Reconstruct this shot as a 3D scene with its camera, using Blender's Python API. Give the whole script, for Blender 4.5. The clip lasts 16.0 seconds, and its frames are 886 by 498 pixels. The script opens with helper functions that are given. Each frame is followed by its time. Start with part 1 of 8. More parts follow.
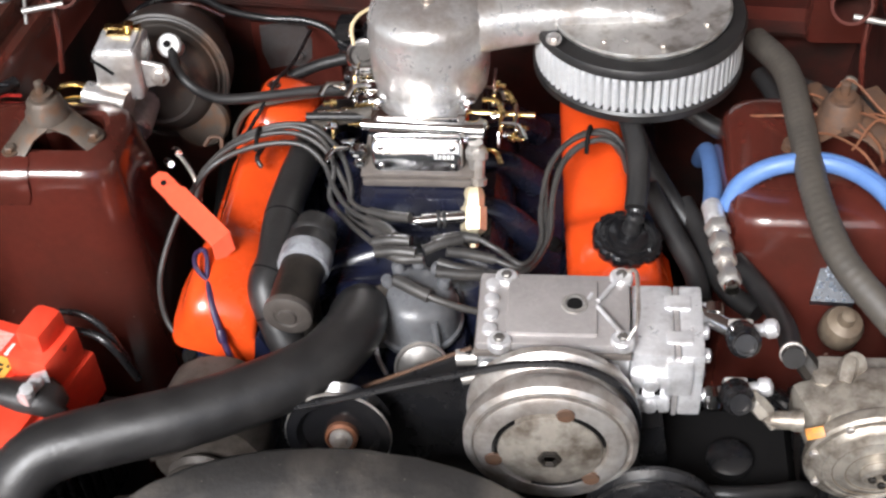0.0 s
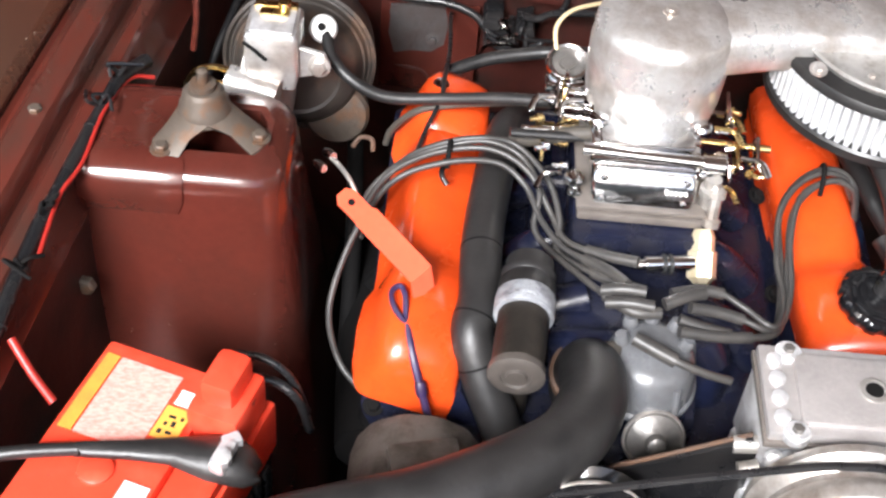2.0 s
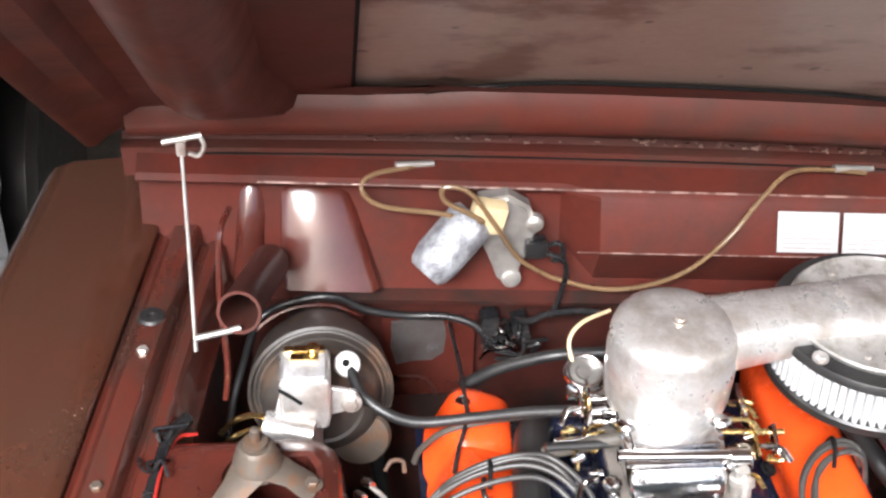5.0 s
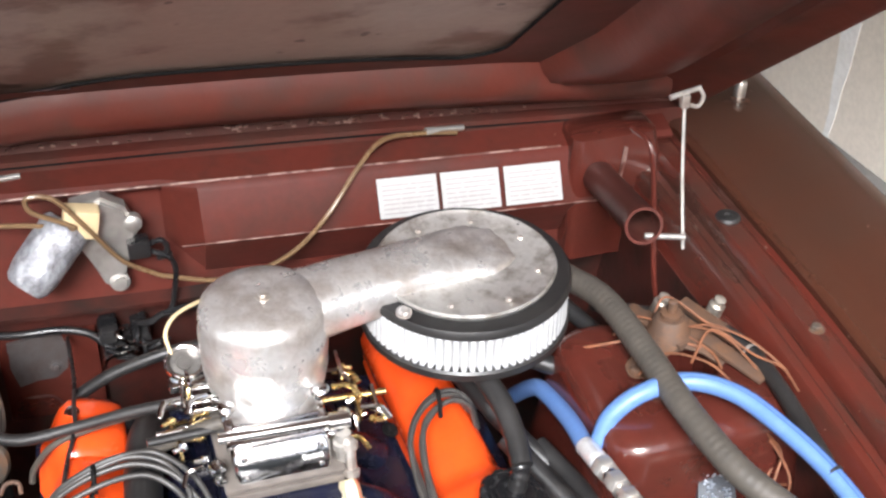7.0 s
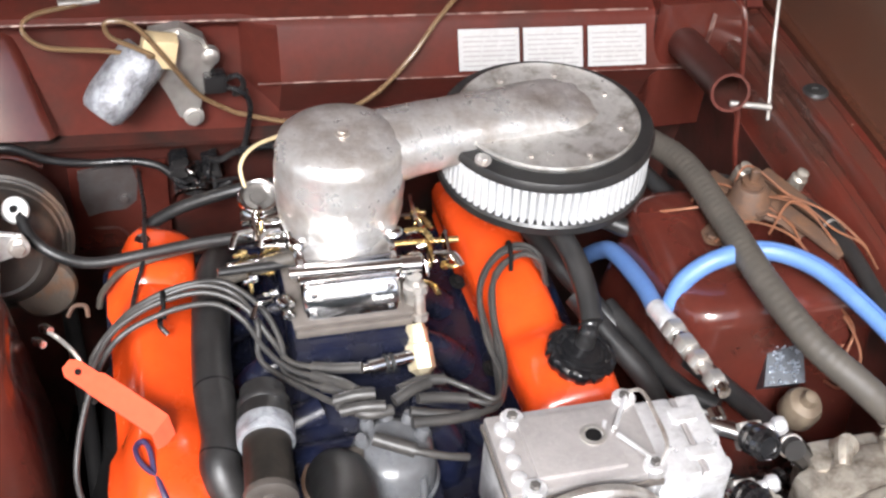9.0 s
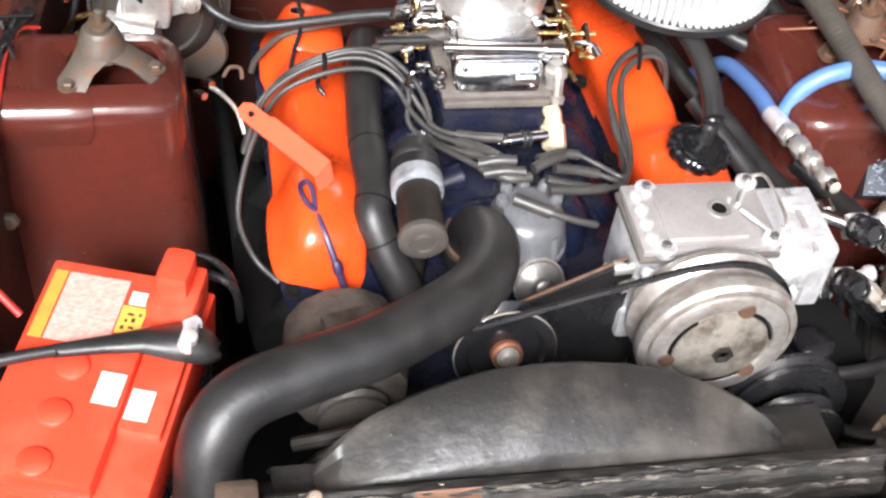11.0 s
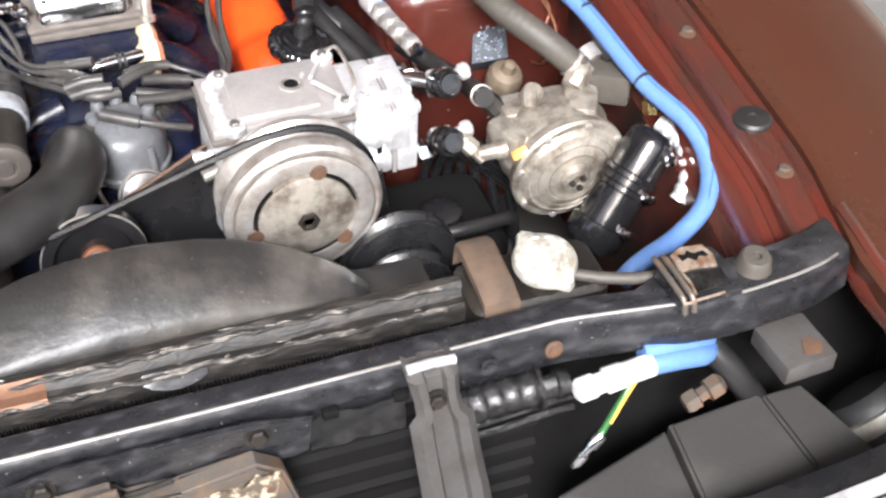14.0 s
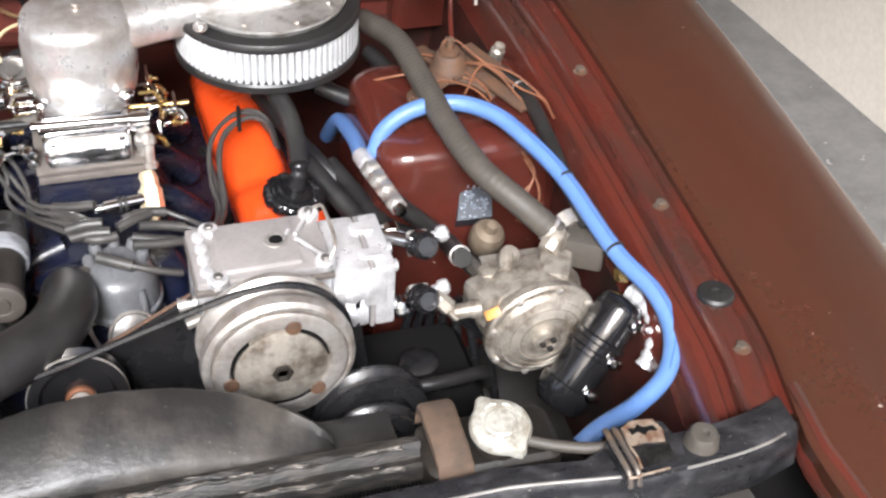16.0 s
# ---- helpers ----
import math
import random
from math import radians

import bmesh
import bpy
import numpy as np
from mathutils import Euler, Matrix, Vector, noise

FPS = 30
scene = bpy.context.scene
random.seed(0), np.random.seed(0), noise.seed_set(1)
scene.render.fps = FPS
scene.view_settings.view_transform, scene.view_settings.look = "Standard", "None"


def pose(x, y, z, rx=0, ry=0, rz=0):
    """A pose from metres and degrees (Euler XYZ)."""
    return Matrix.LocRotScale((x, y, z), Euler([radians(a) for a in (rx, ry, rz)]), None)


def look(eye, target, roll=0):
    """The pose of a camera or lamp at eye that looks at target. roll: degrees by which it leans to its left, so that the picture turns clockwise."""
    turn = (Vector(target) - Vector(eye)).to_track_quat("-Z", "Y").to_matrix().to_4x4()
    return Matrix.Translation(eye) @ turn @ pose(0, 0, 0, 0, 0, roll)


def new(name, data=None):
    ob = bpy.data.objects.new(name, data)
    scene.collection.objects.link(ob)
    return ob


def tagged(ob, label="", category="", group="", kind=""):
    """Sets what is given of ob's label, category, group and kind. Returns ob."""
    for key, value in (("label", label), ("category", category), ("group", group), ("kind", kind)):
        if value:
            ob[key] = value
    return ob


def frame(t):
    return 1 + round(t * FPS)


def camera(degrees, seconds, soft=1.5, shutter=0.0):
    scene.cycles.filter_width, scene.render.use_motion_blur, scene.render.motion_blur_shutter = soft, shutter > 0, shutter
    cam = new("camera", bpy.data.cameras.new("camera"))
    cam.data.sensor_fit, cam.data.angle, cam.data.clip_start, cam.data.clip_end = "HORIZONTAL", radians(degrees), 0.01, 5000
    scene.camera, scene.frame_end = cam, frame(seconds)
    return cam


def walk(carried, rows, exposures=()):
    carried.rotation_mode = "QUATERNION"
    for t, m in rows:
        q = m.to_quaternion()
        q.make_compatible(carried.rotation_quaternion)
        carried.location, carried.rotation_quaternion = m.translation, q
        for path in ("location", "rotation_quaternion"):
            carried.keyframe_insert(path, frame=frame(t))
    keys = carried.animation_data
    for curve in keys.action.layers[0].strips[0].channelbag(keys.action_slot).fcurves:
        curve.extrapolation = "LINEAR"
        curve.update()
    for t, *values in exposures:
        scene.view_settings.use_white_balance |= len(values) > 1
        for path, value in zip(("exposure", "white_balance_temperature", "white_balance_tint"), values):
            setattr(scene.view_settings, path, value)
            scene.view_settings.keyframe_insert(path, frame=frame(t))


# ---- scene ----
cam = camera(36.0, 16.0, soft=2.5)
PATH = [
    (0, (0.178, -0.137, 1.891), (-0.019, 1.301, 0.515), -4.1),
    (0.5, (-0.001, -0.139, 1.893), (0.025, 1.335, 0.541), 0.3),
    (1, (-0.139, -0.109, 1.88), (-0.015, 1.334, 0.502), 5.6),
    (1.5, (-0.169, 0.001, 1.851), (-0.144, 1.421, 0.443), 4.2),
    (2, (-0.243, 0.076, 1.818), (-0.221, 1.459, 0.374), 5.6),
    (2.5, (-0.344, 0.079, 1.819), (-0.238, 1.464, 0.381), 5.5),
    (3, (-0.391, 0.093, 1.836), (-0.279, 1.505, 0.423), 4.6),
    (3.5, (-0.431, 0.111, 1.868), (-0.324, 1.587, 0.522), 5.4),
    (3.7, (-0.445, 0.113, 1.888), (-0.351, 1.628, 0.586), 5.5),
    (5.8, (-0.344, 0.062, 1.971), (-0.122, 1.668, 0.8), -0.8),
    (6, (-0.328, 0.058, 1.97), (-0.065, 1.666, 0.81), -0.2),
    (6.5, (-0.272, 0.044, 1.952), (0.106, 1.626, 0.788), 0.4),
    (7, (-0.201, 0.022, 1.94), (0.306, 1.559, 0.766), 1.2),
    (7.5, (-0.144, -0.008, 1.93), (0.445, 1.485, 0.736), 2.4),
    (8, (-0.126, -0.014, 1.921), (0.487, 1.458, 0.713), 2.2),
    (8.5, (-0.154, -0.005, 1.909), (0.416, 1.449, 0.659), 3.7),
    (9, (-0.24, 0.021, 1.886), (0.182, 1.479, 0.582), 3.8),
    (9.5, (-0.335, 0.024, 1.886), (0.041, 1.479, 0.566), 6.1),
    (10, (-0.442, -0.023, 1.882), (-0.029, 1.408, 0.548), 8.0),
    (10.2, (-0.467, -0.048, 1.881), (-0.028, 1.349, 0.52), 10.2),
    (12.3, (-0.302, -0.247, 1.802), (0.028, 1.087, 0.349), 5.9),
    (12.5, (-0.282, -0.261, 1.789), (0.064, 1.079, 0.345), 5.3),
    (13, (-0.228, -0.296, 1.792), (0.184, 1.075, 0.395), 4.7),
    (13.5, (-0.173, -0.329, 1.789), (0.313, 1.043, 0.418), 4.6),
    (14, (-0.105, -0.354, 1.778), (0.42, 1.003, 0.406), 2.3),
    (14.5, (-0.045, -0.381, 1.783), (0.51, 0.964, 0.411), 1.0),
    (15, (-0.002, -0.41, 1.797), (0.564, 0.953, 0.447), -0.6),
    (15.5, (0.026, -0.412, 1.83), (0.574, 0.992, 0.515), 1.8),
    (16, (-0.037, -0.384, 1.881), (0.459, 1.083, 0.615), 3.6),
]
walk(cam, [(t, look(eye, target, roll)) for t, eye, target, roll in PATH], [(0, 0.90), (1.0, 1.10), (1.5, 1.32), (2.0, 1.52), (3.0, 1.68), (3.5, 1.78), (6.0, 1.70), (6.5, 1.60), (7.0, 1.53), (8.0, 1.38), (9.5, 1.38), (12.5, 1.75), (14.5, 1.64), (16, 1.40)])

# ---------------------------------------------------------------- light
world = bpy.data.worlds.new("world")
scene.world = world
world.use_nodes = True
wn = world.node_tree
sky = wn.nodes.new("ShaderNodeTexSky")
sky.sky_type, sky.sun_disc = "NISHITA", False
SUN_UP, SUN_ROUND = radians(42), radians(199)
sky.sun_elevation, sky.sun_rotation = SUN_UP, SUN_ROUND
sky.dust_density, sky.ozone_density = 4.0, 1.0
wn.nodes["Background"].inputs["Strength"].default_value = 0.115
wn.links.new(sky.outputs[0], wn.nodes["Background"].inputs["Color"])
sun = new("sun", bpy.data.lights.new("sun", "SUN"))
sun.data.energy, sun.data.angle, sun.data.color = 3.2, radians(20), (0.93, 0.965, 1.03)
sun_way = Vector((math.sin(SUN_ROUND) * math.cos(SUN_UP), math.cos(SUN_ROUND) * math.cos(SUN_UP), math.sin(SUN_UP)))
sun.matrix_world = look(sun_way * 20, (0, 0, 0))

# ---------------------------------------------------------------- materials
def material(name, base, rough=0.5, metal=0.0, second=None, amount=0.4, scale=18.0, fine=140.0, bump=0.15, coat=0.0, rough_var=0.15, stretch=(1, 1, 1), speck=None, lo=0.42, hi=0.72, chips=0.72, speck_size=0.45, dents=0.0, spec=0.5):
    """A surface with stains at one size and grain at another. second: the colour of the stains; speck: a colour of small chips."""
    m = bpy.data.materials.new(name)
    m.use_nodes = True
    nt = m.node_tree
    p = nt.nodes["Principled BSDF"]
    def node(kind, **values):
        n = nt.nodes.new(kind)
        for k, v in values.items():
            n.inputs[k].default_value = v
        return n
    co = nt.nodes.new("ShaderNodeTexCoord")
    mp = node("ShaderNodeMapping", Scale=stretch)
    nt.links.new(co.outputs["Object"], mp.inputs["Vector"])
    big = node("ShaderNodeTexNoise", Scale=scale, Detail=6.0, Roughness=0.62)
    small = node("ShaderNodeTexNoise", Scale=fine, Detail=4.0, Roughness=0.6)
    for n in (big, small):
        nt.links.new(mp.outputs[0], n.inputs["Vector"])
    second = second or tuple(c * 0.55 for c in base)
    ramp = nt.nodes.new("ShaderNodeMapRange")
    ramp.inputs["From Min"].default_value, ramp.inputs["From Max"].default_value = lo, hi
    ramp.inputs["To Max"].default_value = amount
    nt.links.new(big.outputs["Fac"], ramp.inputs["Value"])
    mix = nt.nodes.new("ShaderNodeMix")
    mix.data_type = "RGBA"
    mix.inputs[6].default_value, mix.inputs[7].default_value = (*base, 1), (*second, 1)
    nt.links.new(ramp.outputs[0], mix.inputs[0])
    grain = nt.nodes.new("ShaderNodeMapRange")
    grain.inputs["To Min"].default_value, grain.inputs["To Max"].default_value = 0.82, 1.15
    nt.links.new(small.outputs["Fac"], grain.inputs["Value"])
    mul = nt.nodes.new("ShaderNodeMix")
    mul.data_type, mul.blend_type = "RGBA", "MULTIPLY"
    mul.inputs[0].default_value = 1.0
    nt.links.new(mix.outputs[2], mul.inputs[6])
    nt.links.new(grain.outputs[0], mul.inputs[7])
    colour = mul.outputs[2]
    if speck:
        flecks = node("ShaderNodeTexNoise", Scale=fine * speck_size, Detail=2.0)
        nt.links.new(co.outputs["Object"], flecks.inputs["Vector"])
        cut = nt.nodes.new("ShaderNodeMapRange")
        cut.inputs["From Min"].default_value, cut.inputs["From Max"].default_value = chips, chips + 0.02
        nt.links.new(flecks.outputs["Fac"], cut.inputs["Value"])
        top = nt.nodes.new("ShaderNodeMix")
        top.data_type = "RGBA"
        top.inputs[7].default_value = (*speck, 1)
        nt.links.new(cut.outputs[0], top.inputs[0])
        nt.links.new(colour, top.inputs[6])
        colour = top.outputs[2]
    nt.links.new(colour, p.inputs["Base Color"])
    rr = nt.nodes.new("ShaderNodeMapRange")
    rr.inputs["To Min"].default_value, rr.inputs["To Max"].default_value = max(0.03, rough - rough_var), min(1.0, rough + rough_var)
    nt.links.new(big.outputs["Fac"], rr.inputs["Value"])
    nt.links.new(rr.outputs[0], p.inputs["Roughness"])
    p.inputs["Metallic"].default_value = metal
    p.inputs["Coat Weight"].default_value = coat
    p.inputs["Specular IOR Level"].default_value = spec
    p.inputs["Coat Roughness"].default_value = 0.12
    if bump:
        b = node("ShaderNodeBump", Strength=bump, Distance=0.002)
        nt.links.new(small.outputs["Fac"], b.inputs["Height"])
        if dents:
            d = node("ShaderNodeBump", Strength=dents, Distance=0.006)
            nt.links.new(big.outputs["Fac"], d.inputs["Height"])
            nt.links.new(d.outputs[0], b.inputs["Normal"])
        nt.links.new(b.outputs[0], p.inputs["Normal"])
    return m


MAROON = material("maroon_paint", (0.076, 0.0165, 0.0115), 0.20, 0.0, (0.046, 0.0145, 0.0105), 0.75, 9, 90, 0.06, 0.6, dents=0.16, speck=(0.30, 0.22, 0.18), chips=0.765, speck_size=0.8)
FENDER = material("fender_paint", (0.055, 0.0190, 0.0112), 0.22, 0.0, (0.043, 0.0212, 0.0142), 0.7, 5, 120, 0.03, 0.6, speck=(0.42, 0.36, 0.30), chips=0.770, speck_size=1.0)
DUSTY = material("dusty_maroon", (0.085, 0.022, 0.0165), 0.55, 0.0, (0.066, 0.032, 0.025), 0.9, 8, 80, 0.12, 0.0, spec=0.2)
PRIMER = material("hood_lining", (0.27, 0.195, 0.162), 0.36, 0.0, (0.135, 0.076, 0.060), 0.95, 6, 70, 0.12, lo=0.50, hi=0.60, dents=0.25, speck=(0.05, 0.025, 0.02), chips=0.70, speck_size=0.25)
HOOD_RED = material("hood_red", (0.100, 0.024, 0.0165), 0.42, 0.0, (0.060, 0.026, 0.020), 0.85, 10, 80, 0.1, 0.04, lo=0.45, hi=0.66, dents=0.2, spec=0.3)
COWL = material("cowl_paint", (0.088, 0.0195, 0.014), 0.42, 0.0, (0.060, 0.020, 0.015), 0.85, 11, 80, 0.1, 0.03, lo=0.45, hi=0.66, dents=0.15, speck=(0.22, 0.15, 0.12), chips=0.775, speck_size=0.6, spec=0.22)
# real grime on the firewall; on the aprons it stands in for shade
FIREWALL = material("grimy_shaded_maroon", (0.060, 0.0165, 0.0125), 0.40, 0.0, (0.018, 0.012, 0.010), 0.95, 9, 80, 0.2, 0.05, lo=0.44, hi=0.62, dents=0.3)
RAIL = material("rail_paint", (0.084, 0.0175, 0.0118), 0.23, 0.0, (0.042, 0.0200, 0.0150), 0.9, 14, 110, 0.10, 0.45, lo=0.44, hi=0.62, stretch=(1, 0.35, 1), speck=(0.26, 0.16, 0.12), chips=0.76, speck_size=0.8, dents=0.2)
LATCH = material("latch_steel", (0.105, 0.088, 0.075), 0.42, 0.3, (0.19, 0.12, 0.07), 0.9, 34, 150, 0.4, lo=0.50, hi=0.68)
ORANGE = material("orange_enamel", (0.72, 0.070, 0.011), 0.24, 0.0, (0.50, 0.042, 0.007), 0.5, 16, 130, 0.06, 0.3)
NAVY = material("navy_enamel", (0.0065, 0.0085, 0.022), 0.26, 0.0, (0.016, 0.015, 0.017), 0.8, 22, 120, 0.2)
ALLOY = material("cast_alloy", (0.83, 0.83, 0.84), 0.32, 0.6, (0.40, 0.385, 0.375), 0.8, 26, 170, 0.35, lo=0.46, hi=0.66, dents=0.3)
ALLOY_DULL = material("dull_alloy", (0.50, 0.48, 0.45), 0.42, 0.7, (0.17, 0.15, 0.13), 0.8, 20, 160, 0.3)
SILVER = material("silver_paint", (0.66, 0.645, 0.625), 0.30, 0.7, (0.37, 0.315, 0.270), 0.85, 17, 180, 0.25, lo=0.46, hi=0.66, dents=0.6)
LID = material("dull_lid", (0.60, 0.59, 0.565), 0.32, 0.7, (0.26, 0.23, 0.195), 0.85, 30, 170, 0.25, lo=0.48, hi=0.64, dents=0.3)
CRUMPLED = material("crumpled_silver", (0.37, 0.385, 0.41), 0.38, 0.35, (0.19, 0.19, 0.205), 0.9, 48, 170, 0.3, lo=0.44, hi=0.60, dents=1.2)
BOOSTER = material("dusty_booster", (0.040, 0.033, 0.028), 0.5, 0.0, (0.125, 0.074, 0.047), 0.9, 11, 120, 0.25, lo=0.50, hi=0.66)
PUMP = material("oily_alloy", (0.075, 0.066, 0.058), 0.42, 0.4, (0.026, 0.021, 0.018), 0.9, 22, 150, 0.35)
TOPGREY = material("machined_grey", (0.44, 0.415, 0.405), 0.42, 0.5, (0.33, 0.305, 0.295), 0.7, 18, 170, 0.25)
GASKET = material("gasket_grey", (0.150, 0.130, 0.115), 0.55, 0.2, (0.075, 0.064, 0.056), 0.8, 40, 160, 0.3)
DARKCAST = material("dark_casting", (0.17, 0.16, 0.15), 0.4, 0.6, (0.09, 0.08, 0.07), 0.8, 34, 160, 0.3)
STICKER = material("orange_sticker", (0.62, 0.24, 0.03), 0.4, 0.0, (0.30, 0.12, 0.03), 0.8, 160, 200, 0.05, lo=0.5, hi=0.56)
FLAKE = material("bare_flake", (0.13, 0.115, 0.10), 0.42, 0.3, (0.08, 0.062, 0.046), 0.8, 90, 300, 0.3)
POLISHED = material("polished_alloy", (0.93, 0.93, 0.94), 0.10, 1.0, (0.70, 0.69, 0.68), 0.5, 24, 140, 0.08, rough_var=0.06, dents=0.15)
CHROME = material("chrome", (0.80, 0.80, 0.80), 0.10, 1.0, (0.62, 0.60, 0.58), 0.5, 30, 120, 0.05, rough_var=0.05)
BRASS = material("brass_plate", (0.75, 0.55, 0.24), 0.25, 1.0, (0.5, 0.36, 0.2), 0.5, 40, 120, 0.1)
PALE_BRASS = material("pale_brass", (0.86, 0.76, 0.54), 0.34, 0.6, (0.70, 0.55, 0.30), 0.7, 60, 150, 0.15)
STEEL = material("worn_steel", (0.66, 0.63, 0.59), 0.34, 0.75, (0.22, 0.14, 0.09), 0.8, 30, 150, 0.2)
RUST = material("rusty_steel", (0.085, 0.050, 0.034), 0.7, 0.2, (0.15, 0.068, 0.03), 0.8, 35, 150, 0.4)
BRACKET = material("dusty_bracket", (0.098, 0.078, 0.062), 0.55, 0.3, (0.125, 0.062, 0.032), 0.8, 38, 140, 0.4, lo=0.50, hi=0.62)
PAD = material("perished_rubber", (0.098, 0.063, 0.042), 0.75, 0.0, (0.040, 0.030, 0.024), 0.8, 40, 160, 0.5)
RUBBER = material("black_rubber", (0.014, 0.0135, 0.0135), 0.42, 0.0, (0.030, 0.028, 0.027), 0.7, 20, 160, 0.2)
HOSE_GREY = material("grey_hose", (0.056, 0.049, 0.041), 0.6, 0.0, (0.080, 0.068, 0.055), 0.7, 24, 150, 0.25)
LEAD = material("ignition_lead", (0.036, 0.034, 0.0325), 0.42, 0.0, (0.062, 0.056, 0.050), 0.7, 30, 120, 0.15)
PLASTIC = material("black_plastic", (0.010, 0.010, 0.011), 0.28, 0.0, (0.028, 0.026, 0.025), 0.7, 14, 150, 0.12)
SHROUD = material("shroud_plastic", (0.021, 0.0200, 0.0192), 0.46, 0.0, (0.072, 0.063, 0.054), 0.9, 10, 180, 0.15, lo=0.45, hi=0.68, dents=0.7, speck=(0.11, 0.095, 0.08), chips=0.72, speck_size=0.9)
BLACK_PAINT = material("black_paint", (0.013, 0.013, 0.0145), 0.30, 0.0, (0.050, 0.049, 0.052), 0.8, 70, 190, 0.2, speck=(0.26, 0.22, 0.19), chips=0.725, speck_size=1.3, lo=0.50, hi=0.68, stretch=(0.5, 1, 1))
FLAKED = material("flaked_black", (0.018, 0.016, 0.014), 0.42, 0.1, (0.17, 0.15, 0.13), 1.0, 150, 400, 0.7, stretch=(0.30, 1, 1), lo=0.52, hi=0.63)
TANK = material("tank_black", (0.013, 0.012, 0.011), 0.45, 0.0, (0.046, 0.039, 0.033), 0.9, 110, 300, 0.7, stretch=(0.30, 1, 1), lo=0.47, hi=0.64, speck=(0.22, 0.19, 0.15), chips=0.76, speck_size=1.8)
GREASED = material("greasy_plate", (0.10, 0.078, 0.058), 0.6, 0.1, (0.55, 0.44, 0.31), 0.9, 85, 200, 0.6, lo=0.48, hi=0.60, speck=(0.55, 0.22, 0.04))
GRIMY = material("grimy_alloy", (0.47, 0.43, 0.37), 0.40, 0.65, (0.13, 0.10, 0.075), 0.95, 34, 160, 0.35, lo=0.42, hi=0.66, dents=0.2)
GLOSS = material("gloss_black", (0.008, 0.008, 0.009), 0.14, 0.0, (0.02, 0.018, 0.017), 0.6, 24, 120, 0.08, 0.4, rough_var=0.08)
BLUE = material("blue_hose", (0.088, 0.178, 0.40), 0.45, 0.0, (0.115, 0.21, 0.43), 0.5, 30, 150, 0.1)
WHITE = material("white_plastic", (0.72, 0.72, 0.70), 0.4, 0.0, (0.55, 0.53, 0.48), 0.6, 20, 130, 0.08)
CREAM = material("cream_plastic", (0.62, 0.49, 0.29), 0.5, 0.0, (0.48, 0.35, 0.20), 0.5, 30, 130, 0.1)
PAPER = material("filter_paper", (0.42, 0.425, 0.43), 0.85, 0.0, (0.33, 0.325, 0.32), 0.6, 25, 160, 0.2, spec=0.1)
RED = material("red_plastic", (0.78, 0.056, 0.026), 0.32, 0.0, (0.80, 0.085, 0.045), 0.7, 14, 120, 0.06, lo=0.5, hi=0.62, speck=(0.25, 0.03, 0.02), chips=0.72)
WIRE_RED = material("red_wire", (0.36, 0.022, 0.016), 0.4)
TAN = material("tan_tube", (0.17, 0.105, 0.055), 0.3, 0.0, (0.12, 0.07, 0.035), 0.5, 30, 120, 0.05)
GREASE = material("greasy_iron", (0.015, 0.013, 0.011), 0.5, 0.3, (0.036, 0.028, 0.021), 0.8, 24, 130, 0.4)
# near black; also stands in for shade in holes and deep in the bay
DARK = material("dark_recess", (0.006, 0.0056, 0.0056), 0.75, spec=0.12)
PLATE = material("white_plate", (0.46, 0.455, 0.45), 0.4, 0.1, (0.38, 0.36, 0.34), 0.6, 20, 120, 0.05)
PRINT = material("grey_print", (0.33, 0.31, 0.305), 0.5)
BLACK = material("black_ink", (0.02, 0.02, 0.02), 0.5)
YELLOW = material("yellow_print", (0.72, 0.40, 0.07), 0.45, 0.0, (0.72, 0.30, 0.06), 0.6, 60, 130)
VIOLET = material("violet_cord", (0.030, 0.016, 0.050), 0.45, 0.0, (0.025, 0.02, 0.09), 0.6, 60, 140)
GREEN = material("green_wire", (0.025, 0.11, 0.03), 0.4)
CONCRETE = material("concrete", (0.175, 0.170, 0.162), 0.85, 0.0, (0.115, 0.110, 0.104), 0.9, 9, 60, 0.5, speck=(0.30, 0.29, 0.27), chips=0.72, speck_size=0.6)
PLASTER = material("wall_board", (0.80, 0.735, 0.655), 0.9, 0.0, (0.74, 0.67, 0.59), 0.8, 2, 60, 0.15)
FILLER = material("filler_paste", (0.90, 0.895, 0.885), 0.9, 0.0, (0.82, 0.80, 0.77), 0.6, 14, 70, 0.2)
COPPER = material("bare_copper", (0.25, 0.10, 0.050), 0.5, 0.4, (0.12, 0.06, 0.04), 0.7, 40, 150, 0.2)
COPPER_PLATE = material("copper_plate", (0.17, 0.088, 0.052), 0.55, 0.4, (0.10, 0.052, 0.034), 0.8, 60, 150, 0.3)
STRAP = material("salmon_enamel", (0.78, 0.100, 0.048), 0.33, 0.0, (0.68, 0.070, 0.030), 0.5, 20, 130, 0.08)
CAP_GREY = material("grey_cap_plastic", (0.115, 0.118, 0.125), 0.30, 0.0, (0.060, 0.058, 0.057), 0.8, 24, 150, 0.12, dents=0.3)
CAP_RUBBER = material("dusty_grommet", (0.070, 0.060, 0.053), 0.5, 0.0, (0.038, 0.032, 0.028), 0.8, 40, 150, 0.2)
TAN_METAL = material("dusty_tan_metal", (0.18, 0.14, 0.10), 0.5, 0.25, (0.09, 0.06, 0.04), 0.9, 40, 150, 0.3)
PATCH_GREY = material("grey_sealer", (0.060, 0.054, 0.052), 0.5, 0.0, (0.040, 0.022, 0.019), 0.9, 30, 140, 0.3, dents=0.3)
FLAT_BLACK = material("flat_black_plastic", (0.042, 0.0395, 0.0375), 0.50, 0.0, (0.085, 0.078, 0.070), 0.7, 13, 160, 0.2, lo=0.48, hi=0.72, dents=0.25)
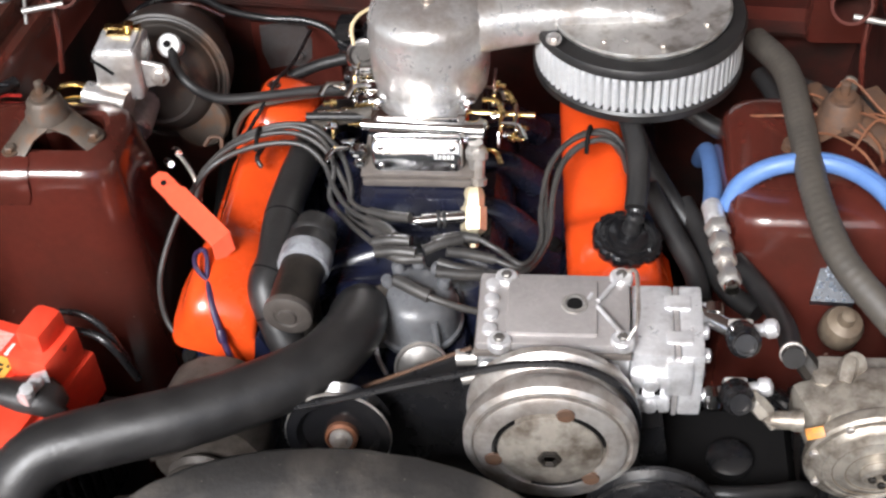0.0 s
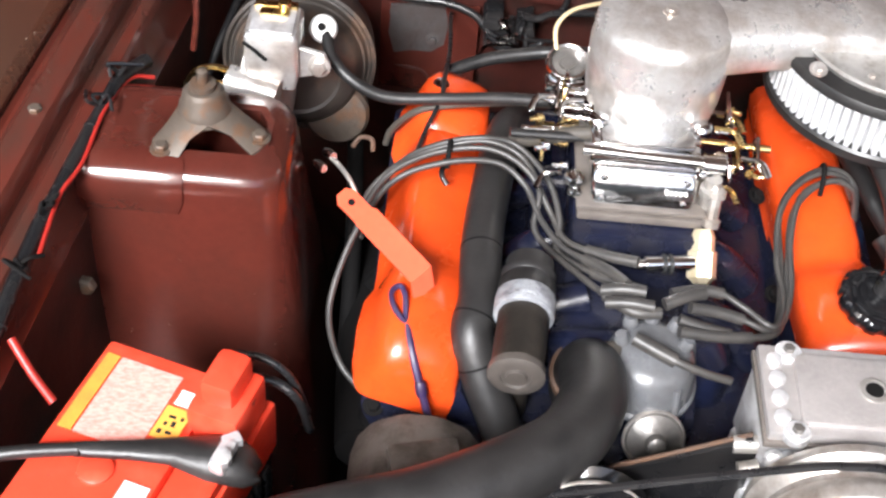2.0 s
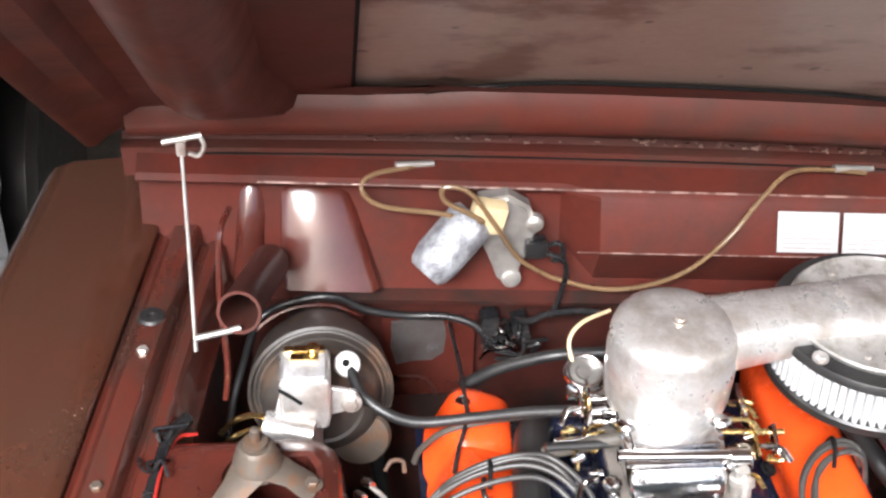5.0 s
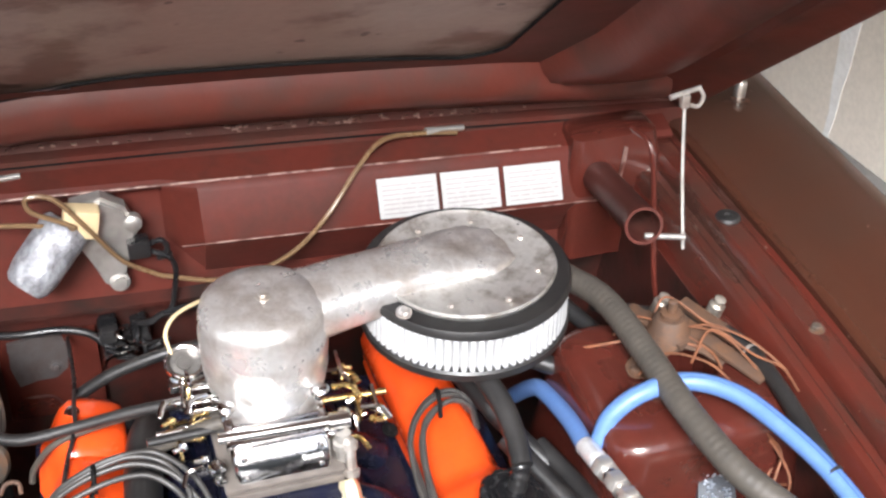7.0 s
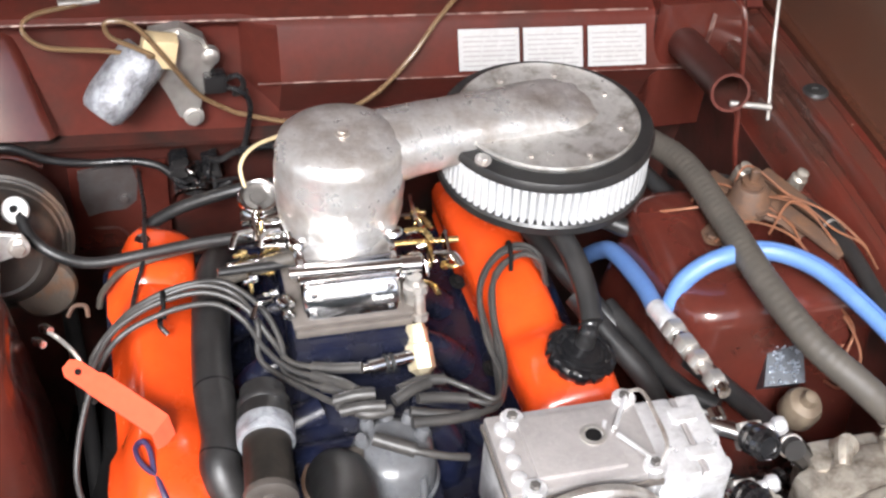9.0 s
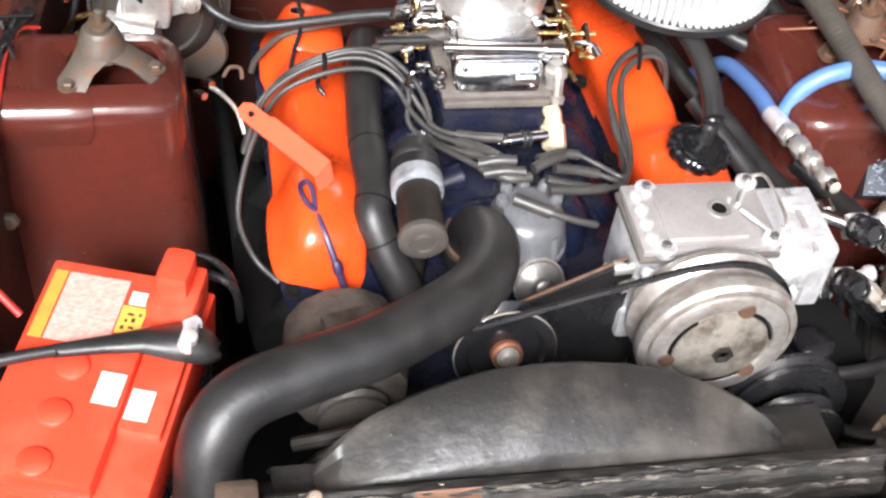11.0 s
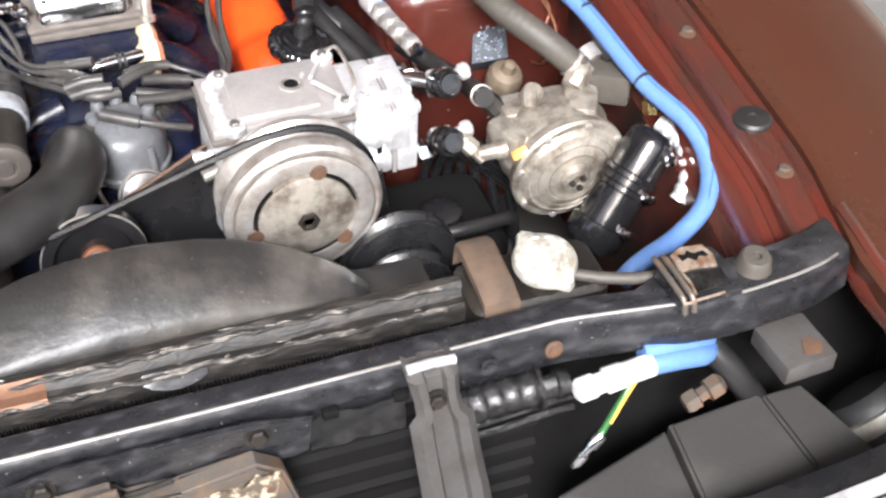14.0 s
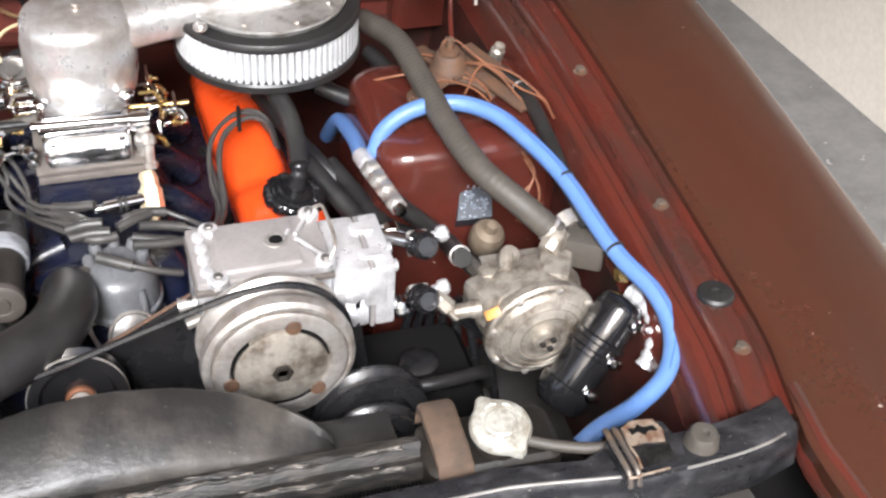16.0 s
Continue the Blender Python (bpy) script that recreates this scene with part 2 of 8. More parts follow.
OILY = material("oily_black", (0.007, 0.007, 0.0075), 0.16, 0.0, (0.030, 0.028, 0.027), 0.8, 45, 160, 0.3, 0.3, dents=1.0)
ALT_CASE = material("dirty_alloy", (0.115, 0.098, 0.085), 0.45, 0.4, (0.045, 0.036, 0.028), 0.9, 26, 150, 0.4, lo=0.46, hi=0.64)
BARE = material("bare_rusted_steel", (0.34, 0.27, 0.21), 0.45, 0.4, (0.16, 0.075, 0.04), 0.9, 60, 170, 0.4, lo=0.46, hi=0.62)
# pale for worn paint on flakes, and for painted highlights on cowl edges
LIP = material("worn_and_lit_lip", (0.30, 0.19, 0.16), 0.4, 0.1, (0.09, 0.03, 0.022), 0.95, 30, 120, 0.2, lo=0.46, hi=0.56)
GREY_STEEL = material("grey_primer", (0.088, 0.084, 0.081), 0.38, 0.3, (0.058, 0.048, 0.041), 0.85, 26, 130, 0.25, dents=0.25)

# ---------------------------------------------------------------- tools
def part(name, bm, mat, parent=None, label="", smooth=38):
    """Links a bmesh (in world metres) as one mesh object, under a thing or a part."""
    bmesh.ops.recalc_face_normals(bm, faces=bm.faces)
    lo = Vector([min(v.co[i] for v in bm.verts) for i in range(3)])
    hi = Vector([max(v.co[i] for v in bm.verts) for i in range(3)])
    c = (lo + hi) / 2
    bmesh.ops.translate(bm, verts=bm.verts, vec=-c)
    me = bpy.data.meshes.new(name)
    bm.to_mesh(me)
    bm.free()
    me.materials.append(mat)
    me.shade_smooth()
    me.set_sharp_from_angle(angle=radians(smooth))
    ob = new(name, me)
    ob.location = c
    if parent:
        ob.parent = parent
        home = Matrix.Identity(4)
        p = parent
        while p:
            home = home @ Matrix.Translation(p.location)
            p = p.parent
        ob.location = c - home.translation
    if label:
        tagged(ob, label)
    return ob


def thing(name, place, label, category, group="", kind=""):
    ob = new(name)
    ob.location = place
    ob.empty_display_size = 0.02
    return tagged(ob, label, category, group, kind)


def single(name, bm, mat, label, category, group="", kind=""):
    return tagged(part(name, bm, mat), label, category, group, kind)


def box(bm, lo, hi, bevel=0.0, turn=None, segments=2):
    """A box between two corners; turn: a matrix round its middle."""
    lo, hi = Vector(lo), Vector(hi)
    c, s = (lo + hi) / 2, hi - lo
    made = bmesh.ops.create_cube(bm, size=1.0)["verts"]
    bmesh.ops.scale(bm, vec=s, verts=made)
    if bevel:
        edges = list({e for v in made for e in v.link_edges})
        made = list({v for f in bmesh.ops.bevel(bm, geom=edges, offset=bevel, segments=segments, profile=0.6, affect="EDGES")["faces"] for v in f.verts} | {v for v in made if v.is_valid})
    if turn is not None:
        bmesh.ops.transform(bm, matrix=turn, verts=made)
    bmesh.ops.translate(bm, vec=c, verts=made)
    return bm


def basis(axis, up=(0, 0, 1)):
    a = Vector(axis).normalized()
    u = Vector(up)
    if abs(a.dot(u)) > 0.95:
        u = Vector((0, 1, 0))
    s = a.cross(u).normalized()
    return s, s.cross(a).normalized(), a


def rings(bm, loops, closed_ends=True):
    """Skins a list of equally long closed loops of points."""
    rows = [[bm.verts.new(p) for p in loop] for loop in loops]
    n = len(rows[0])
    for a, b in zip(rows, rows[1:]):
        for i in range(n):
            bm.faces.new((a[i], a[(i + 1) % n], b[(i + 1) % n], b[i]))
    if closed_ends:
        bm.faces.new(rows[0][::-1])
        bm.faces.new(rows[-1])
    return bm


def lathe(bm, origin, axis, profile, seg=32, wave=None, ends=True):
    """Turns (radius, height) pairs round an axis. wave(angle, i): a factor on the radius."""
    s, u, a = basis(axis)
    o = Vector(origin)
    loops = []
    for i, (r, h) in enumerate(profile):
        loop = []
        for k in range(seg):
            t = 2 * math.pi * k / seg
            rr = max(r, 1e-4) * (wave(t, i) if wave else 1)
            loop.append(o + a * h + s * (rr * math.cos(t)) + u * (rr * math.sin(t)))
        loops.append(loop)
    return rings(bm, loops, ends)


def rod(bm, p, q, r, r2=None, seg=16):
    p, q = Vector(p), Vector(q)
    h = (q - p).length
    return lathe(bm, p, q - p, [(r, 0), (r2 if r2 is not None else r, h)], seg)


def spline(points, steps=10):
    """A smooth line through points."""
    pts = [Vector(p) for p in points]
    if len(pts) == 2:
        return [pts[0].lerp(pts[1], i / steps) for i in range(steps + 1)]
    ext = [2 * pts[0] - pts[1], *pts, 2 * pts[-1] - pts[-2]]
    out = []
    for i in range(1, len(ext) - 2):
        a, b, c, d = ext[i - 1:i + 3]
        for k in range(steps):
            t = k / steps
            out.append(0.5 * ((2 * b) + (c - a) * t + (2 * a - 5 * b + 4 * c - d) * t * t + (3 * b - a - 3 * c + d) * t ** 3))
    out.append(pts[-1])
    return out


def tube(bm, points, r, seg=10, steps=10, ribs=0.0, rib_step=2, flat=1.0):
    """A round tube through points. ribs: how far every other ring stands proud."""
    line = spline(points, steps)
    if ribs:
        fine = []
        for a, b in zip(line, line[1:]):
            n = max(1, int((b - a).length / 0.0022))
            fine += [a.lerp(b, k / n) for k in range(n)]
        line = [*fine, line[-1]]
    up = Vector((0, 0, 1))
    loops = []
    side = None
    for i, p in enumerate(line):
        d = (line[min(i + 1, len(line) - 1)] - line[max(i - 1, 0)]).normalized()
        if side is None:
            side = d.cross(up)
            if side.length < 0.1:
                side = d.cross(Vector((0, 1, 0)))
        side = (side - d * side.dot(d)).normalized()
        v = d.cross(side)
        rr = r + (ribs if ribs and (i // rib_step) % 2 else 0)
        loops.append([p + side * (rr * math.cos(2 * math.pi * k / seg)) + v * (rr * flat * math.sin(2 * math.pi * k / seg)) for k in range(seg)])
    return rings(bm, loops)


def sheet(bm, rows, thick=0.0):
    """A sheet skinned over rows of points; thick: metres that it goes back along its normals."""
    vs = [[bm.verts.new(p) for p in row] for row in rows]
    faces = [bm.faces.new((a[i], a[i + 1], b[i + 1], b[i])) for a, b in zip(vs, vs[1:]) for i in range(len(a) - 1)]
    if thick:
        bmesh.ops.recalc_face_normals(bm, faces=faces)
        bmesh.ops.solidify(bm, geom=faces, thickness=thick)
    return bm


def slab(bm, outline, axis, a, b, bevel=0.0):
    """A flat piece: an outline of 2D points pushed from a to b along an axis (0 x, 1 y, 2 z)."""
    def at(p, h):
        q = list(p)
        q.insert(axis, h)
        return q
    made = [[bm.verts.new(at(p, h)) for p in outline] for h in (a, b)]
    n = len(outline)
    faces = [bm.faces.new(made[0][::-1]), bm.faces.new(made[1])]
    faces += [bm.faces.new((made[0][i], made[0][(i + 1) % n], made[1][(i + 1) % n], made[1][i])) for i in range(n)]
    if bevel:
        edges = list({e for f in faces[:2] for e in f.edges})
        bmesh.ops.bevel(bm, geom=edges, offset=bevel, segments=2, affect="EDGES")
    return bm


def bolt(parent, place, axis=(0, 0, 1), r=0.008, mat=None, name="bolt", washer=True):
    """A hexagon bolt head on a washer."""
    bm = bmesh.new()
    if washer:
        lathe(bm, place, axis, [(r * 1.5, 0), (r * 1.5, r * 0.25), (r, r * 0.28)], 14)
    lathe(bm, Vector(place) + Vector(axis).normalized() * r * 0.2, axis, [(r, 0), (r, r * 0.7), (r * 0.8, r * 0.9)], 6)
    return part(name, bm, mat or STEEL, parent, smooth=20)


def rounded(cx, cy, hx, hy, r, z, n=5):
    """A loop of a rounded rectangle at height z."""
    out = []
    for sx, sy, a0 in ((1, 1, 0), (-1, 1, 90), (-1, -1, 180), (1, -1, 270)):
        for k in range(n):
            a = radians(a0 + 90 * k / (n - 1))
            out.append((cx + sx * (hx - r) + r * math.cos(a), cy + sy * (hy - r) + r * math.sin(a), z))
    return out

# ---------------------------------------------------------------- the garage
bm = bmesh.new()
box(bm, (-40, -40, -0.2), (40, 40, 0))
single("floor", bm, CONCRETE, "bare grey concrete floor beside the car", "floor", kind="structure")
def wall_x(y):
    return 1.872 - 0.13 * (y - 2.3)


bm = bmesh.new()
slab(bm, [(wall_x(-0.4), -0.4), (wall_x(9.0), 9.0), (wall_x(9.0) + 0.15, 9.0), (wall_x(-0.4) + 0.15, -0.4)], 2, 0.0, 2.6)
wall = single("wall_east", bm, PLASTER, "pale wall boards with white filler smeared over the joints", "wall", kind="structure")
for y0, z0, w in ((2.77, 0.0, 0.020), (2.35, 0.19, 0.014), (1.95, 0.42, 0.016), (3.20, 0.10, 0.020), (3.62, 0.04, 0.018)):
    bm = bmesh.new()
    rnd = random.Random(int(y0 * 100))
    n = 16
    left, right = [], []
    for k in range(n):
        z = z0 + k * 0.075
        wide = w * (0.5 + 0.26 * k) * rnd.uniform(0.82, 1.18)
        mid = y0 - 0.002 * k + rnd.uniform(-0.2, 0.2) * w
        left.append((mid - wide, z))
        right.append((mid + wide, z))
    flat = left + right[::-1]
    vs = [[bm.verts.new((wall_x(y) - off, y, z)) for y, z in flat] for off in (-0.002, 0.0015)]
    for i in range(n - 1):
        j = 2 * n - 1 - i
        bm.faces.new((vs[1][i], vs[1][i + 1], vs[1][j - 1], vs[1][j]))
    for i in range(2 * n):
        bm.faces.new((vs[0][i], vs[0][(i + 1) % (2 * n)], vs[1][(i + 1) % (2 * n)], vs[1][i]))
    part("filler_streak", bm, FILLER, wall, "white filler smeared down a joint")
# unseen jamb that cuts off sky at the front right
bm = bmesh.new()
box(bm, (1.22, -0.56, 0.0), (2.4, -0.41, 2.6))
single("wall_front", bm, PLASTER, "unseen pale front wall added beside the door opening", "wall", kind="structure")
# unseen ceiling; its front edge sets how far sun reaches into the bay
bm = bmesh.new()
box(bm, (-4.4, -0.12, 2.6), (1.95, 8.8, 2.7))
single("ceiling", bm, PLASTER, "unseen pale ceiling, its edge placed to limit the daylight", "ceiling", kind="structure")
# unseen wall, added to enclose the far side
bm = bmesh.new()
box(bm, (-4.4, 1.8, 0.0), (-4.2, 8.8, 2.6))
single("wall_west", bm, PLASTER, "unseen pale wall added to close the garage on the far side", "wall", kind="structure")
# unseen wall out front that hides the lowest band of sky
bm = bmesh.new()
box(bm, (-22, -9.3, 0.0), (22, -9.0, 3.8))
single("wall_south", bm, material("low_sky_block", (0.17, 0.155, 0.13), 0.9, 0.0, (0.10, 0.095, 0.07), 0.9, 0.6, 8, 0.2), "unseen dull wall added to block the low sky", "wall", kind="structure")
# unseen end wall, added to enclose the back
bm = bmesh.new()
box(bm, (-4.2, 8.6, 0.0), (wall_x(8.6), 8.8, 2.6))
single("wall_north", bm, PLASTER, "unseen pale wall added to close the end of the garage", "wall", kind="structure")

# ---------------------------------------------------------------- the car's body
def edge_l(y):
    return -0.742 + 0.141 * (y - 0.884)


def edge_r(y):
    front = max(0.0, 0.62 - y)
    return 0.708 - 0.02 * max(0.0, y - 1.2) - min(0.16 * front, 0.026) + 0.1 * max(0.0, 0.45 - y)


def top_z(y):
    return 0.862 + 0.024 * (y - 1.3) - 0.055 * max(0.0, 1.3 - y) ** 1.6


car = thing("car_body", (0, 1.0, 0.0), "maroon car body seen into its engine bay, with chipped paint", "car")
FENDER_PROFILE = ((0.0, -0.035), (0.0, -0.004), (0.004, 0.0), (0.016, 0.002), (0.09, 0.006), (0.155, 0.002), (0.182, -0.008), (0.20, -0.03), (0.213, -0.075), (0.222, -0.16), (0.226, -0.32), (0.20, -0.50))
RAIL_PROFILE = ((-0.001, -0.013), (-0.006, -0.018), (-0.012, -0.017), (-0.018, -0.010), (-0.023, -0.004), (-0.050, -0.003), (-0.055, -0.008), (-0.058, -0.027), (-0.065, -0.032), (-0.071, -0.027), (-0.082, -0.028), (-0.089, -0.036), (-0.094, -0.075), (-0.102, -0.09))
for sgn, edge in ((-1, edge_l), (1, edge_r)):
    ys = [0.20 + 0.045 * k for k in range(36)] if sgn < 0 else [0.25 + 0.0436 * k for k in range(36)]
    bm = bmesh.new()
    rows = []
    for y in ys:
        taper = 1.19 if sgn > 0 else 1.0
        rows.append([(edge(y) + sgn * dx * (1 if dx < 0.05 else taper), y, top_z(y) + dz) for dx, dz in FENDER_PROFILE])
    sheet(bm, rows, 0.0015)
    fender = part("fender", bm, FENDER, car, "maroon painted fender with stone chips")
    if sgn > 0:
        bm = bmesh.new()
        rows = []
        for k in range(14):
            y = 0.252 + 0.022 * k
            wide = 0.015 * math.sin(math.pi * min(1.0, (k + 1) / 14.5)) ** 0.8
            e, z = edge(y), top_z(y)
            rows.append([(e + wide + 0.008, y, z + 0.0035), (e + wide + 0.002, y, z + 0.0055), (e + wide - 0.004, y, z + 0.002), (e + wide * 0.5, y, z - 0.010), (e + 0.001, y, z - 0.022), (e - 0.003, y, z - 0.030), (e - 0.003, y, z - 0.040)])
        sheet(bm, rows, 0.0015)
        part("flange", bm, RAIL, fender, "rolled red flange of the fender tip")
    bm = bmesh.new()
    rows = []
    for y in ys:
        if y < (0.45 if sgn < 0 else 0.475):
            continue
        rows.append([(edge(y) + sgn * dx, y, top_z(y) + dz) for dx, dz in RAIL_PROFILE])
    sheet(bm, rows, 0.0015)
    rail = part("fender_rail", bm, RAIL, car, "maroon gutter rail with rusty bolts")
    # inner apron under the rail
    bm = bmesh.new()
    rows = []
    for y in [0.52 + 0.06 * k for k in range(20)]:
        e = edge(y)
        rows.append([(e - sgn * 0.10, y, top_z(y) - 0.088), (e - sgn * 0.105, y, 0.70), (e - sgn * 0.12, y, 0.55), (e - sgn * 0.16, y, 0.36), (e - sgn * 0.30, y, 0.22)])
    sheet(bm, rows, 0.002)
    # darker paint than the towers: the shade under the rail is painted in
    part("apron", bm, FIREWALL, car, "maroon inner apron panel, darkened for shade")
    for y in ((1.366, 1.150, 0.896, 0.70) if sgn < 0 else (1.15, 0.854, 0.605)):
        x = edge(y) - sgn * 0.037
        bolt(rail, (x, y, top_z(y) - 0.005), r=0.0075, mat=BRACKET if y != 1.366 else STEEL)
    for y in ((1.43,) if sgn < 0 else (1.395, 0.691)):
        x = edge(y) - sgn * 0.033
        r = 0.023 if y < 1.0 else 0.018
        bm = bmesh.new()
        lathe(bm, (x, y, top_z(y) - 0.006), (0, 0, 1), [(r, 0), (r, 0.004), (r - 0.003, 0.007), (0.006, 0.007), (0.005, 0.004)], 20)
        part("rubber_buffer", bm, RUBBER, rail, "dusty dark rubber buffer")

# spring towers
def spring_tower(sgn, top, bottom, hole):
    """top, bottom: x inner, x outer, y front, y back."""
    def ring(q, z, inset, r):
        xi, xo, yf, yb = q
        return rounded((xi + xo) / 2, (yf + yb) / 2, abs(xo - xi) / 2 - inset, (yb - yf) / 2 - inset, r, z)
    def blend(k):
        return [b + (t - b) * k for t, b in zip(top, bottom)]
    bm = bmesh.new()
    loops = [ring(bottom, 0.30, 0, 0.06), ring(blend(0.5), 0.55, 0, 0.055), ring(blend(0.85), 0.72, 0, 0.048), ring(top, 0.796, 0, 0.042), ring(top, 0.812, 0.003, 0.041), ring(top, 0.821, 0.010, 0.038), ring(top, 0.8255, 0.022, 0.034)]
    n = len(loops[0])
    hx, hy = hole
    cx, cy = (top[0] + top[1]) / 2, (top[2] + top[3]) / 2
    def around(r, z):
        out = []
        for p in loops[-1]:
            a = math.atan2(p[1] - cy, p[0] - cx)
            out.append((hx + r * math.cos(a), hy + r * math.sin(a), z))
        return out
    loops += [around(0.062, 0.828), around(0.055, 0.824), around(0.053, 0.76), around(0.05, 0.62)]
    rings(bm, loops, False)
    return part("spring_tower", bm, MAROON, car, "maroon spring tower")


tower_l = spring_tower(-1, (-0.398, -0.640, 1.098, 1.255), (-0.345, -0.70, 1.02, 1.36), (-0.482, 1.178))
spring_tower(1, (0.352, 0.612, 1.035, 1.28), (0.31, 0.64, 0.96, 1.38), (0.49, 1.175))
bm = bmesh.new()
sheet(bm, [[(-0.618 + 0.112 * i / 8 + (0.006 if j in (0, 5) and i == 0 else -0.006 if j in (0, 5) and i == 8 else 0), y - (0.0025 if 0 < i < 8 and 0 < j < 5 else 0), z + (0.0015 if 0 < i < 8 and j < 2 else 0)) for i in range(9)] for j, (y, z) in enumerate(((1.128, 0.8275), (1.117, 0.8275), (1.1035, 0.821), (1.0960, 0.808), (1.0945, 0.790), (1.0920, 0.775)))], 0.0015)
part("patch_plate", bm, MAROON, tower_l, "pressed patch on the tower edge")
bolt(tower_l, (-0.606, 1.052, 0.70), (-0.2, -1, 0.1), 0.011, BRACKET, "rivet", False)

def shock_mount(place, arms, metal, name="shock_bracket"):
    x, y, z = place
    th = thing(name, (x, y, z - 0.04), "dusty rusted three-armed shock absorber bracket bolted on the tower", "bracket", "shock brackets")
    bm = bmesh.new()
    lathe(bm, (x, y, z - 0.012), (0, 0, 1), [(0.029, -0.016), (0.027, 0.0), (0.0235, 0.004), (0.0225, 0.014), (0.018, 0.019), (0.006, 0.020)], 28)
    part("cup", bm, metal, th)
    bm = bmesh.new()
    lathe(bm, (x, y, z + 0.008), (0, 0, 1), [(0.014, 0), (0.014, 0.006), (0.006, 0.007), (0.006, 0.022), (0.003, 0.024)], 12)
    part("stud", bm, metal, th)
    for ax, ay, az in arms:
        p, q = Vector((x, y, z - 0.006)), Vector((ax, ay, az + 0.003))
        d = (q - p).normalized()
        s = d.cross(Vector((0, 0, 1))).normalized()
        end = q + d * 0.016
        bm = bmesh.new()
        rows = []
        for t, w, lift in ((0.0, 0.026, -0.004), (0.25, 0.023, 0.0), (0.5, 0.0185, 0.003), (0.72, 0.0205, 0.001), (0.88, 0.0215, 0.0), (0.96, 0.017, 0.0), (1.0, 0.010, 0.0), (1.02, 0.004, 0.0)):
            c = p.lerp(end, t) + Vector((0, 0, lift))
            rows.append([c + s * w * k + Vector((0, 0, -0.006 * abs(k) ** 3)) for k in (-1, -0.6, 0, 0.6, 1)])
        sheet(bm, rows, 0.004)
        part("arm", bm, metal, th)
        bolt(th, q, r=0.008, mat=metal, name="nut")
    return th


shock_mount((-0.494, 1.180, 0.872), ((-0.533, 1.132, 0.827), (-0.433, 1.162, 0.827), (-0.50, 1.222, 0.827)), BRACKET)
shock_mount((0.490, 1.200, 0.868), ((0.43, 1.16, 0.827), (0.555, 1.16, 0.827), (0.49, 1.255, 0.827)), RUST)

# firewall and cowl; the cowl falls a little towards the car's left side
def cz(x):
    return -0.062 * x


bm = bmesh.new()
rows = []
for k in range(21):
    x = -0.66 + 0.068 * k
    dent = 0.012 if -0.12 < x < 0.30 else 0.0
    rows.append([(x, 1.56, 0.22), (x, 1.615 + dent, 0.36), (x, 1.618 + dent, 0.55), (x, 1.612, 0.68 + cz(x)), (x, 1.602, 0.722 + cz(x)), (x, 1.580, 0.730 + cz(x)), (x, 1.578, 0.738 + cz(x)), (x, 1.600, 0.744 + cz(x))])
sheet(bm, rows, 0.002)
firewall = part("firewall", bm, FIREWALL, car, "dusty maroon firewall with a seam ledge")
bm = bmesh.new()
rows = []
for k in range(29):
    x = -0.66 + 0.048 * k
    if x < -0.075:
        prof = ((1.598, 0.744), (1.607, 0.78), (1.617, 0.82), (1.627, 0.86), (1.636, 0.895), (1.636, 0.904), (1.608, 0.908), (1.604, 0.913), (1.612, 0.920), (1.652, 0.930))
    elif x < 0.60:
        prof = ((1.600, 0.744), (1.602, 0.766), (1.598, 0.772), (1.567, 0.833), (1.5645, 0.838), (1.566, 0.843), (1.592, 0.904), (1.596, 0.910), (1.602, 0.915), (1.652, 0.930))
    else:
        prof = ((1.598, 0.744), (1.607, 0.78), (1.617, 0.82), (1.627, 0.86), (1.636, 0.895), (1.636, 0.904), (1.608, 0.908), (1.604, 0.913), (1.612, 0.920), (1.652, 0.930))
    rows.append([(x, y, z + cz(x)) for y, z in prof])
sheet(bm, rows, 0.002)
cowl = part("cowl_panel", bm, COWL, car, "maroon cowl panel with a raised plenum box", smooth=22)
bm = bmesh.new()
COWL_TOP = ((1.649, 0.89), (1.646, 0.936), (1.668, 0.936), (1.674, 0.946), (1.712, 0.946), (1.72, 0.935), (1.82, 0.93))
sheet(bm, [[(-0.68 + 0.07 * k, y, z + cz(-0.68 + 0.07 * k) + 0.012 * (1 - ((k - 10) / 10) ** 2)) for y, z in COWL_TOP] for k in range(21)], 0.002)
part("cowl_top", bm, DUSTY, car, "dusty cowl top with sealed seams")
# cowl lip; its soft highlight is put into the pale colour
bm = bmesh.new()
tube(bm, [(-0.5 + 0.1 * k, 1.603, 0.9155 + cz(-0.5 + 0.1 * k)) for k in range(11)], 0.0018, 6, 4)
part("cowl_trim", bm, LIP, cowl, "thin lip with its soft highlight painted pale")
# near-black line that stands in for shade in the cowl gap
bm = bmesh.new()
tube(bm, [(-0.6 + 0.1 * k, 1.645, 0.931 + cz(-0.6 + 0.1 * k) + 0.008 * (1 - ((k - 6) / 6) ** 2)) for k in range(13)], 0.0014, 6, 4)
part("cowl_gap", bm, DARK, cowl, "dark line drawn for the shaded cowl gap")
# paint flaked off along the cowl seam
rnd = random.Random(12)
bm = bmesh.new()
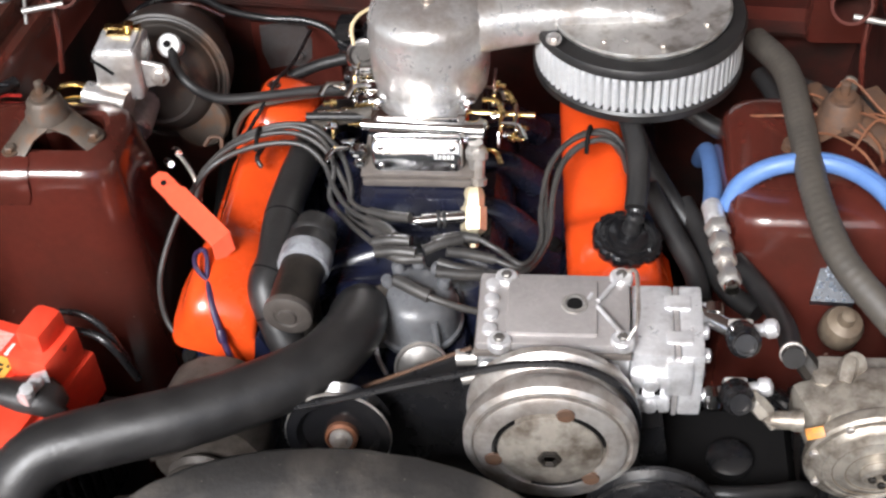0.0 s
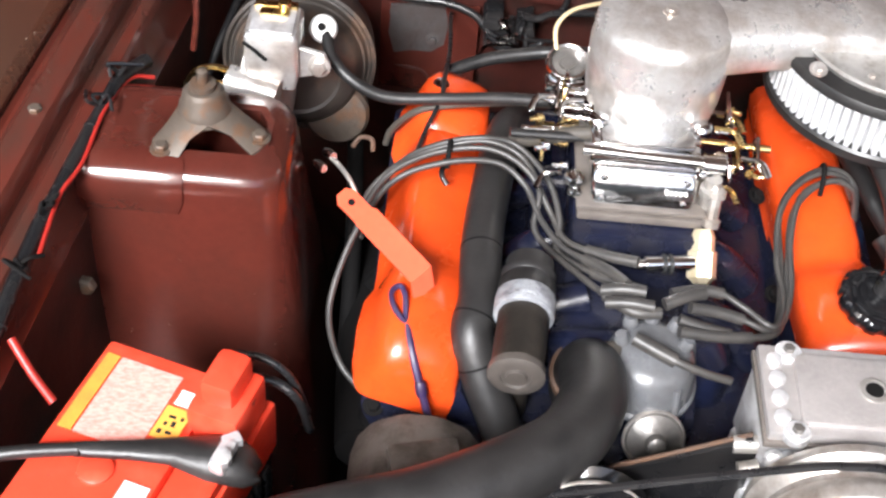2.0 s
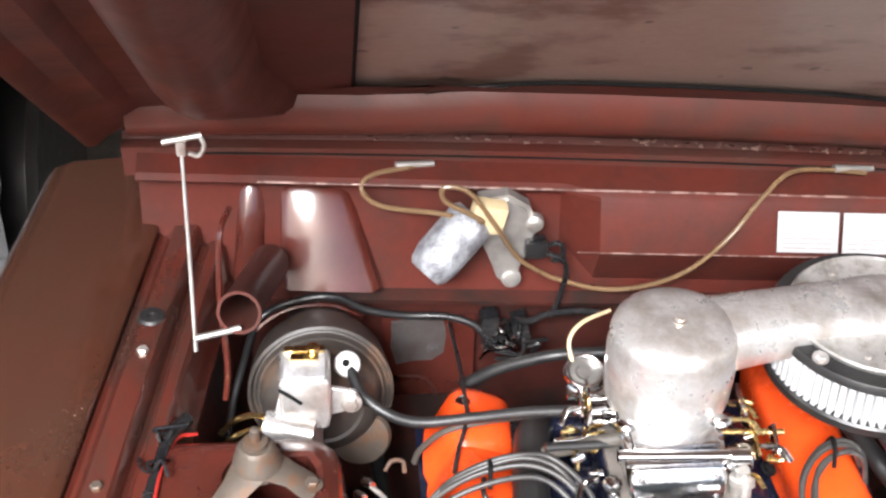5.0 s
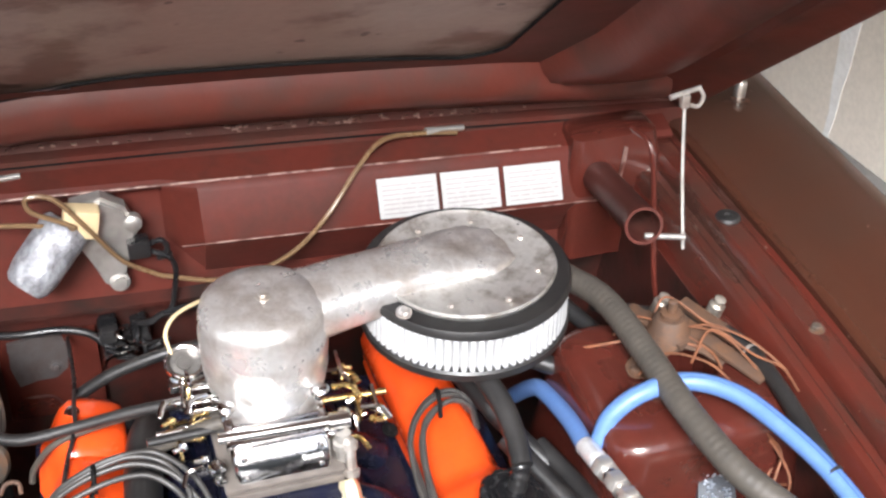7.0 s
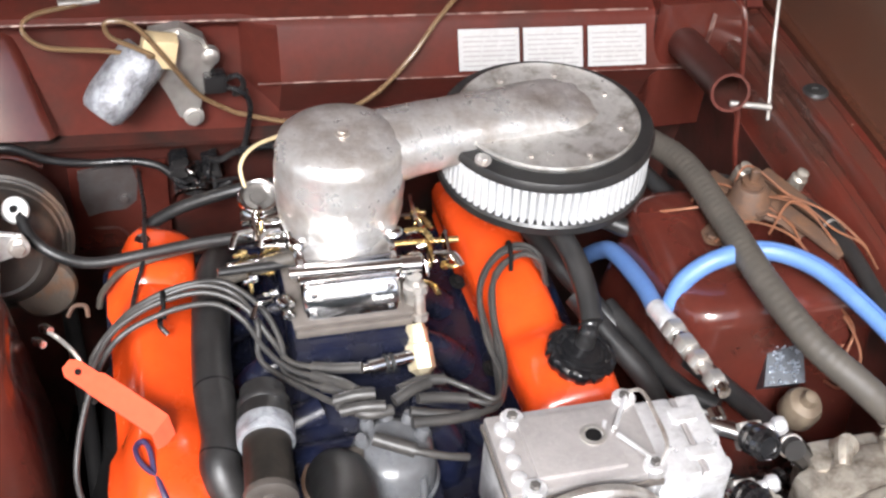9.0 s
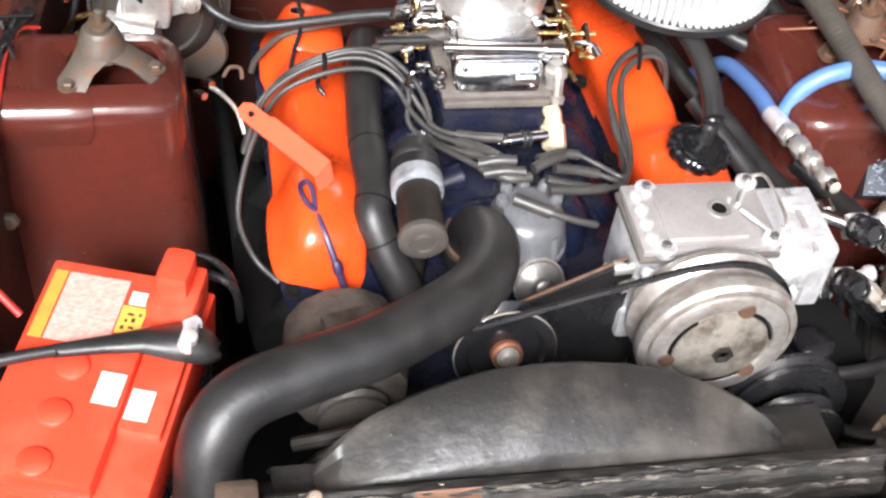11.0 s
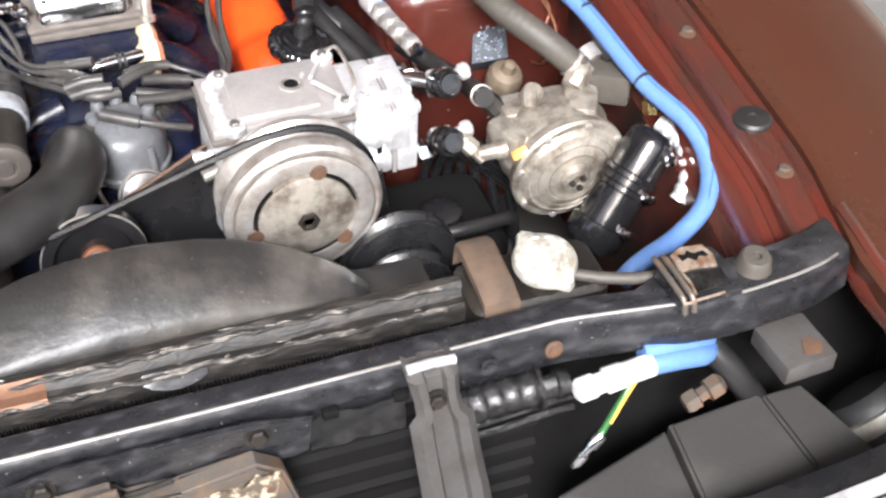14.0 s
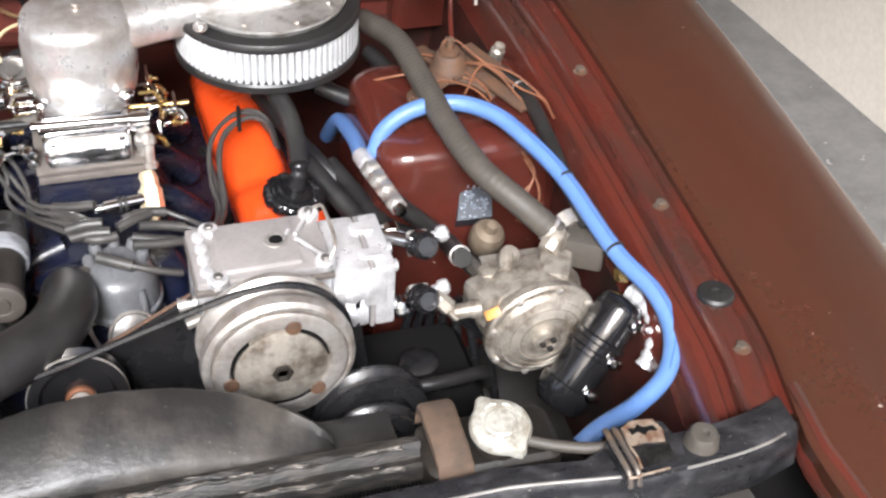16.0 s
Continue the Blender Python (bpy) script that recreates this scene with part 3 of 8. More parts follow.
for k in range(70):
    x = rnd.choice((rnd.uniform(-0.45, 0.5), rnd.uniform(0.0, 0.42)))
    z = 0.9375 + rnd.uniform(0, 0.007) + cz(x) + 0.012 * (1 - (x / 0.7) ** 2)
    w = rnd.uniform(0.001, 0.0045)
    box(bm, (x - w, 1.6665 + (z - 0.94 - cz(x) - 0.01) * 0.5, z - 0.001), (x + w, 1.6715 + (z - 0.94 - cz(x) - 0.01) * 0.5, z + rnd.uniform(0.0005, 0.002)), 0.0, Matrix.Rotation(rnd.uniform(-0.4, 0.4), 4, "Y"))
tagged(part("paint_flake", bm, LIP, cowl), kind="stuff")
# painted plates on the firewall
bm = bmesh.new()
sheet(bm, [[(-0.335 + 0.135 * i / 6, 1.606 - 0.004 * (0 < j < 6), 0.555 + 0.15 * j / 6) for i in range(7)] for j in range(7)], 0.004)
part("blanking_plate", bm, MAROON, firewall, "pressed maroon blanking plate")
bm = bmesh.new()
slab(bm, [(-0.322, 0.700), (-0.285, 0.706), (-0.248, 0.704), (-0.240, 0.675), (-0.244, 0.640), (-0.262, 0.625), (-0.290, 0.628), (-0.316, 0.618), (-0.325, 0.655)], 1, 1.597, 1.6025, 0.0015)
part("sealer_patch", bm, PATCH_GREY, firewall, "grey sealer patch with a screw")
bolt(firewall, (-0.262, 1.597, 0.648), (0, -1, 0.1), 0.0065, PATCH_GREY, "screw")
bm = bmesh.new()
tube(bm, [(-0.335, 1.604, 0.60), (-0.300, 1.601, 0.596), (-0.275, 1.601, 0.592), (-0.262, 1.601, 0.575), (-0.255, 1.602, 0.555)], 0.004, 8, 6)
part("seam_bead", bm, FIREWALL, firewall)
# pressed ribs between the plenum and the car's right fender
for x0, x1, t0, t1, dep in ((-0.478, -0.335, -0.474, -0.379, 0.040), (-0.545, -0.498, -0.530, -0.488, 0.022)):
    bm = bmesh.new()
    loops = []
    for f in (0.0, 0.04, 0.12, 0.5, 0.9, 1.0):
        a, b = x0 + (t0 - x0) * f, x1 + (t1 - x1) * f
        front = 1.562 + (1.632 - 1.562) * f + (0.010 if f in (0.0, 1.0) else 0) + (0.04 - dep) * (1 - f)
        back = front + dep * (1 - f) + 0.012
        z = 0.756 + 0.140 * f
        loops.append([(a, back, z + cz(a)), (a + 0.004, front + 0.008, z + cz(a)), (a + 0.014, front, z + cz(a)), (b - 0.014, front, z + cz(b)), (b - 0.004, front + 0.008, z + cz(b)), (b, back, z + cz(b))])
    rings(bm, loops)
    part("pressed_rib", bm, MAROON, cowl)

# drain pipes beside the plenum
for c, back in (((-0.517, 1.362, 0.920), (-0.487, 1.56, 0.845)), ((0.512, 1.340, 0.914), (0.550, 1.575, 0.842))):
    k = 0.84 if c[0] < 0 else 0.80
    bm = bmesh.new()
    c, back = Vector(c), Vector(back)
    h = (back - c).length
    lathe(bm, back, c - back, [(0.030 * k, 0), (0.030 * k, h * 0.94), (0.0325 * k, h * 0.96), (0.0325 * k, h), (0.028 * k, h), (0.0275 * k, h * 0.9), (0.0275 * k, 0.02)], 28, ends=False)
    part("drain_pipe", bm, DUSTY, car, "open round maroon pipe end")

bm = bmesh.new()
rings(bm, [rounded(0.580, 1.605, 0.075, 0.040, 0.015, 0.70), rounded(0.580, 1.605, 0.073, 0.038, 0.015, 0.86), rounded(0.580, 1.612, 0.066, 0.032, 0.015, 0.90), rounded(0.580, 1.615, 0.058, 0.026, 0.015, 0.905)])
part("hinge_housing", bm, MAROON, car, "maroon hinge housing beside the cowl")

bm = bmesh.new()
tube(bm, [(0.588, 1.564, 0.890), (0.585, 1.563, 0.865), (0.580, 1.562, 0.838)], 0.0040, 8, 4, flat=0.5)
part("seam_strip", bm, LIP, cowl, "pale worn seam strip")
# thin pale tube that paints the highlight along the plenum crease
bm = bmesh.new()
tube(bm, [(-0.068 + 0.066 * k, 1.5635, 0.8385 + cz(-0.068 + 0.066 * k)) for k in range(11)], 0.0012, 6, 3)
part("crease_highlight", bm, LIP, cowl, "pale line painted as the highlight on the crease")

# ---------------------------------------------------------------- the raised hood
hood = thing("hood", (0, 1.66, 0.97), "raised maroon hood, its ribbed underside dusty and stained", "hood")
HOOD_AXIS = (1.655, 0.958)
HOOD_UP = radians(41)


def on_hood(x, along, deep):
    """A place on the hood: along it from the hinge, and deep below its skin."""
    y0, z0 = HOOD_AXIS
    c, s = math.cos(HOOD_UP), math.sin(HOOD_UP)
    bow = 0.02 * (1 - (x / 0.72) ** 2)
    return (x, y0 - along * c - deep * s, z0 + cz(x) + along * s - deep * c + bow)


bm = bmesh.new()
sheet(bm, [[on_hood(-0.72 + 0.06 * i, -0.03 + 0.067 * j, -0.035) for i in range(25)] for j in range(21)], 0.0015)
part("skin", bm, PRIMER, hood, "brown stained underside of the outer skin")
bm = bmesh.new()
def rear_edge(x):
    """How far up the hood its rear frame ends."""
    return 0.19 - 2.0 * max(0.0, -x - 0.08) ** 2 - 0.5 * max(0.0, x - 0.10) ** 2


FRAME = ((-0.02, -0.03), (-0.005, 0.0), (0.012, 0.008), (0.03, 0.006), (0.040, -0.006), (0.050, -0.010), (0.062, 0.006), (0.08, 0.018), (0.10, 0.018), (0.118, 0.008), (0.130, -0.012), (0.134, -0.027))
sheet(bm, [[on_hood(-0.66 + 0.055 * i, a * min(1.0, max(0.75, rear_edge(-0.66 + 0.055 * i) / 0.139)), d) for a, d in FRAME] for i in range(25)], 0.0015)
part("rear_frame", bm, HOOD_RED, hood, "maroon pressed rear frame rail")
SIDE = ((0.712, -0.03), (0.722, -0.012), (0.724, 0.022), (0.718, 0.028), (0.706, 0.026), (0.690, 0.012), (0.655, 0.010), (0.64, -0.010), (0.61, -0.012), (0.598, 0.006), (0.578, 0.030), (0.55, 0.042), (0.52, 0.038), (0.495, 0.018), (0.482, -0.010), (0.475, -0.027))
for sgn in (-1, 1):
    bm = bmesh.new()
    sheet(bm, [[on_hood(sgn * (x - (0.05 * max(0.0, 1 - j / 4) if x < 0.6 else 0)), 0.02 + 0.065 * j, d * (min(1.0, j / 5) ** 2 * (3 - 2 * min(1.0, j / 5))) - 0.004 * max(0, 2 - j) if d > 0 and x < 0.66 else d) for x, d in SIDE] for j in range(20)], 0.0015)
    part("side_frame", bm, HOOD_RED, hood, "maroon pressed side frame rail")
    bm = bmesh.new()
    tube(bm, [on_hood(sgn * 0.705, 0.02 + 0.26 * k, -0.012) for k in range(6)], 0.008, 8, 4)
    part("hood_edge", bm, MAROON, hood, "folded hood edge")
# flat flange round the opening, with rounded corners, and its sealer
OPEN_X, OPEN_R = 0.372, 0.06
inner, outer = [], []
for sgn in (-1, 1):
    base = rear_edge(sgn * (OPEN_X - OPEN_R))
    up_side = [(sgn * OPEN_X, base + OPEN_R + 0.15 * k) for k in range(7, -1, -1)]
    fillet = [(sgn * (OPEN_X - OPEN_R + OPEN_R * math.cos(a)), base + OPEN_R - OPEN_R * math.sin(a)) for a in (radians(15 * k) for k in range(1, 7))]
    side_in = up_side + fillet
    side_out = [(sgn * 0.485, a) for x, a in up_side] + [(sgn * (0.485 - 0.012 * k), max(0.06, base - 0.012 * k)) for k in range(1, 7)]
    if sgn > 0:
        side_in, side_out = side_in[::-1], side_out[::-1]
    else:
        rear = [-0.25, -0.18, -0.10, 0.0, 0.10, 0.18, 0.25]
        side_in += [(x, rear_edge(x)) for x in rear]
        side_out += [(x, 0.125 * min(1.0, rear_edge(x) / 0.139)) for x in rear]
    inner += side_in
    outer += side_out
bm = bmesh.new()
sheet(bm, [[on_hood(*p, -0.0285), on_hood(0.7 * p[0] + 0.3 * q[0], 0.7 * p[1] + 0.3 * q[1], -0.0265), on_hood(*q, -0.0265)] for p, q in zip(inner, outer)], 0.0015)
part("inner_flange", bm, DUSTY, hood, "dusty flat flange round the opening")
bm = bmesh.new()
tube(bm, [on_hood(*p, -0.0275) for p in inner], 0.0024, 6, 4)
part("sealer_bead", bm, DARK, hood, "dark dried sealer bead")
for x0, w in ((0.155, 0.085), (0.275, 0.085)):
    bm = bmesh.new()
    sheet(bm, [[on_hood(x0 + w * i, 0.036 + 0.022 * j, 0.0095) for i in range(2)] for j in range(2)], 0.001)
    part("worn_patch", bm, ALLOY_DULL, hood, "patch of bare metal")
# panel behind the cowl that closes the gap under the hood
bm = bmesh.new()
sheet(bm, [[(-0.70 + 0.07 * k, 1.80, 0.90 + 0.08 * j) for k in range(21)] for j in range(4)], 0.003)
part("scuttle_panel", bm, DUSTY, car, "dusty maroon scuttle panel below the windscreen")
# stays
for sgn, foot, top in ((-1, (-0.571, 1.35, 0.872), (-0.578, 1.47, 1.085)), (1, (0.572, 1.335, 0.868), (0.592, 1.42, 1.045))):
    th = thing("hood_stay", foot, "thin bare steel hood stay rod beside the drain pipe", "hood stay", "hood stays")
    bm = bmesh.new()
    tube(bm, [foot, Vector(foot).lerp(Vector(top), 0.5) + Vector((0, 0.004, 0)), top], 0.0024, 8, 6)
    part("rod", bm, ALLOY_DULL, th)
    bm = bmesh.new()
    rod(bm, (foot[0], foot[1], foot[2] + 0.02), (foot[0] - sgn * 0.055, foot[1] + 0.01, foot[2] + 0.026), 0.0042)
    part("pivot_pin", bm, ALLOY_DULL, th)
    bm = bmesh.new()
    t = Vector(top)
    rod(bm, t + Vector((-0.022, 0, 0.01)), t + Vector((0.024, 0.006, 0.015)), 0.0038)
    tube(bm, [t + Vector((0.022, 0.004, 0.015)), t + Vector((0.027, 0.0, 0.004)), t + Vector((0.020, -0.002, -0.008)), t + Vector((0.008, 0, -0.006))], 0.003, 8, 5)
    box(bm, t + Vector((-0.006, -0.006, -0.008)), t + Vector((0.006, 0.006, 0.012)), 0.003)
    part("joint", bm, STEEL, th)
    bm = bmesh.new()
    tube(bm, [(foot[0] + sgn * -0.045, foot[1] + 0.10, foot[2] + 0.14), (foot[0] + sgn * -0.035, foot[1] + 0.06, foot[2] + 0.13), (foot[0] - sgn * 0.03, foot[1] + 0.04, foot[2] + 0.05), (foot[0] - sgn * 0.035, foot[1] + 0.01, foot[2] - 0.03), (foot[0] - sgn * 0.03, foot[1], foot[2] - 0.08)], 0.004, 8, 6)
    part("link", bm, MAROON, th, "maroon bent link")
th = thing("fender_stud", (0.835, 1.68, 0.868), "bright zinc stud with a washer on the fender", "stud")
bm = bmesh.new()
lathe(bm, (0.835, 1.68, 0.868), (0, 0, 1), [(0.022, 0), (0.022, 0.003), (0.010, 0.004), (0.010, 0.030), (0.007, 0.034)], 18)
part("pin", bm, STEEL, th)

# identification plates with their print
plates = []
for k, x in enumerate((0.212, 0.306, 0.402)):
    bm = bmesh.new()
    y0, z0 = 1.5635, 0.848
    w = 0.088
    d = Vector((0, 0.033, 0.076)).normalized()
    nrm = Vector((0, -0.076, 0.033)).normalized()
    def on_plate(u, v, off=0.0):
        return Vector((x + u, y0, z0 + cz(x + u))) + d * v + nrm * (0.006 + off)
    H = 0.058
    sheet(bm, [[on_plate(u, v) for u in (0, w)] for v in (0, H)], 0.0012)
    th = single("identification_plate", bm, PLATE, "small white metal plate with rows of faint print", "plate", "identification plates")
    bm = bmesh.new()
    rnd = random.Random(k)
    for row in range(7):
        v = 0.006 + row * 0.0068
        u = 0.006
        while u < w - 0.012:
            ln = min(rnd.uniform(0.012, 0.040), w - 0.006 - u)
            sheet(bm, [[on_plate(a, b, 0.0022) for a in (u, u + ln)] for b in (v, v + 0.0017)])
            u += ln + 0.003
    part("print", bm, PRINT, th)
    for u in (0.004, w - 0.004):
        bm = bmesh.new()
        lathe(bm, on_plate(u, H - 0.006), nrm, [(0.0025, 0), (0.002, 0.0015)], 8)
        part("rivet", bm, STEEL, th)

# ---------------------------------------------------------------- the engine
engine = thing("engine", (0, 1.1, 0.3), "navy V8 engine with orange enamelled valve covers", "engine")
bm = bmesh.new()
box(bm, (-0.20, 0.90, 0.30), (0.17, 1.45, 0.66), 0.02)
block = part("block", bm, NAVY, engine, "navy engine block")
for sgn, x in ((-1, -0.212), (1, 0.195)):
    bm = bmesh.new()
    box(bm, (x - 0.058, 0.935, 0.50), (x + 0.058, 1.42, 0.70), 0.012, Matrix.Rotation(radians(sgn * 22), 4, "Y"))
    part("cylinder_head", bm, NAVY, engine, "navy cylinder head")
bm = bmesh.new()
rings(bm, [rounded(-0.018, 1.19, 0.115, 0.21, 0.03, 0.62), rounded(-0.018, 1.19, 0.105, 0.205, 0.03, 0.715), rounded(-0.018, 1.19, 0.088, 0.19, 0.03, 0.735)])
box(bm, (-0.092, 1.10, 0.73), (0.055, 1.33, 0.792), 0.010)
part("intake_manifold", bm, NAVY, engine, "navy cast intake manifold")
for k in range(4):
    for s in (-1, 1):
        bm = bmesh.new()
        tube(bm, [(-0.018 + s * 0.05, 1.06 + 0.09 * k, 0.735), (-0.018 + s * 0.10, 1.05 + 0.10 * k, 0.72), (-0.018 + s * 0.14, 1.04 + 0.11 * k, 0.68)], 0.020, 10, 5)
        part("runner", bm, NAVY, engine)
bm = bmesh.new()
box(bm, (-0.05, 0.935, 0.62), (0.05, 1.0, 0.70), 0.012)
part("front_boss", bm, NAVY, engine)
bm = bmesh.new()
tube(bm, [(-0.10, 1.00, 0.72), (-0.06, 0.99, 0.735), (-0.01, 1.0, 0.73)], 0.022, 12, 6)
part("water_neck", bm, NAVY, engine, "navy water neck")


def valve_cover(name, stations, tilt):
    """stations: y, x middle, z top, half width, height."""
    bm = bmesh.new()
    loops = []
    c, s = math.cos(radians(tilt)), math.sin(radians(tilt))
    for y, x, z, w, h in stations:
        prof = [(-1.06, -1), (-1.06, -0.93), (-0.99, -0.88), (-0.95, -0.5), (-0.88, -0.18), (-0.72, -0.04), (-0.45, 0.0), (0, 0.02), (0.45, 0.0), (0.72, -0.04), (0.88, -0.18), (0.95, -0.5), (0.99, -0.88), (1.06, -0.93), (1.06, -1)]
        loops.append([(x + u * w * c - v * h * s, y, z + u * w * s + v * h * c) for u, v in prof])
    rings(bm, loops)
    return part(name, bm, ORANGE, engine, "orange enamelled valve cover", smooth=55)


LEFT = [(0.934, -0.236, 0.720, 0.043, 0.045), (0.940, -0.236, 0.735, 0.046, 0.062), (0.950, -0.235, 0.748, 0.048, 0.075), (0.975, -0.234, 0.760, 0.049, 0.085), (1.02, -0.232, 0.765, 0.050, 0.088),
        (1.055, -0.229, 0.762, 0.050, 0.085), (1.078, -0.226, 0.750, 0.047, 0.076), (1.10, -0.225, 0.749, 0.047, 0.075), (1.19, -0.222, 0.755, 0.048, 0.078), (1.26, -0.220, 0.759, 0.048, 0.080), (1.282, -0.219, 0.752, 0.047, 0.076),
        (1.292, -0.220, 0.764, 0.049, 0.082), (1.33, -0.218, 0.767, 0.049, 0.084), (1.365, -0.216, 0.766, 0.048, 0.082), (1.385, -0.215, 0.757, 0.044, 0.072), (1.397, -0.214, 0.735, 0.036, 0.048)]
valve_cover("valve_cover", LEFT, -20)
RIGHT = [(1.000, 0.216, 0.722, 0.058, 0.045), (1.006, 0.216, 0.738, 0.060, 0.062), (1.018, 0.215, 0.750, 0.061, 0.075), (1.045, 0.214, 0.757, 0.061, 0.084), (1.10, 0.210, 0.757, 0.060, 0.084),
         (1.118, 0.206, 0.750, 0.057, 0.078), (1.132, 0.202, 0.741, 0.052, 0.070), (1.15, 0.197, 0.739, 0.048, 0.068), (1.168, 0.196, 0.748, 0.048, 0.075), (1.20, 0.195, 0.750, 0.048, 0.076), (1.30, 0.189, 0.756, 0.048, 0.078), (1.36, 0.186, 0.758, 0.048, 0.080), (1.43, 0.184, 0.757, 0.047, 0.078), (1.447, 0.183, 0.742, 0.042, 0.06)]
valve_cover("valve_cover", RIGHT, 14)
for x, y, z in ((-0.206, 0.957, 0.694), (-0.286, 0.938, 0.672), (-0.183, 1.12, 0.70), (-0.180, 1.25, 0.705), (0.148, 1.12, 0.70), (0.146, 1.28, 0.70)):
    bolt(engine, (x, y, z), (0.3 if x > -0.2 else 0.1, -0.3, 1), 0.0075, DARK, "cover_bolt")
# exhaust manifold deep beside the block, coloured near black for the shade there
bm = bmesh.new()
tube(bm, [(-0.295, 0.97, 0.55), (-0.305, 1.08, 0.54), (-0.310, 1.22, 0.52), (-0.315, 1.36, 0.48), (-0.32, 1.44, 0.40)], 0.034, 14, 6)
manifold = part("exhaust_manifold", bm, DARK, engine, "near-black exhaust manifold, deep shade put into its colour")
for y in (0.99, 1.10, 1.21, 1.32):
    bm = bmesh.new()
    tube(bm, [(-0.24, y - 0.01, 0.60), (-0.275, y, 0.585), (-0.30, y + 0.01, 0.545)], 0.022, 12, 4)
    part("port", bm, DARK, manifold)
# breather and grommet on the rear of the left cover
th = thing("crankcase_breather", (-0.243, 1.354, 0.765), "small chrome vent valve in a black grommet on the valve cover", "vent valve")
bm = bmesh.new()
lathe(bm, (-0.243, 1.350, 0.757), (-0.25, -0.1, 1), [(0.020, 0), (0.020, 0.008), (0.012, 0.012)], 18)
part("grommet", bm, PLASTIC, th)
bm = bmesh.new()
lathe(bm, (-0.243, 1.350, 0.765), (-0.25, -0.1, 1), [(0.010, 0), (0.011, 0.006), (0.008, 0.012), (0.002, 0.014)], 14)
part("valve", bm, CHROME, th)
# oil filler cap
cap = thing("oil_filler_cap", (0.236, 1.066, 0.758), "black ribbed oil filler cap with a hose nozzle", "oil cap")
OIL_AXIS = Vector((0.18, -0.08, 1)).normalized()
OIL = Vector((0.235, 1.062, 0.760))
bm = bmesh.new()
lathe(bm, OIL, OIL_AXIS, [(0.034, -0.008), (0.0415, -0.002), (0.0425, 0.003), (0.0425, 0.011), (0.040, 0.014), (0.035, 0.0145), (0.0335, 0.0125), (0.025, 0.0125), (0.024, 0.017), (0.019, 0.018), (0.001, 0.018)], 96, lambda t, i: 1 - (0.05 if 1 <= i <= 4 and math.cos(t * 12) > 0.55 else 0))
part("cap", bm, GLOSS, cap)
s_, u_, a_ = basis(OIL_AXIS)
for k in range(9):
    t = 2 * math.pi * k / 9
    bm = bmesh.new()
    d = s_ * math.cos(t) + u_ * math.sin(t)
    e = s_ * -math.sin(t) + u_ * math.cos(t)
    tube(bm, [OIL + OIL_AXIS * 0.0128 + d * 0.0295 + e * w for w in (-0.0065, 0, 0.0065)], 0.0022, 6, 3)
    part("raised_mark", bm, GLOSS, cap)
bm = bmesh.new()
tube(bm, [(0.240, 1.066, 0.772), (0.243, 1.066, 0.795), (0.246, 1.072, 0.812)], 0.0105, 14, 6, ribs=0.0015, rib_step=2)
part("nozzle", bm, PLASTIC, cap)

# lifting strap with a hanging cord
strap = thing("steel_strap", (-0.245, 1.005, 0.765), "flat orange strap with a hole, over the valve cover", "strap")
bm = bmesh.new()
A, B = Vector((-0.338, 1.093, 0.829)), Vector((-0.247, 1.021, 0.789))
d = (B - A).normalized()
s = Vector((0.62, 0.70, 0.25)).normalized()
s = (s - d * s.dot(d)).normalized()
rows = [[A + d * 0.0 + s * k for k in (-0.006, 0, 0.006)]] + [[A + d * t + s * 0.0120 * k for k in (-1, 0, 1)] for t in (0.008, 0.03, 0.034)] + [[A + d * t + s * 0.0140 * k + Vector((0, 0, 0.002)) for k in (-1, 0, 1)] for t in (0.040, 0.07, 0.10, 0.122)]
rows.append([B + d * 0.006 + s * 0.0140 * k + Vector((0, -0.004, -0.018)) for k in (-1, 0, 1)])
sheet(bm, rows, 0.0025)
part("bar", bm, STRAP, strap)
bm = bmesh.new()
nn = d.cross(s).normalized()
if nn.z < 0:
    nn = -nn
lathe(bm, A + d * 0.016 - nn * 0.0005, nn, [(0.0038, -0.003), (0.0038, 0.0016), (0.0001, 0.0016)], 12)
part("hole", bm, DARK, strap)
cord = thing("cord", (-0.262, 0.97, 0.75), "dark violet cord with a loop tied to the strap", "cord")
bm = bmesh.new()
tube(bm, [(-0.258, 0.975, 0.764), (-0.272, 0.985, 0.778), (-0.276, 1.002, 0.782), (-0.268, 1.010, 0.783), (-0.262, 1.000, 0.780), (-0.260, 0.985, 0.770), (-0.258, 0.972, 0.763)], 0.0030, 8, 8)
part("loop", bm, VIOLET, cord)
bm = bmesh.new()
tube(bm, [(-0.258, 0.975, 0.764), (-0.250, 0.950, 0.752), (-0.240, 0.930, 0.728), (-0.226, 0.912, 0.690), (-0.21, 0.90, 0.655)], 0.0042, 8, 8)
lathe(bm, (-0.238, 0.926, 0.724), (0.1, -0.2, -0.35), [(0.005, -0.008), (0.0062, -0.004), (0.0062, 0.004), (0.005, 0.008)], 10)
part("tail", bm, VIOLET, cord)

# ---------------------------------------------------------------- air cleaner
cleaner = thing("air_cleaner", (0.08, 1.27, 0.87), "grey cast alloy air cleaner with a round white paper element", "air cleaner")
bm = bmesh.new()
c = (-0.012, 1.262, 0.868)
lathe(bm, c, (0, 0, 1), [(0.052, -0.034), (0.063, -0.030), (0.0715, -0.014), (0.0748, 0.006), (0.0760, 0.036), (0.0765, 0.060), (0.0745, 0.064), (0.0745, 0.082), (0.071, 0.094), (0.060, 0.102), (0.040, 0.105), (0.001, 0.106)], 48)
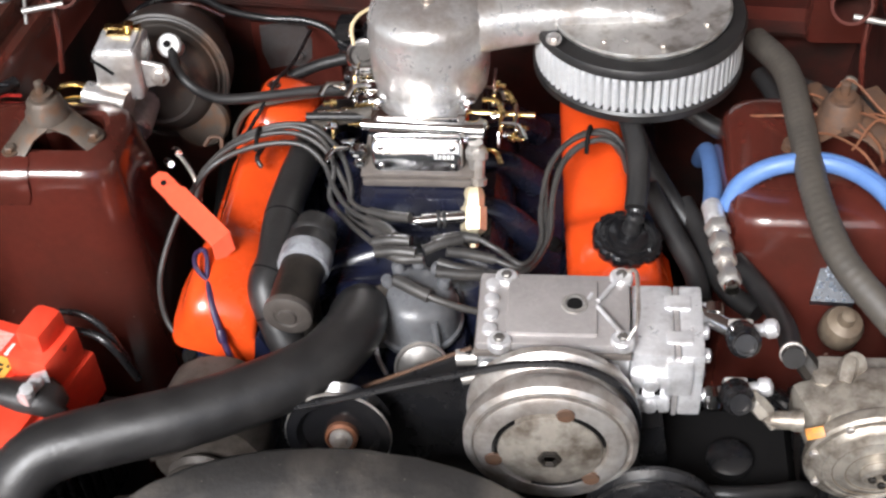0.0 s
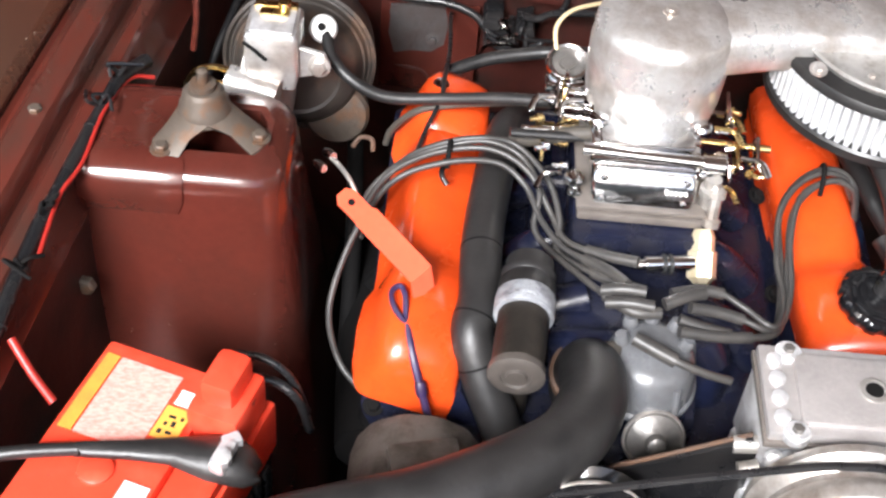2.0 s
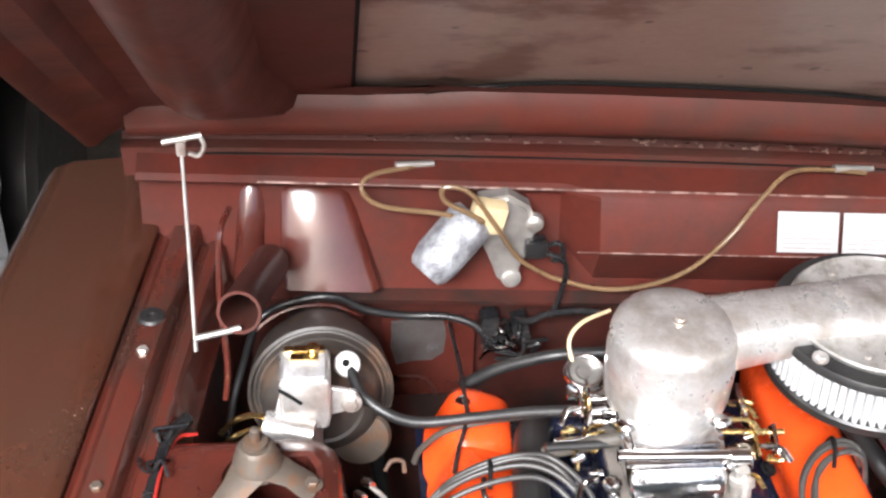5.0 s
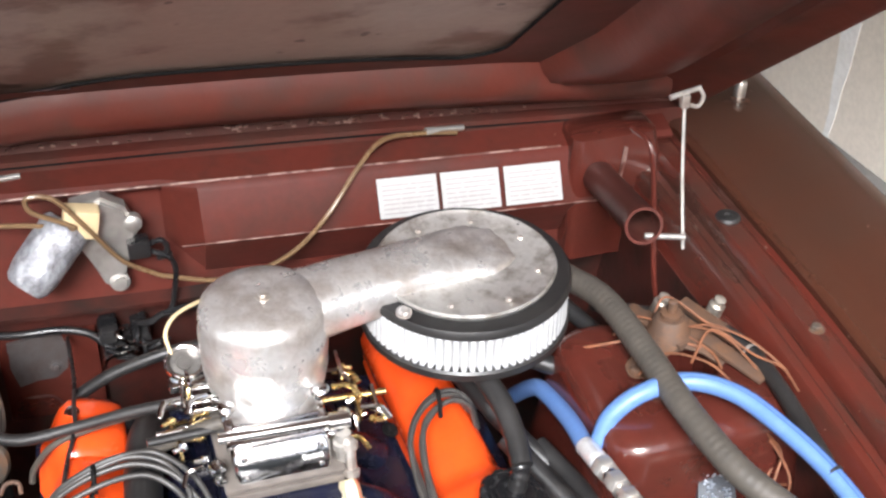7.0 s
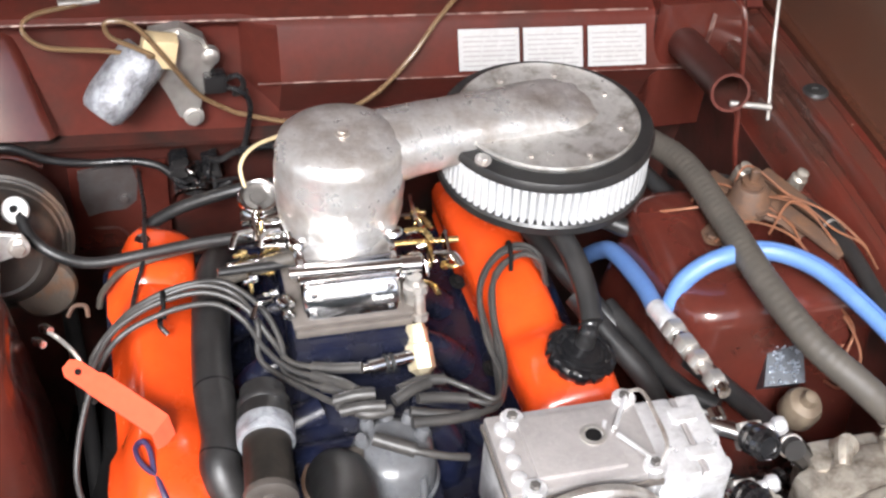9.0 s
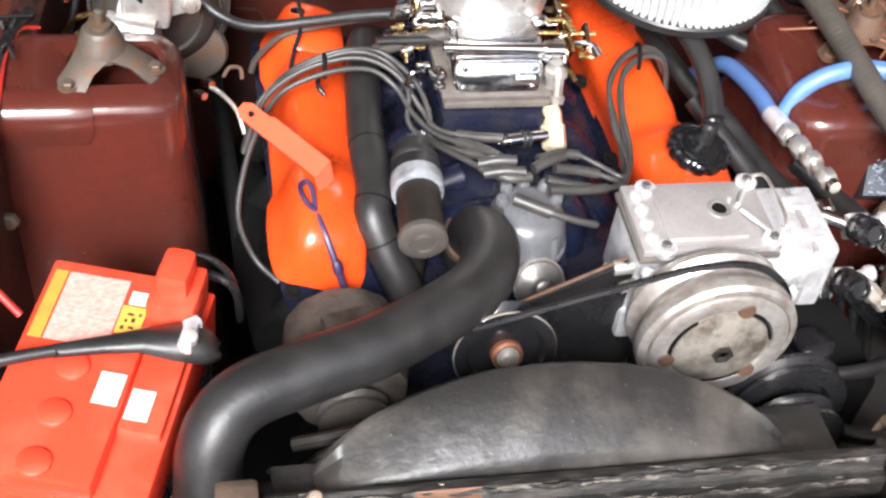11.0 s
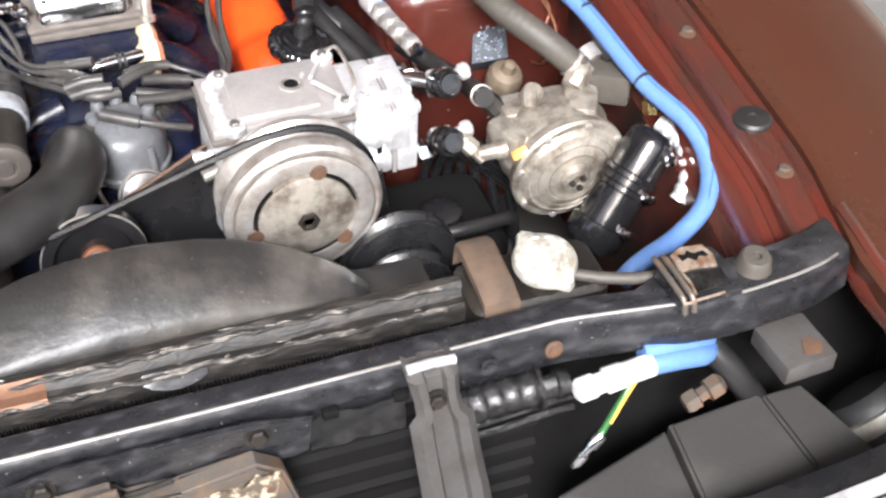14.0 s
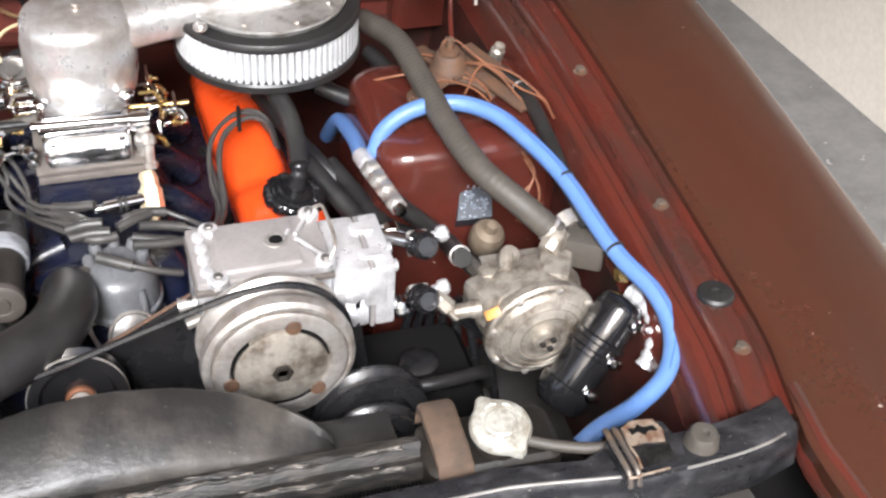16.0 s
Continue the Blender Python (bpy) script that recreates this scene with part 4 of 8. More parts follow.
# snorkel: a flattened duct that leaves the dome and spreads over the lid
loops = []
for t, hw, zt, zb in ((0.0, 0.056, 0.966, 0.915), (0.15, 0.050, 0.969, 0.915), (0.26, 0.047, 0.971, 0.916), (0.4, 0.0455, 0.970, 0.918), (0.55, 0.0455, 0.968, 0.920), (0.68, 0.0475, 0.966, 0.923), (0.78, 0.050, 0.961, 0.93), (0.87, 0.053, 0.956, 0.934), (0.95, 0.046, 0.951, 0.936), (1.0, 0.034, 0.947, 0.938)):
    p = Vector((0.0, 1.268, 0)).lerp(Vector((0.305, 1.318, 0)), t)
    side = Vector((-0.16, 0.985, 0)).normalized()
    prof = [(-1, 0.12), (-0.98, 0.55), (-0.86, 0.82), (-0.6, 0.95), (-0.2, 1.0), (0.2, 1.0), (0.6, 0.95), (0.86, 0.82), (0.98, 0.55), (1, 0.12), (0.9, 0.0), (-0.9, 0.0)]
    loops.append([p + side * hw * u + Vector((0, 0, zb + (zt - zb) * v)) for u, v in prof])
fine = []
for a, b in zip(loops, loops[1:]):
    fine += [[p.lerp(q, k / 4) for p, q in zip(a, b)] for k in range(4)]
fine.append(loops[-1])
rnd = random.Random(19)
for i, loop in enumerate(fine):
    amount = 0.0016 * min(1.0, max(0.25, (i - 12) / 14))
    for k, p in enumerate(loop):
        p.z += amount * (math.sin(0.9 * i + 1.7 * k) + rnd.uniform(-0.8, 0.8)) if 0 < k < 9 else 0.0
rings(bm, fine)
part("cast_cover", bm, SILVER, cleaner, "scuffed cast alloy dome and duct", smooth=60)
bm = bmesh.new()
F = (0.247, 1.290)
lathe(bm, (*F, 0.938), (0, 0, 1), [(0.102, -0.004), (0.110, 0.004), (0.112, 0.009), (0.109, 0.011), (0.104, 0.007), (0.05, 0.005), (0.001, 0.005)], 56)
part("lid", bm, LID, cleaner, "round alloy lid with a rolled rim")
bm = bmesh.new()
lathe(bm, (*F, 0.926), (0, 0, 1), [(0.100, 0.012), (0.128, 0.013), (0.131, 0.008), (0.131, 0.002), (0.127, 0.0), (0.10, 0.0)], 64)
part("top_seal", bm, RUBBER, cleaner, "black rubber end ring")
bm = bmesh.new()
lathe(bm, (*F, 0.872), (0, 0, 1), [(0.128, 0.0), (0.1285, 0.008), (0.1285, 0.046), (0.127, 0.054)], 624, lambda t, i: 1.0 - (0.085 if 0 < i < 3 else 0.012) * max(0.0, math.cos(t * 78)) ** 0.8)
part("paper_element", bm, PAPER, cleaner, "white pleated paper element", smooth=80)
bm = bmesh.new()
lathe(bm, (*F, 0.862), (0, 0, 1), [(0.05, 0.0), (0.125, 0.0), (0.131, 0.004), (0.1315, 0.014), (0.129, 0.017), (0.124, 0.017)], 64)
part("bottom_seal", bm, RUBBER, cleaner, "black rubber bottom ring")
bm = bmesh.new()
lathe(bm, (-0.010, 1.256, 0.973), (0, 0, 1), [(0.009, 0), (0.009, 0.002), (0.006, 0.003), (0.006, 0.007), (0.002, 0.007)], 12)
part("centre_screw", bm, STEEL, cleaner)
bolt(cleaner, (0.144, 1.208, 0.952), (0, -0.3, 1), 0.0065, SILVER, "lug_bolt")
for k in range(7):
    a = radians(-120 + 47 * k)
    bolt(cleaner, (F[0] + 0.088 * math.cos(a), F[1] + 0.088 * math.sin(a), 0.943), r=0.004, mat=STEEL, name="lid_rivet", washer=False)

# ---------------------------------------------------------------- carburettor
carb = thing("carburettor", (-0.02, 1.2, 0.775), "bright plated four-barrel carburettor with gilt linkages", "carburettor")
bm = bmesh.new()
box(bm, (-0.088, 1.105, 0.776), (0.048, 1.33, 0.790), 0.004)
box(bm, (-0.090, 1.108, 0.791), (0.050, 1.325, 0.799), 0.003)
part("base_plate", bm, GASKET, carb, "grimy grey spacer plate")
bm = bmesh.new()
box(bm, (-0.078, 1.165, 0.80), (0.040, 1.315, 0.865), 0.008)
for x in (-0.045, 0.012):
    rod(bm, (x, 1.22, 0.79), (x, 1.22, 0.862), 0.028)
lathe(bm, (-0.012, 1.262, 0.858), (0, 0, 1), [(0.066, 0), (0.066, 0.010), (0.062, 0.013)], 40)
part("main_body", bm, POLISHED, carb)
bm = bmesh.new()
rings(bm, [rounded(-0.020, 1.145, 0.054, 0.031, 0.006, 0.800), rounded(-0.020, 1.146, 0.056, 0.031, 0.006, 0.806), rounded(-0.020, 1.151, 0.056, 0.028, 0.006, 0.838), rounded(-0.020, 1.154, 0.053, 0.024, 0.006, 0.845)])
part("float_bowl", bm, POLISHED, carb, "polished float bowl")
bm = bmesh.new()
box(bm, (-0.080, 1.136, 0.846), (0.038, 1.190, 0.860), 0.005, Matrix.Rotation(radians(8), 4, "X"))
part("metering_block", bm, POLISHED, carb, "bright metering block")
bm = bmesh.new()
for k in range(5):
    box(bm, (0.002 + 0.005 * k, 1.116, 0.822), (0.0055 + 0.005 * k, 1.122, 0.826 if k else 0.828))
part("raised_mark", bm, WHITE, carb, "small pale raised mark")
bm = bmesh.new()
rod(bm, (-0.088, 1.150, 0.857), (0.060, 1.142, 0.857), 0.0085)
rod(bm, (0.038, 1.142, 0.857), (0.062, 1.141, 0.857), 0.012)
part("fuel_rail", bm, CHROME, carb)
for x, z in ((-0.064, 0.808), (0.024, 0.808), (-0.064, 0.838), (0.024, 0.838)):
    bolt(carb, (x, 1.1145 + (z - 0.8) * 0.2, z), (0, -1, 0.2), 0.003, CHROME, "bowl_screw")
# linkages on both sides
rnd = random.Random(5)
for sgn, x0 in ((-1, -0.098), (1, 0.066)):
    for k in range(17):
        bm = bmesh.new()
        x = x0 + sgn * rnd.uniform(0, 0.035)
        y, z = 1.15 + rnd.uniform(0, 0.11), 0.79 + rnd.uniform(0.0, 0.08)
        if k % 3 == 0:
            lathe(bm, (x, y, z), (sgn, rnd.uniform(-0.9, 0.1), 0.3), [(0.006, 0), (0.006, 0.005), (0.0035, 0.006), (0.0035, 0.015), (0.001, 0.016)], 10)
        elif k % 3 == 1:
            tube(bm, [(x - sgn * 0.01, y, z), (x + sgn * 0.008, y - 0.012, z + 0.008), (x + sgn * 0.016, y - 0.03, z + 0.002)], 0.0035, 8, 5)
        else:
            box(bm, (x - 0.002, y - 0.02, z - 0.012), (x + 0.002, y + 0.02, z + 0.012), 0.0015, Matrix.Rotation(rnd.uniform(-0.6, 0.6), 4, "X"))
        part("linkage", bm, BRASS if k % 2 else CHROME, carb, "gilt linkage" if k % 2 else "")
    bm = bmesh.new()
    rod(bm, (x0 - sgn * 0.03, 1.205, 0.832), (x0 + sgn * 0.055, 1.200, 0.832), 0.0045)
    part("throttle_shaft", bm, BRASS if sgn > 0 else CHROME, carb)
# choke unit behind, and its wire
bm = bmesh.new()
lathe(bm, (-0.103, 1.298, 0.862), (0.1, -0.55, 0.8), [(0.024, -0.016), (0.025, 0.0), (0.023, 0.003), (0.020, 0.002), (0.019, -0.010)], 30, ends=False)
part("choke", bm, CHROME, carb, "round open choke housing")
bm = bmesh.new()
lathe(bm, (-0.103, 1.298, 0.862), (0.1, -0.55, 0.8), [(0.019, -0.012), (0.019, -0.009), (0.010, -0.008), (0.009, -0.003), (0.001, -0.003)], 20)
part("choke_plate", bm, DARKCAST, carb)
for lo, hi in (((-0.128, 1.268, 0.832), (-0.076, 1.290, 0.846)), ((-0.120, 1.258, 0.814), (-0.078, 1.272, 0.824)), ((-0.105, 1.245, 0.800), (-0.078, 1.262, 0.810))):
    bm = bmesh.new()
    box(bm, lo, hi, 0.003)
    part("choke_bracket", bm, CHROME, carb)
# throttle ball and screws beside the float bowl
for p, r in (((-0.094, 1.135, 0.818), 0.011), ((-0.092, 1.128, 0.802), 0.008), ((0.046, 1.140, 0.842), 0.010), ((0.058, 1.150, 0.858), 0.009)):
    bm = bmesh.new()
    lathe(bm, p, (0.2, -1, 0.3), [(r * 0.6, -r), (r, -r * 0.4), (r, r * 0.4), (r * 0.6, r), (0.001, r * 1.05)], 14)
    part("screw_boss", bm, CHROME, carb)
bm = bmesh.new()
box(bm, (-0.070, 1.152, 0.862), (0.030, 1.185, 0.870), 0.002)
part("air_horn_flange", bm, CHROME, carb, "bright clamped flange")
for x in (-0.072, 0.040):
    bm = bmesh.new()
    lathe(bm, (x, 1.190, 0.868), (0, -0.3, 1), [(0.009, 0), (0.010, 0.006), (0.006, 0.010), (0.001, 0.011)], 12)
    part("clamp_nut", bm, CHROME, carb)
bm = bmesh.new()
rod(bm, (-0.165, 1.185, 0.838), (-0.075, 1.19, 0.835), 0.006)
part("kickdown_rod", bm, RUBBER, carb, "dark sleeved rod")
bm = bmesh.new()
lathe(bm, (0.052, 1.128, 0.796), (0, 0, 1), [(0.010, 0), (0.010, 0.020), (0.013, 0.022), (0.013, 0.034), (0.009, 0.036), (0.009, 0.050)], 14)
part("inlet_fitting", bm, ALLOY_DULL, carb)

carb.location = (-0.02, 1.207, 0.793)
carb.scale = (1.0, 0.94, 0.80)

# brass fuel valve in front of the carburettor
fv = thing("fuel_solenoid", (0.047, 1.09, 0.775), "brass fuel fitting with a bright solenoid beside the carburettor", "fuel valve")
bm = bmesh.new()
lathe(bm, (0.050, 1.108, 0.788), (0.01, -0.40, -0.35), [(0.010, -0.012), (0.013, -0.004), (0.013, 0.010), (0.016, 0.012), (0.016, 0.040), (0.010, 0.045), (0.007, 0.050), (0.006, 0.062)], 6)
part("body", bm, PALE_BRASS, fv)
bm = bmesh.new()
rod(bm, (-0.012, 1.078, 0.775), (0.040, 1.086, 0.775), 0.009)
lathe(bm, (-0.012, 1.078, 0.775), (-1, -0.1, 0), [(0.006, 0), (0.006, 0.01), (0.004, 0.014)], 10)
part("solenoid", bm, CHROME, fv)
bm = bmesh.new()
lathe(bm, (0.056, 1.118, 0.800), (0.02, 0.25, 0.6), [(0.009, 0), (0.010, 0.008), (0.0065, 0.010), (0.0065, 0.032), (0.010, 0.034), (0.010, 0.042), (0.005, 0.046)], 8)
part("inlet_tube", bm, STEEL, fv, "pale fuel inlet tube")
for k in range(2):
    bm = bmesh.new()
    lathe(bm, (0.006 + 0.007 * k, 1.081, 0.775), (1, 0.13, 0), [(0.009, 0), (0.0115, 0.001), (0.0115, 0.004), (0.009, 0.005)], 16)
    part("band", bm, BLACK, fv)

# ---------------------------------------------------------------- distributor
dist = thing("distributor", (-0.008, 0.965, 0.66), "grey distributor with its cap crowded by ignition leads", "distributor")
bm = bmesh.new()
lathe(bm, (-0.008, 0.968, 0.66), (0, 0, 1), [(0.030, 0.0), (0.036, 0.03), (0.046, 0.045), (0.049, 0.06), (0.049, 0.085), (0.046, 0.088)], 40)
box(bm, (-0.066, 0.93, 0.705), (-0.035, 0.965, 0.735), 0.005)
part("housing", bm, ALLOY_DULL, dist, "grey alloy housing")
bm = bmesh.new()
lathe(bm, (-0.008, 0.968, 0.712), (0, -0.08, 1), [(0.051, 0.0), (0.0535, 0.003), (0.0535, 0.009), (0.0505, 0.012), (0.049, 0.030), (0.046, 0.046), (0.039, 0.057), (0.028, 0.063), (0.001, 0.065)], 48)
dcap = part("cap", bm, CAP_GREY, dist, "smooth grey plastic cap")
for a0 in (-150, -60, 25):
    bm = bmesh.new()
    a = radians(a0)
    tube(bm, [(-0.008 + r * math.cos(a), 0.968 + r * math.sin(a), z) for r, z in ((0.0545, 0.712), (0.0525, 0.735), (0.048, 0.757))], 0.0045, 8, 5)
    part("rib", bm, CAP_GREY, dcap)
for k in range(8):
    a = 2 * math.pi * k / 8
    if math.sin(a) < -0.5:
        continue
    bm = bmesh.new()
    lathe(bm, (-0.008 + 0.030 * math.cos(a), 0.970 + 0.030 * math.sin(a), 0.766), (0.25 * math.cos(a), 0.25 * math.sin(a), 1), [(0.0085, 0), (0.008, 0.014), (0.006, 0.019)], 12)
    part("tower", bm, CAP_GREY, dcap)
bm = bmesh.new()
lathe(bm, (-0.052, 0.962, 0.758), (0.35, -0.35, 0.75), [(0.014, -0.02), (0.015, 0.0), (0.013, 0.012), (0.008, 0.017), (0.001, 0.018)], 20)
part("coil_boot", bm, HOSE_GREY, dist, "dark rubber coil boot")
bm = bmesh.new()
lathe(bm, (0.001, 0.903, 0.704), (0.05, -0.80, 0.40), [(0.012, -0.03), (0.027, -0.012), (0.031, -0.004), (0.032, 0.0), (0.0295, 0.003), (0.0275, 0.001), (0.018, 0.004), (0.011, 0.010), (0.010, 0.020), (0.006, 0.022), (0.001, 0.022)], 36)
can = part("vacuum_can", bm, DARKCAST, dist, "dished dark vacuum can")
bm = bmesh.new()
lathe(bm, (0.001, 0.903, 0.704), (0.05, -0.80, 0.40), [(0.0285, 0.0005), (0.031, 0.003), (0.0325, 0.001), (0.0325, -0.002)], 36, ends=False)
part("rolled_rim", bm, STEEL, can, "bright rolled rim")
bm = bmesh.new()
tube(bm, [(-0.055, 0.925, 0.73), (-0.05, 0.91, 0.71), (-0.042, 0.905, 0.69)], 0.003, 6, 5)
part("clip", bm, STEEL, dist)

# ---------------------------------------------------------------- oil filler pipe
fil = thing("filler_pipe", (-0.137, 0.95, 0.70), "dark filler pipe with a pale clamp and end cap", "filler pipe")
a, b = Vector((-0.138, 1.022, 0.787)), Vector((-0.1475, 0.902, 0.784))
ax = (b - a)
L = ax.length
bm = bmesh.new()
lathe(bm, a, ax, [(0.022, -0.032), (0.025, -0.030), (0.025, -0.014), (0.029, -0.012), (0.029, -0.004), (0.0275, -0.002), (0.030, 0.002), (0.030, 0.020)], 28)
part("elbow", bm, RUBBER, fil)
bm = bmesh.new()
lathe(bm, a, ax, [(0.0305, 0.018), (0.0312, 0.020), (0.0312, 0.041), (0.0305, 0.043)], 32)
part("clamp", bm, CRUMPLED, fil, "pale scuffed clamp band")
bm = bmesh.new()
lathe(bm, a, ax, [(0.0262, 0.040), (0.0262, L - 0.012), (0.0262, L - 0.011)], 32)
part("pipe", bm, GREASE, fil, "grimy brown pipe")
bm = bmesh.new()
lathe(bm, a, ax, [(0.0262, L - 0.012), (0.0285, L - 0.010), (0.0285, L - 0.002), (0.025, L), (0.016, L), (0.015, L - 0.002), (0.011, L - 0.002), (0.010, L + 0.001), (0.001, L + 0.001)], 32)
part("end_cap", bm, CAP_RUBBER, fil, "dusty ringed end cap")
bm = bmesh.new()
rod(bm, (-0.143, 0.96, 0.60), (-0.142, 0.97, 0.765), 0.018)
part("stem", bm, GREASE, fil)

# ---------------------------------------------------------------- air compressor
comp = thing("air_compressor", (0.19, 0.85, 0.60), "bright bare alloy piston compressor with bolted head", "compressor")
bm = bmesh.new()
box(bm, (0.074, 0.822, 0.735), (0.235, 0.912, 0.826), 0.006)
box(bm, (0.070, 0.815, 0.70), (0.24, 0.90, 0.745), 0.008)
rod(bm, (0.152, 0.80, 0.762), (0.152, 0.93, 0.762), 0.062, seg=32)
part("crankcase", bm, ALLOY, comp, "ribbed cast alloy crankcase")
bm = bmesh.new()
box(bm, (0.072, 0.812, 0.828), (0.236, 0.920, 0.836), 0.002)
part("head_gasket_plate", bm, GASKET, comp)
bm = bmesh.new()
box(bm, (0.074, 0.814, 0.836), (0.234, 0.918, 0.848), 0.004)
part("top_cover", bm, TOPGREY, comp, "flat machined top cover")
bm = bmesh.new()
box(bm, (0.105, 0.826, 0.846), (0.200, 0.906, 0.853), 0.003)
part("raised_pad", bm, TOPGREY, comp, "greyer raised pad")
bm = bmesh.new()
lathe(bm, (0.176, 0.868, 0.852), (0, 0, 1), [(0.014, -0.002), (0.014, 0.003), (0.010, 0.004), (0.009, -0.001), (0.001, -0.001)], 20)
part("port_boss", bm, ALLOY_DULL, comp)
bm = bmesh.new()
lathe(bm, (0.176, 0.868, 0.8535), (0, 0, 1), [(0.0085, 0), (0.0085, 0.001), (0.0001, 0.001)], 16)
part("port", bm, DARK, comp)
for x, y in ((0.102, 0.909), (0.225, 0.914), (0.226, 0.822), (0.099, 0.816)):
    bm = bmesh.new()
    lathe(bm, (x, y, 0.842), (0, 0, 1), [(0.0125, 0), (0.0125, 0.009), (0.0105, 0.011)], 18)
    part("bolt_boss", bm, ALLOY, comp)
    bolt(comp, (x, y, 0.851), r=0.0058, mat=DARKCAST, name="head_bolt")
for k in range(4):
    bm = bmesh.new()
    lathe(bm, (0.088, 0.832 + 0.022 * k, 0.846), (0, 0, 1), [(0.008, 0), (0.0078, 0.006), (0.005, 0.008), (0.001, 0.008)], 14)
    part("stud", bm, ALLOY, comp)
for p, q in (((0.200, 0.872, 0.855), (0.226, 0.912, 0.855)), ((0.200, 0.864, 0.855), (0.226, 0.824, 0.855)), ((0.194, 0.885, 0.852), (0.186, 0.868, 0.852))):
    bm = bmesh.new()
    tube(bm, [p, q], 0.0026, 8, 3)
    part("rib", bm, ALLOY, comp)
bm = bmesh.new()
tube(bm, [(0.232, 0.918, 0.855), (0.240, 0.905, 0.866), (0.2415, 0.868, 0.868), (0.240, 0.832, 0.866), (0.231, 0.820, 0.853)], 0.0022, 8, 6)
part("wire_bail", bm, STEEL, comp, "thin bent wire bail")
bm = bmesh.new()
box(bm, (0.236, 0.818, 0.738), (0.281, 0.922, 0.832), 0.006)
part("cylinder_body", bm, ALLOY, comp)
bm = bmesh.new()
box(bm, (0.2812, 0.8185, 0.736), (0.2868, 0.9205, 0.8305), 0.001)
part("gasket", bm, TOPGREY, comp, "grimy gasket line")
for y0, y1, z0, z1 in ((0.811, 0.8195, 0.776, 0.826), (0.835, 0.852, 0.828, 0.8345), (0.885, 0.905, 0.828, 0.8345)):
    bm = bmesh.new()
    box(bm, (0.272, y0, z0), (0.300, y1, z1), 0.003)
    part("head_lug", bm, ALLOY, comp)
bm = bmesh.new()
box(bm, (0.287, 0.818, 0.737), (0.312, 0.922, 0.831), 0.004)
for y in (0.835, 0.868, 0.902):
    for z in (0.752, 0.815):
        lathe(bm, (0.311, y, z), (1, 0, 0), [(0.008, 0), (0.008, 0.006), (0.005, 0.008), (0.001, 0.008)], 12)
part("cylinder_head", bm, ALLOY, comp)
for k, z in enumerate((0.775, 0.81)):
    bm = bmesh.new()
    box(bm, (0.235, 0.810, z - 0.022), (0.278, 0.821, z - 0.004), 0.003)
    lathe(bm, (0.257, 0.812, z - 0.013), (0, -1, 0), [(0.008, 0), (0.008, 0.007), (0.004, 0.008)], 12)
    part("lug", bm, ALLOY, comp)
for x in (0.085, 0.098, 0.215):
    bm = bmesh.new()
    lathe(bm, (x, 0.812, 0.815), (0, -0.9, 0.3), [(0.009, 0), (0.009, 0.008), (0.006, 0.010), (0.001, 0.010)], 12)
    part("stud", bm, ALLOY, comp)
bm = bmesh.new()
rod(bm, (0.074, 0.83, 0.808), (0.052, 0.83, 0.806), 0.009)
rod(bm, (0.076, 0.815, 0.795), (0.058, 0.812, 0.792), 0.007)
part("side_fitting", bm, ALLOY_DULL, comp)
bm = bmesh.new()
box(bm, (0.262, 0.8165, 0.742), (0.268, 0.8192, 0.788), 0.0008)
box(bm, (0.246, 0.8165, 0.742), (0.249, 0.8192, 0.780), 0.0008)
part("cooling_slot", bm, DARK, comp)
# clutch pulley
bm = bmesh.new()
PC = (0.154, 0.800, 0.776)
lathe(bm, PC, (0, -1, 0), [(0.05, 0.0), (0.088, 0.002), (0.090, 0.006), (0.090, 0.012), (0.079, 0.024), (0.079, 0.030), (0.090, 0.042), (0.091, 0.048), (0.090, 0.058), (0.085, 0.062), (0.081, 0.062), (0.080, 0.057), (0.060, 0.056)], 64)
pul = part("pulley", bm, STEEL, comp, "worn steel clutch pulley with rust marks")
bm = bmesh.new()
lathe(bm, PC, (0, -1, 0), [(0.060, 0.050), (0.057, 0.062), (0.055, 0.062), (0.0535, 0.068), (0.045, 0.072), (0.020, 0.074), (0.012, 0.076)], 64)
part("clutch_plate", bm, GRIMY, pul, "grey clutch plate")
bm = bmesh.new()
lathe(bm, PC, (0, -1, 0), [(0.078, 0.050), (0.0785, 0.064), (0.074, 0.067), (0.060, 0.0675), (0.0575, 0.062)], 64, ends=False)
part("outer_ring", bm, STEEL, pul, "bright worn outer ring")
for a0 in (10, 130, 250):
    bm = bmesh.new()
    loops = []
    for k in range(7):
        a = radians(a0 + 11 * k)
        loops.append([(PC[0] + r * math.cos(a), PC[1] - h, PC[2] + r * math.sin(a)) for r, h in ((0.0555, 0.0625), (0.0575, 0.0625), (0.0575, 0.0685), (0.0555, 0.0685))])
    rings(bm, loops)
    part("slot", bm, DARK, pul)
for a0 in (75, 195, 315):
    bm = bmesh.new()
    a = radians(a0)
    lathe(bm, (PC[0] + 0.060 * math.cos(a), PC[1] - 0.0665, PC[2] + 0.060 * math.sin(a)), (0, -1, 0), [(0.010, 0), (0.009, 0.003), (0.001, 0.0035)], 12)
    part("rivet", bm, RUST, pul)
bm = bmesh.new()
lathe(bm, (PC[0], PC[1] - 0.074, PC[2]), (0, -1, 0), [(0.0125, 0), (0.012, 0.006), (0.009, 0.007), (0.007, 0.002), (0.0001, 0.002)], 6)
part("centre_bolt", bm, GREASE, pul)

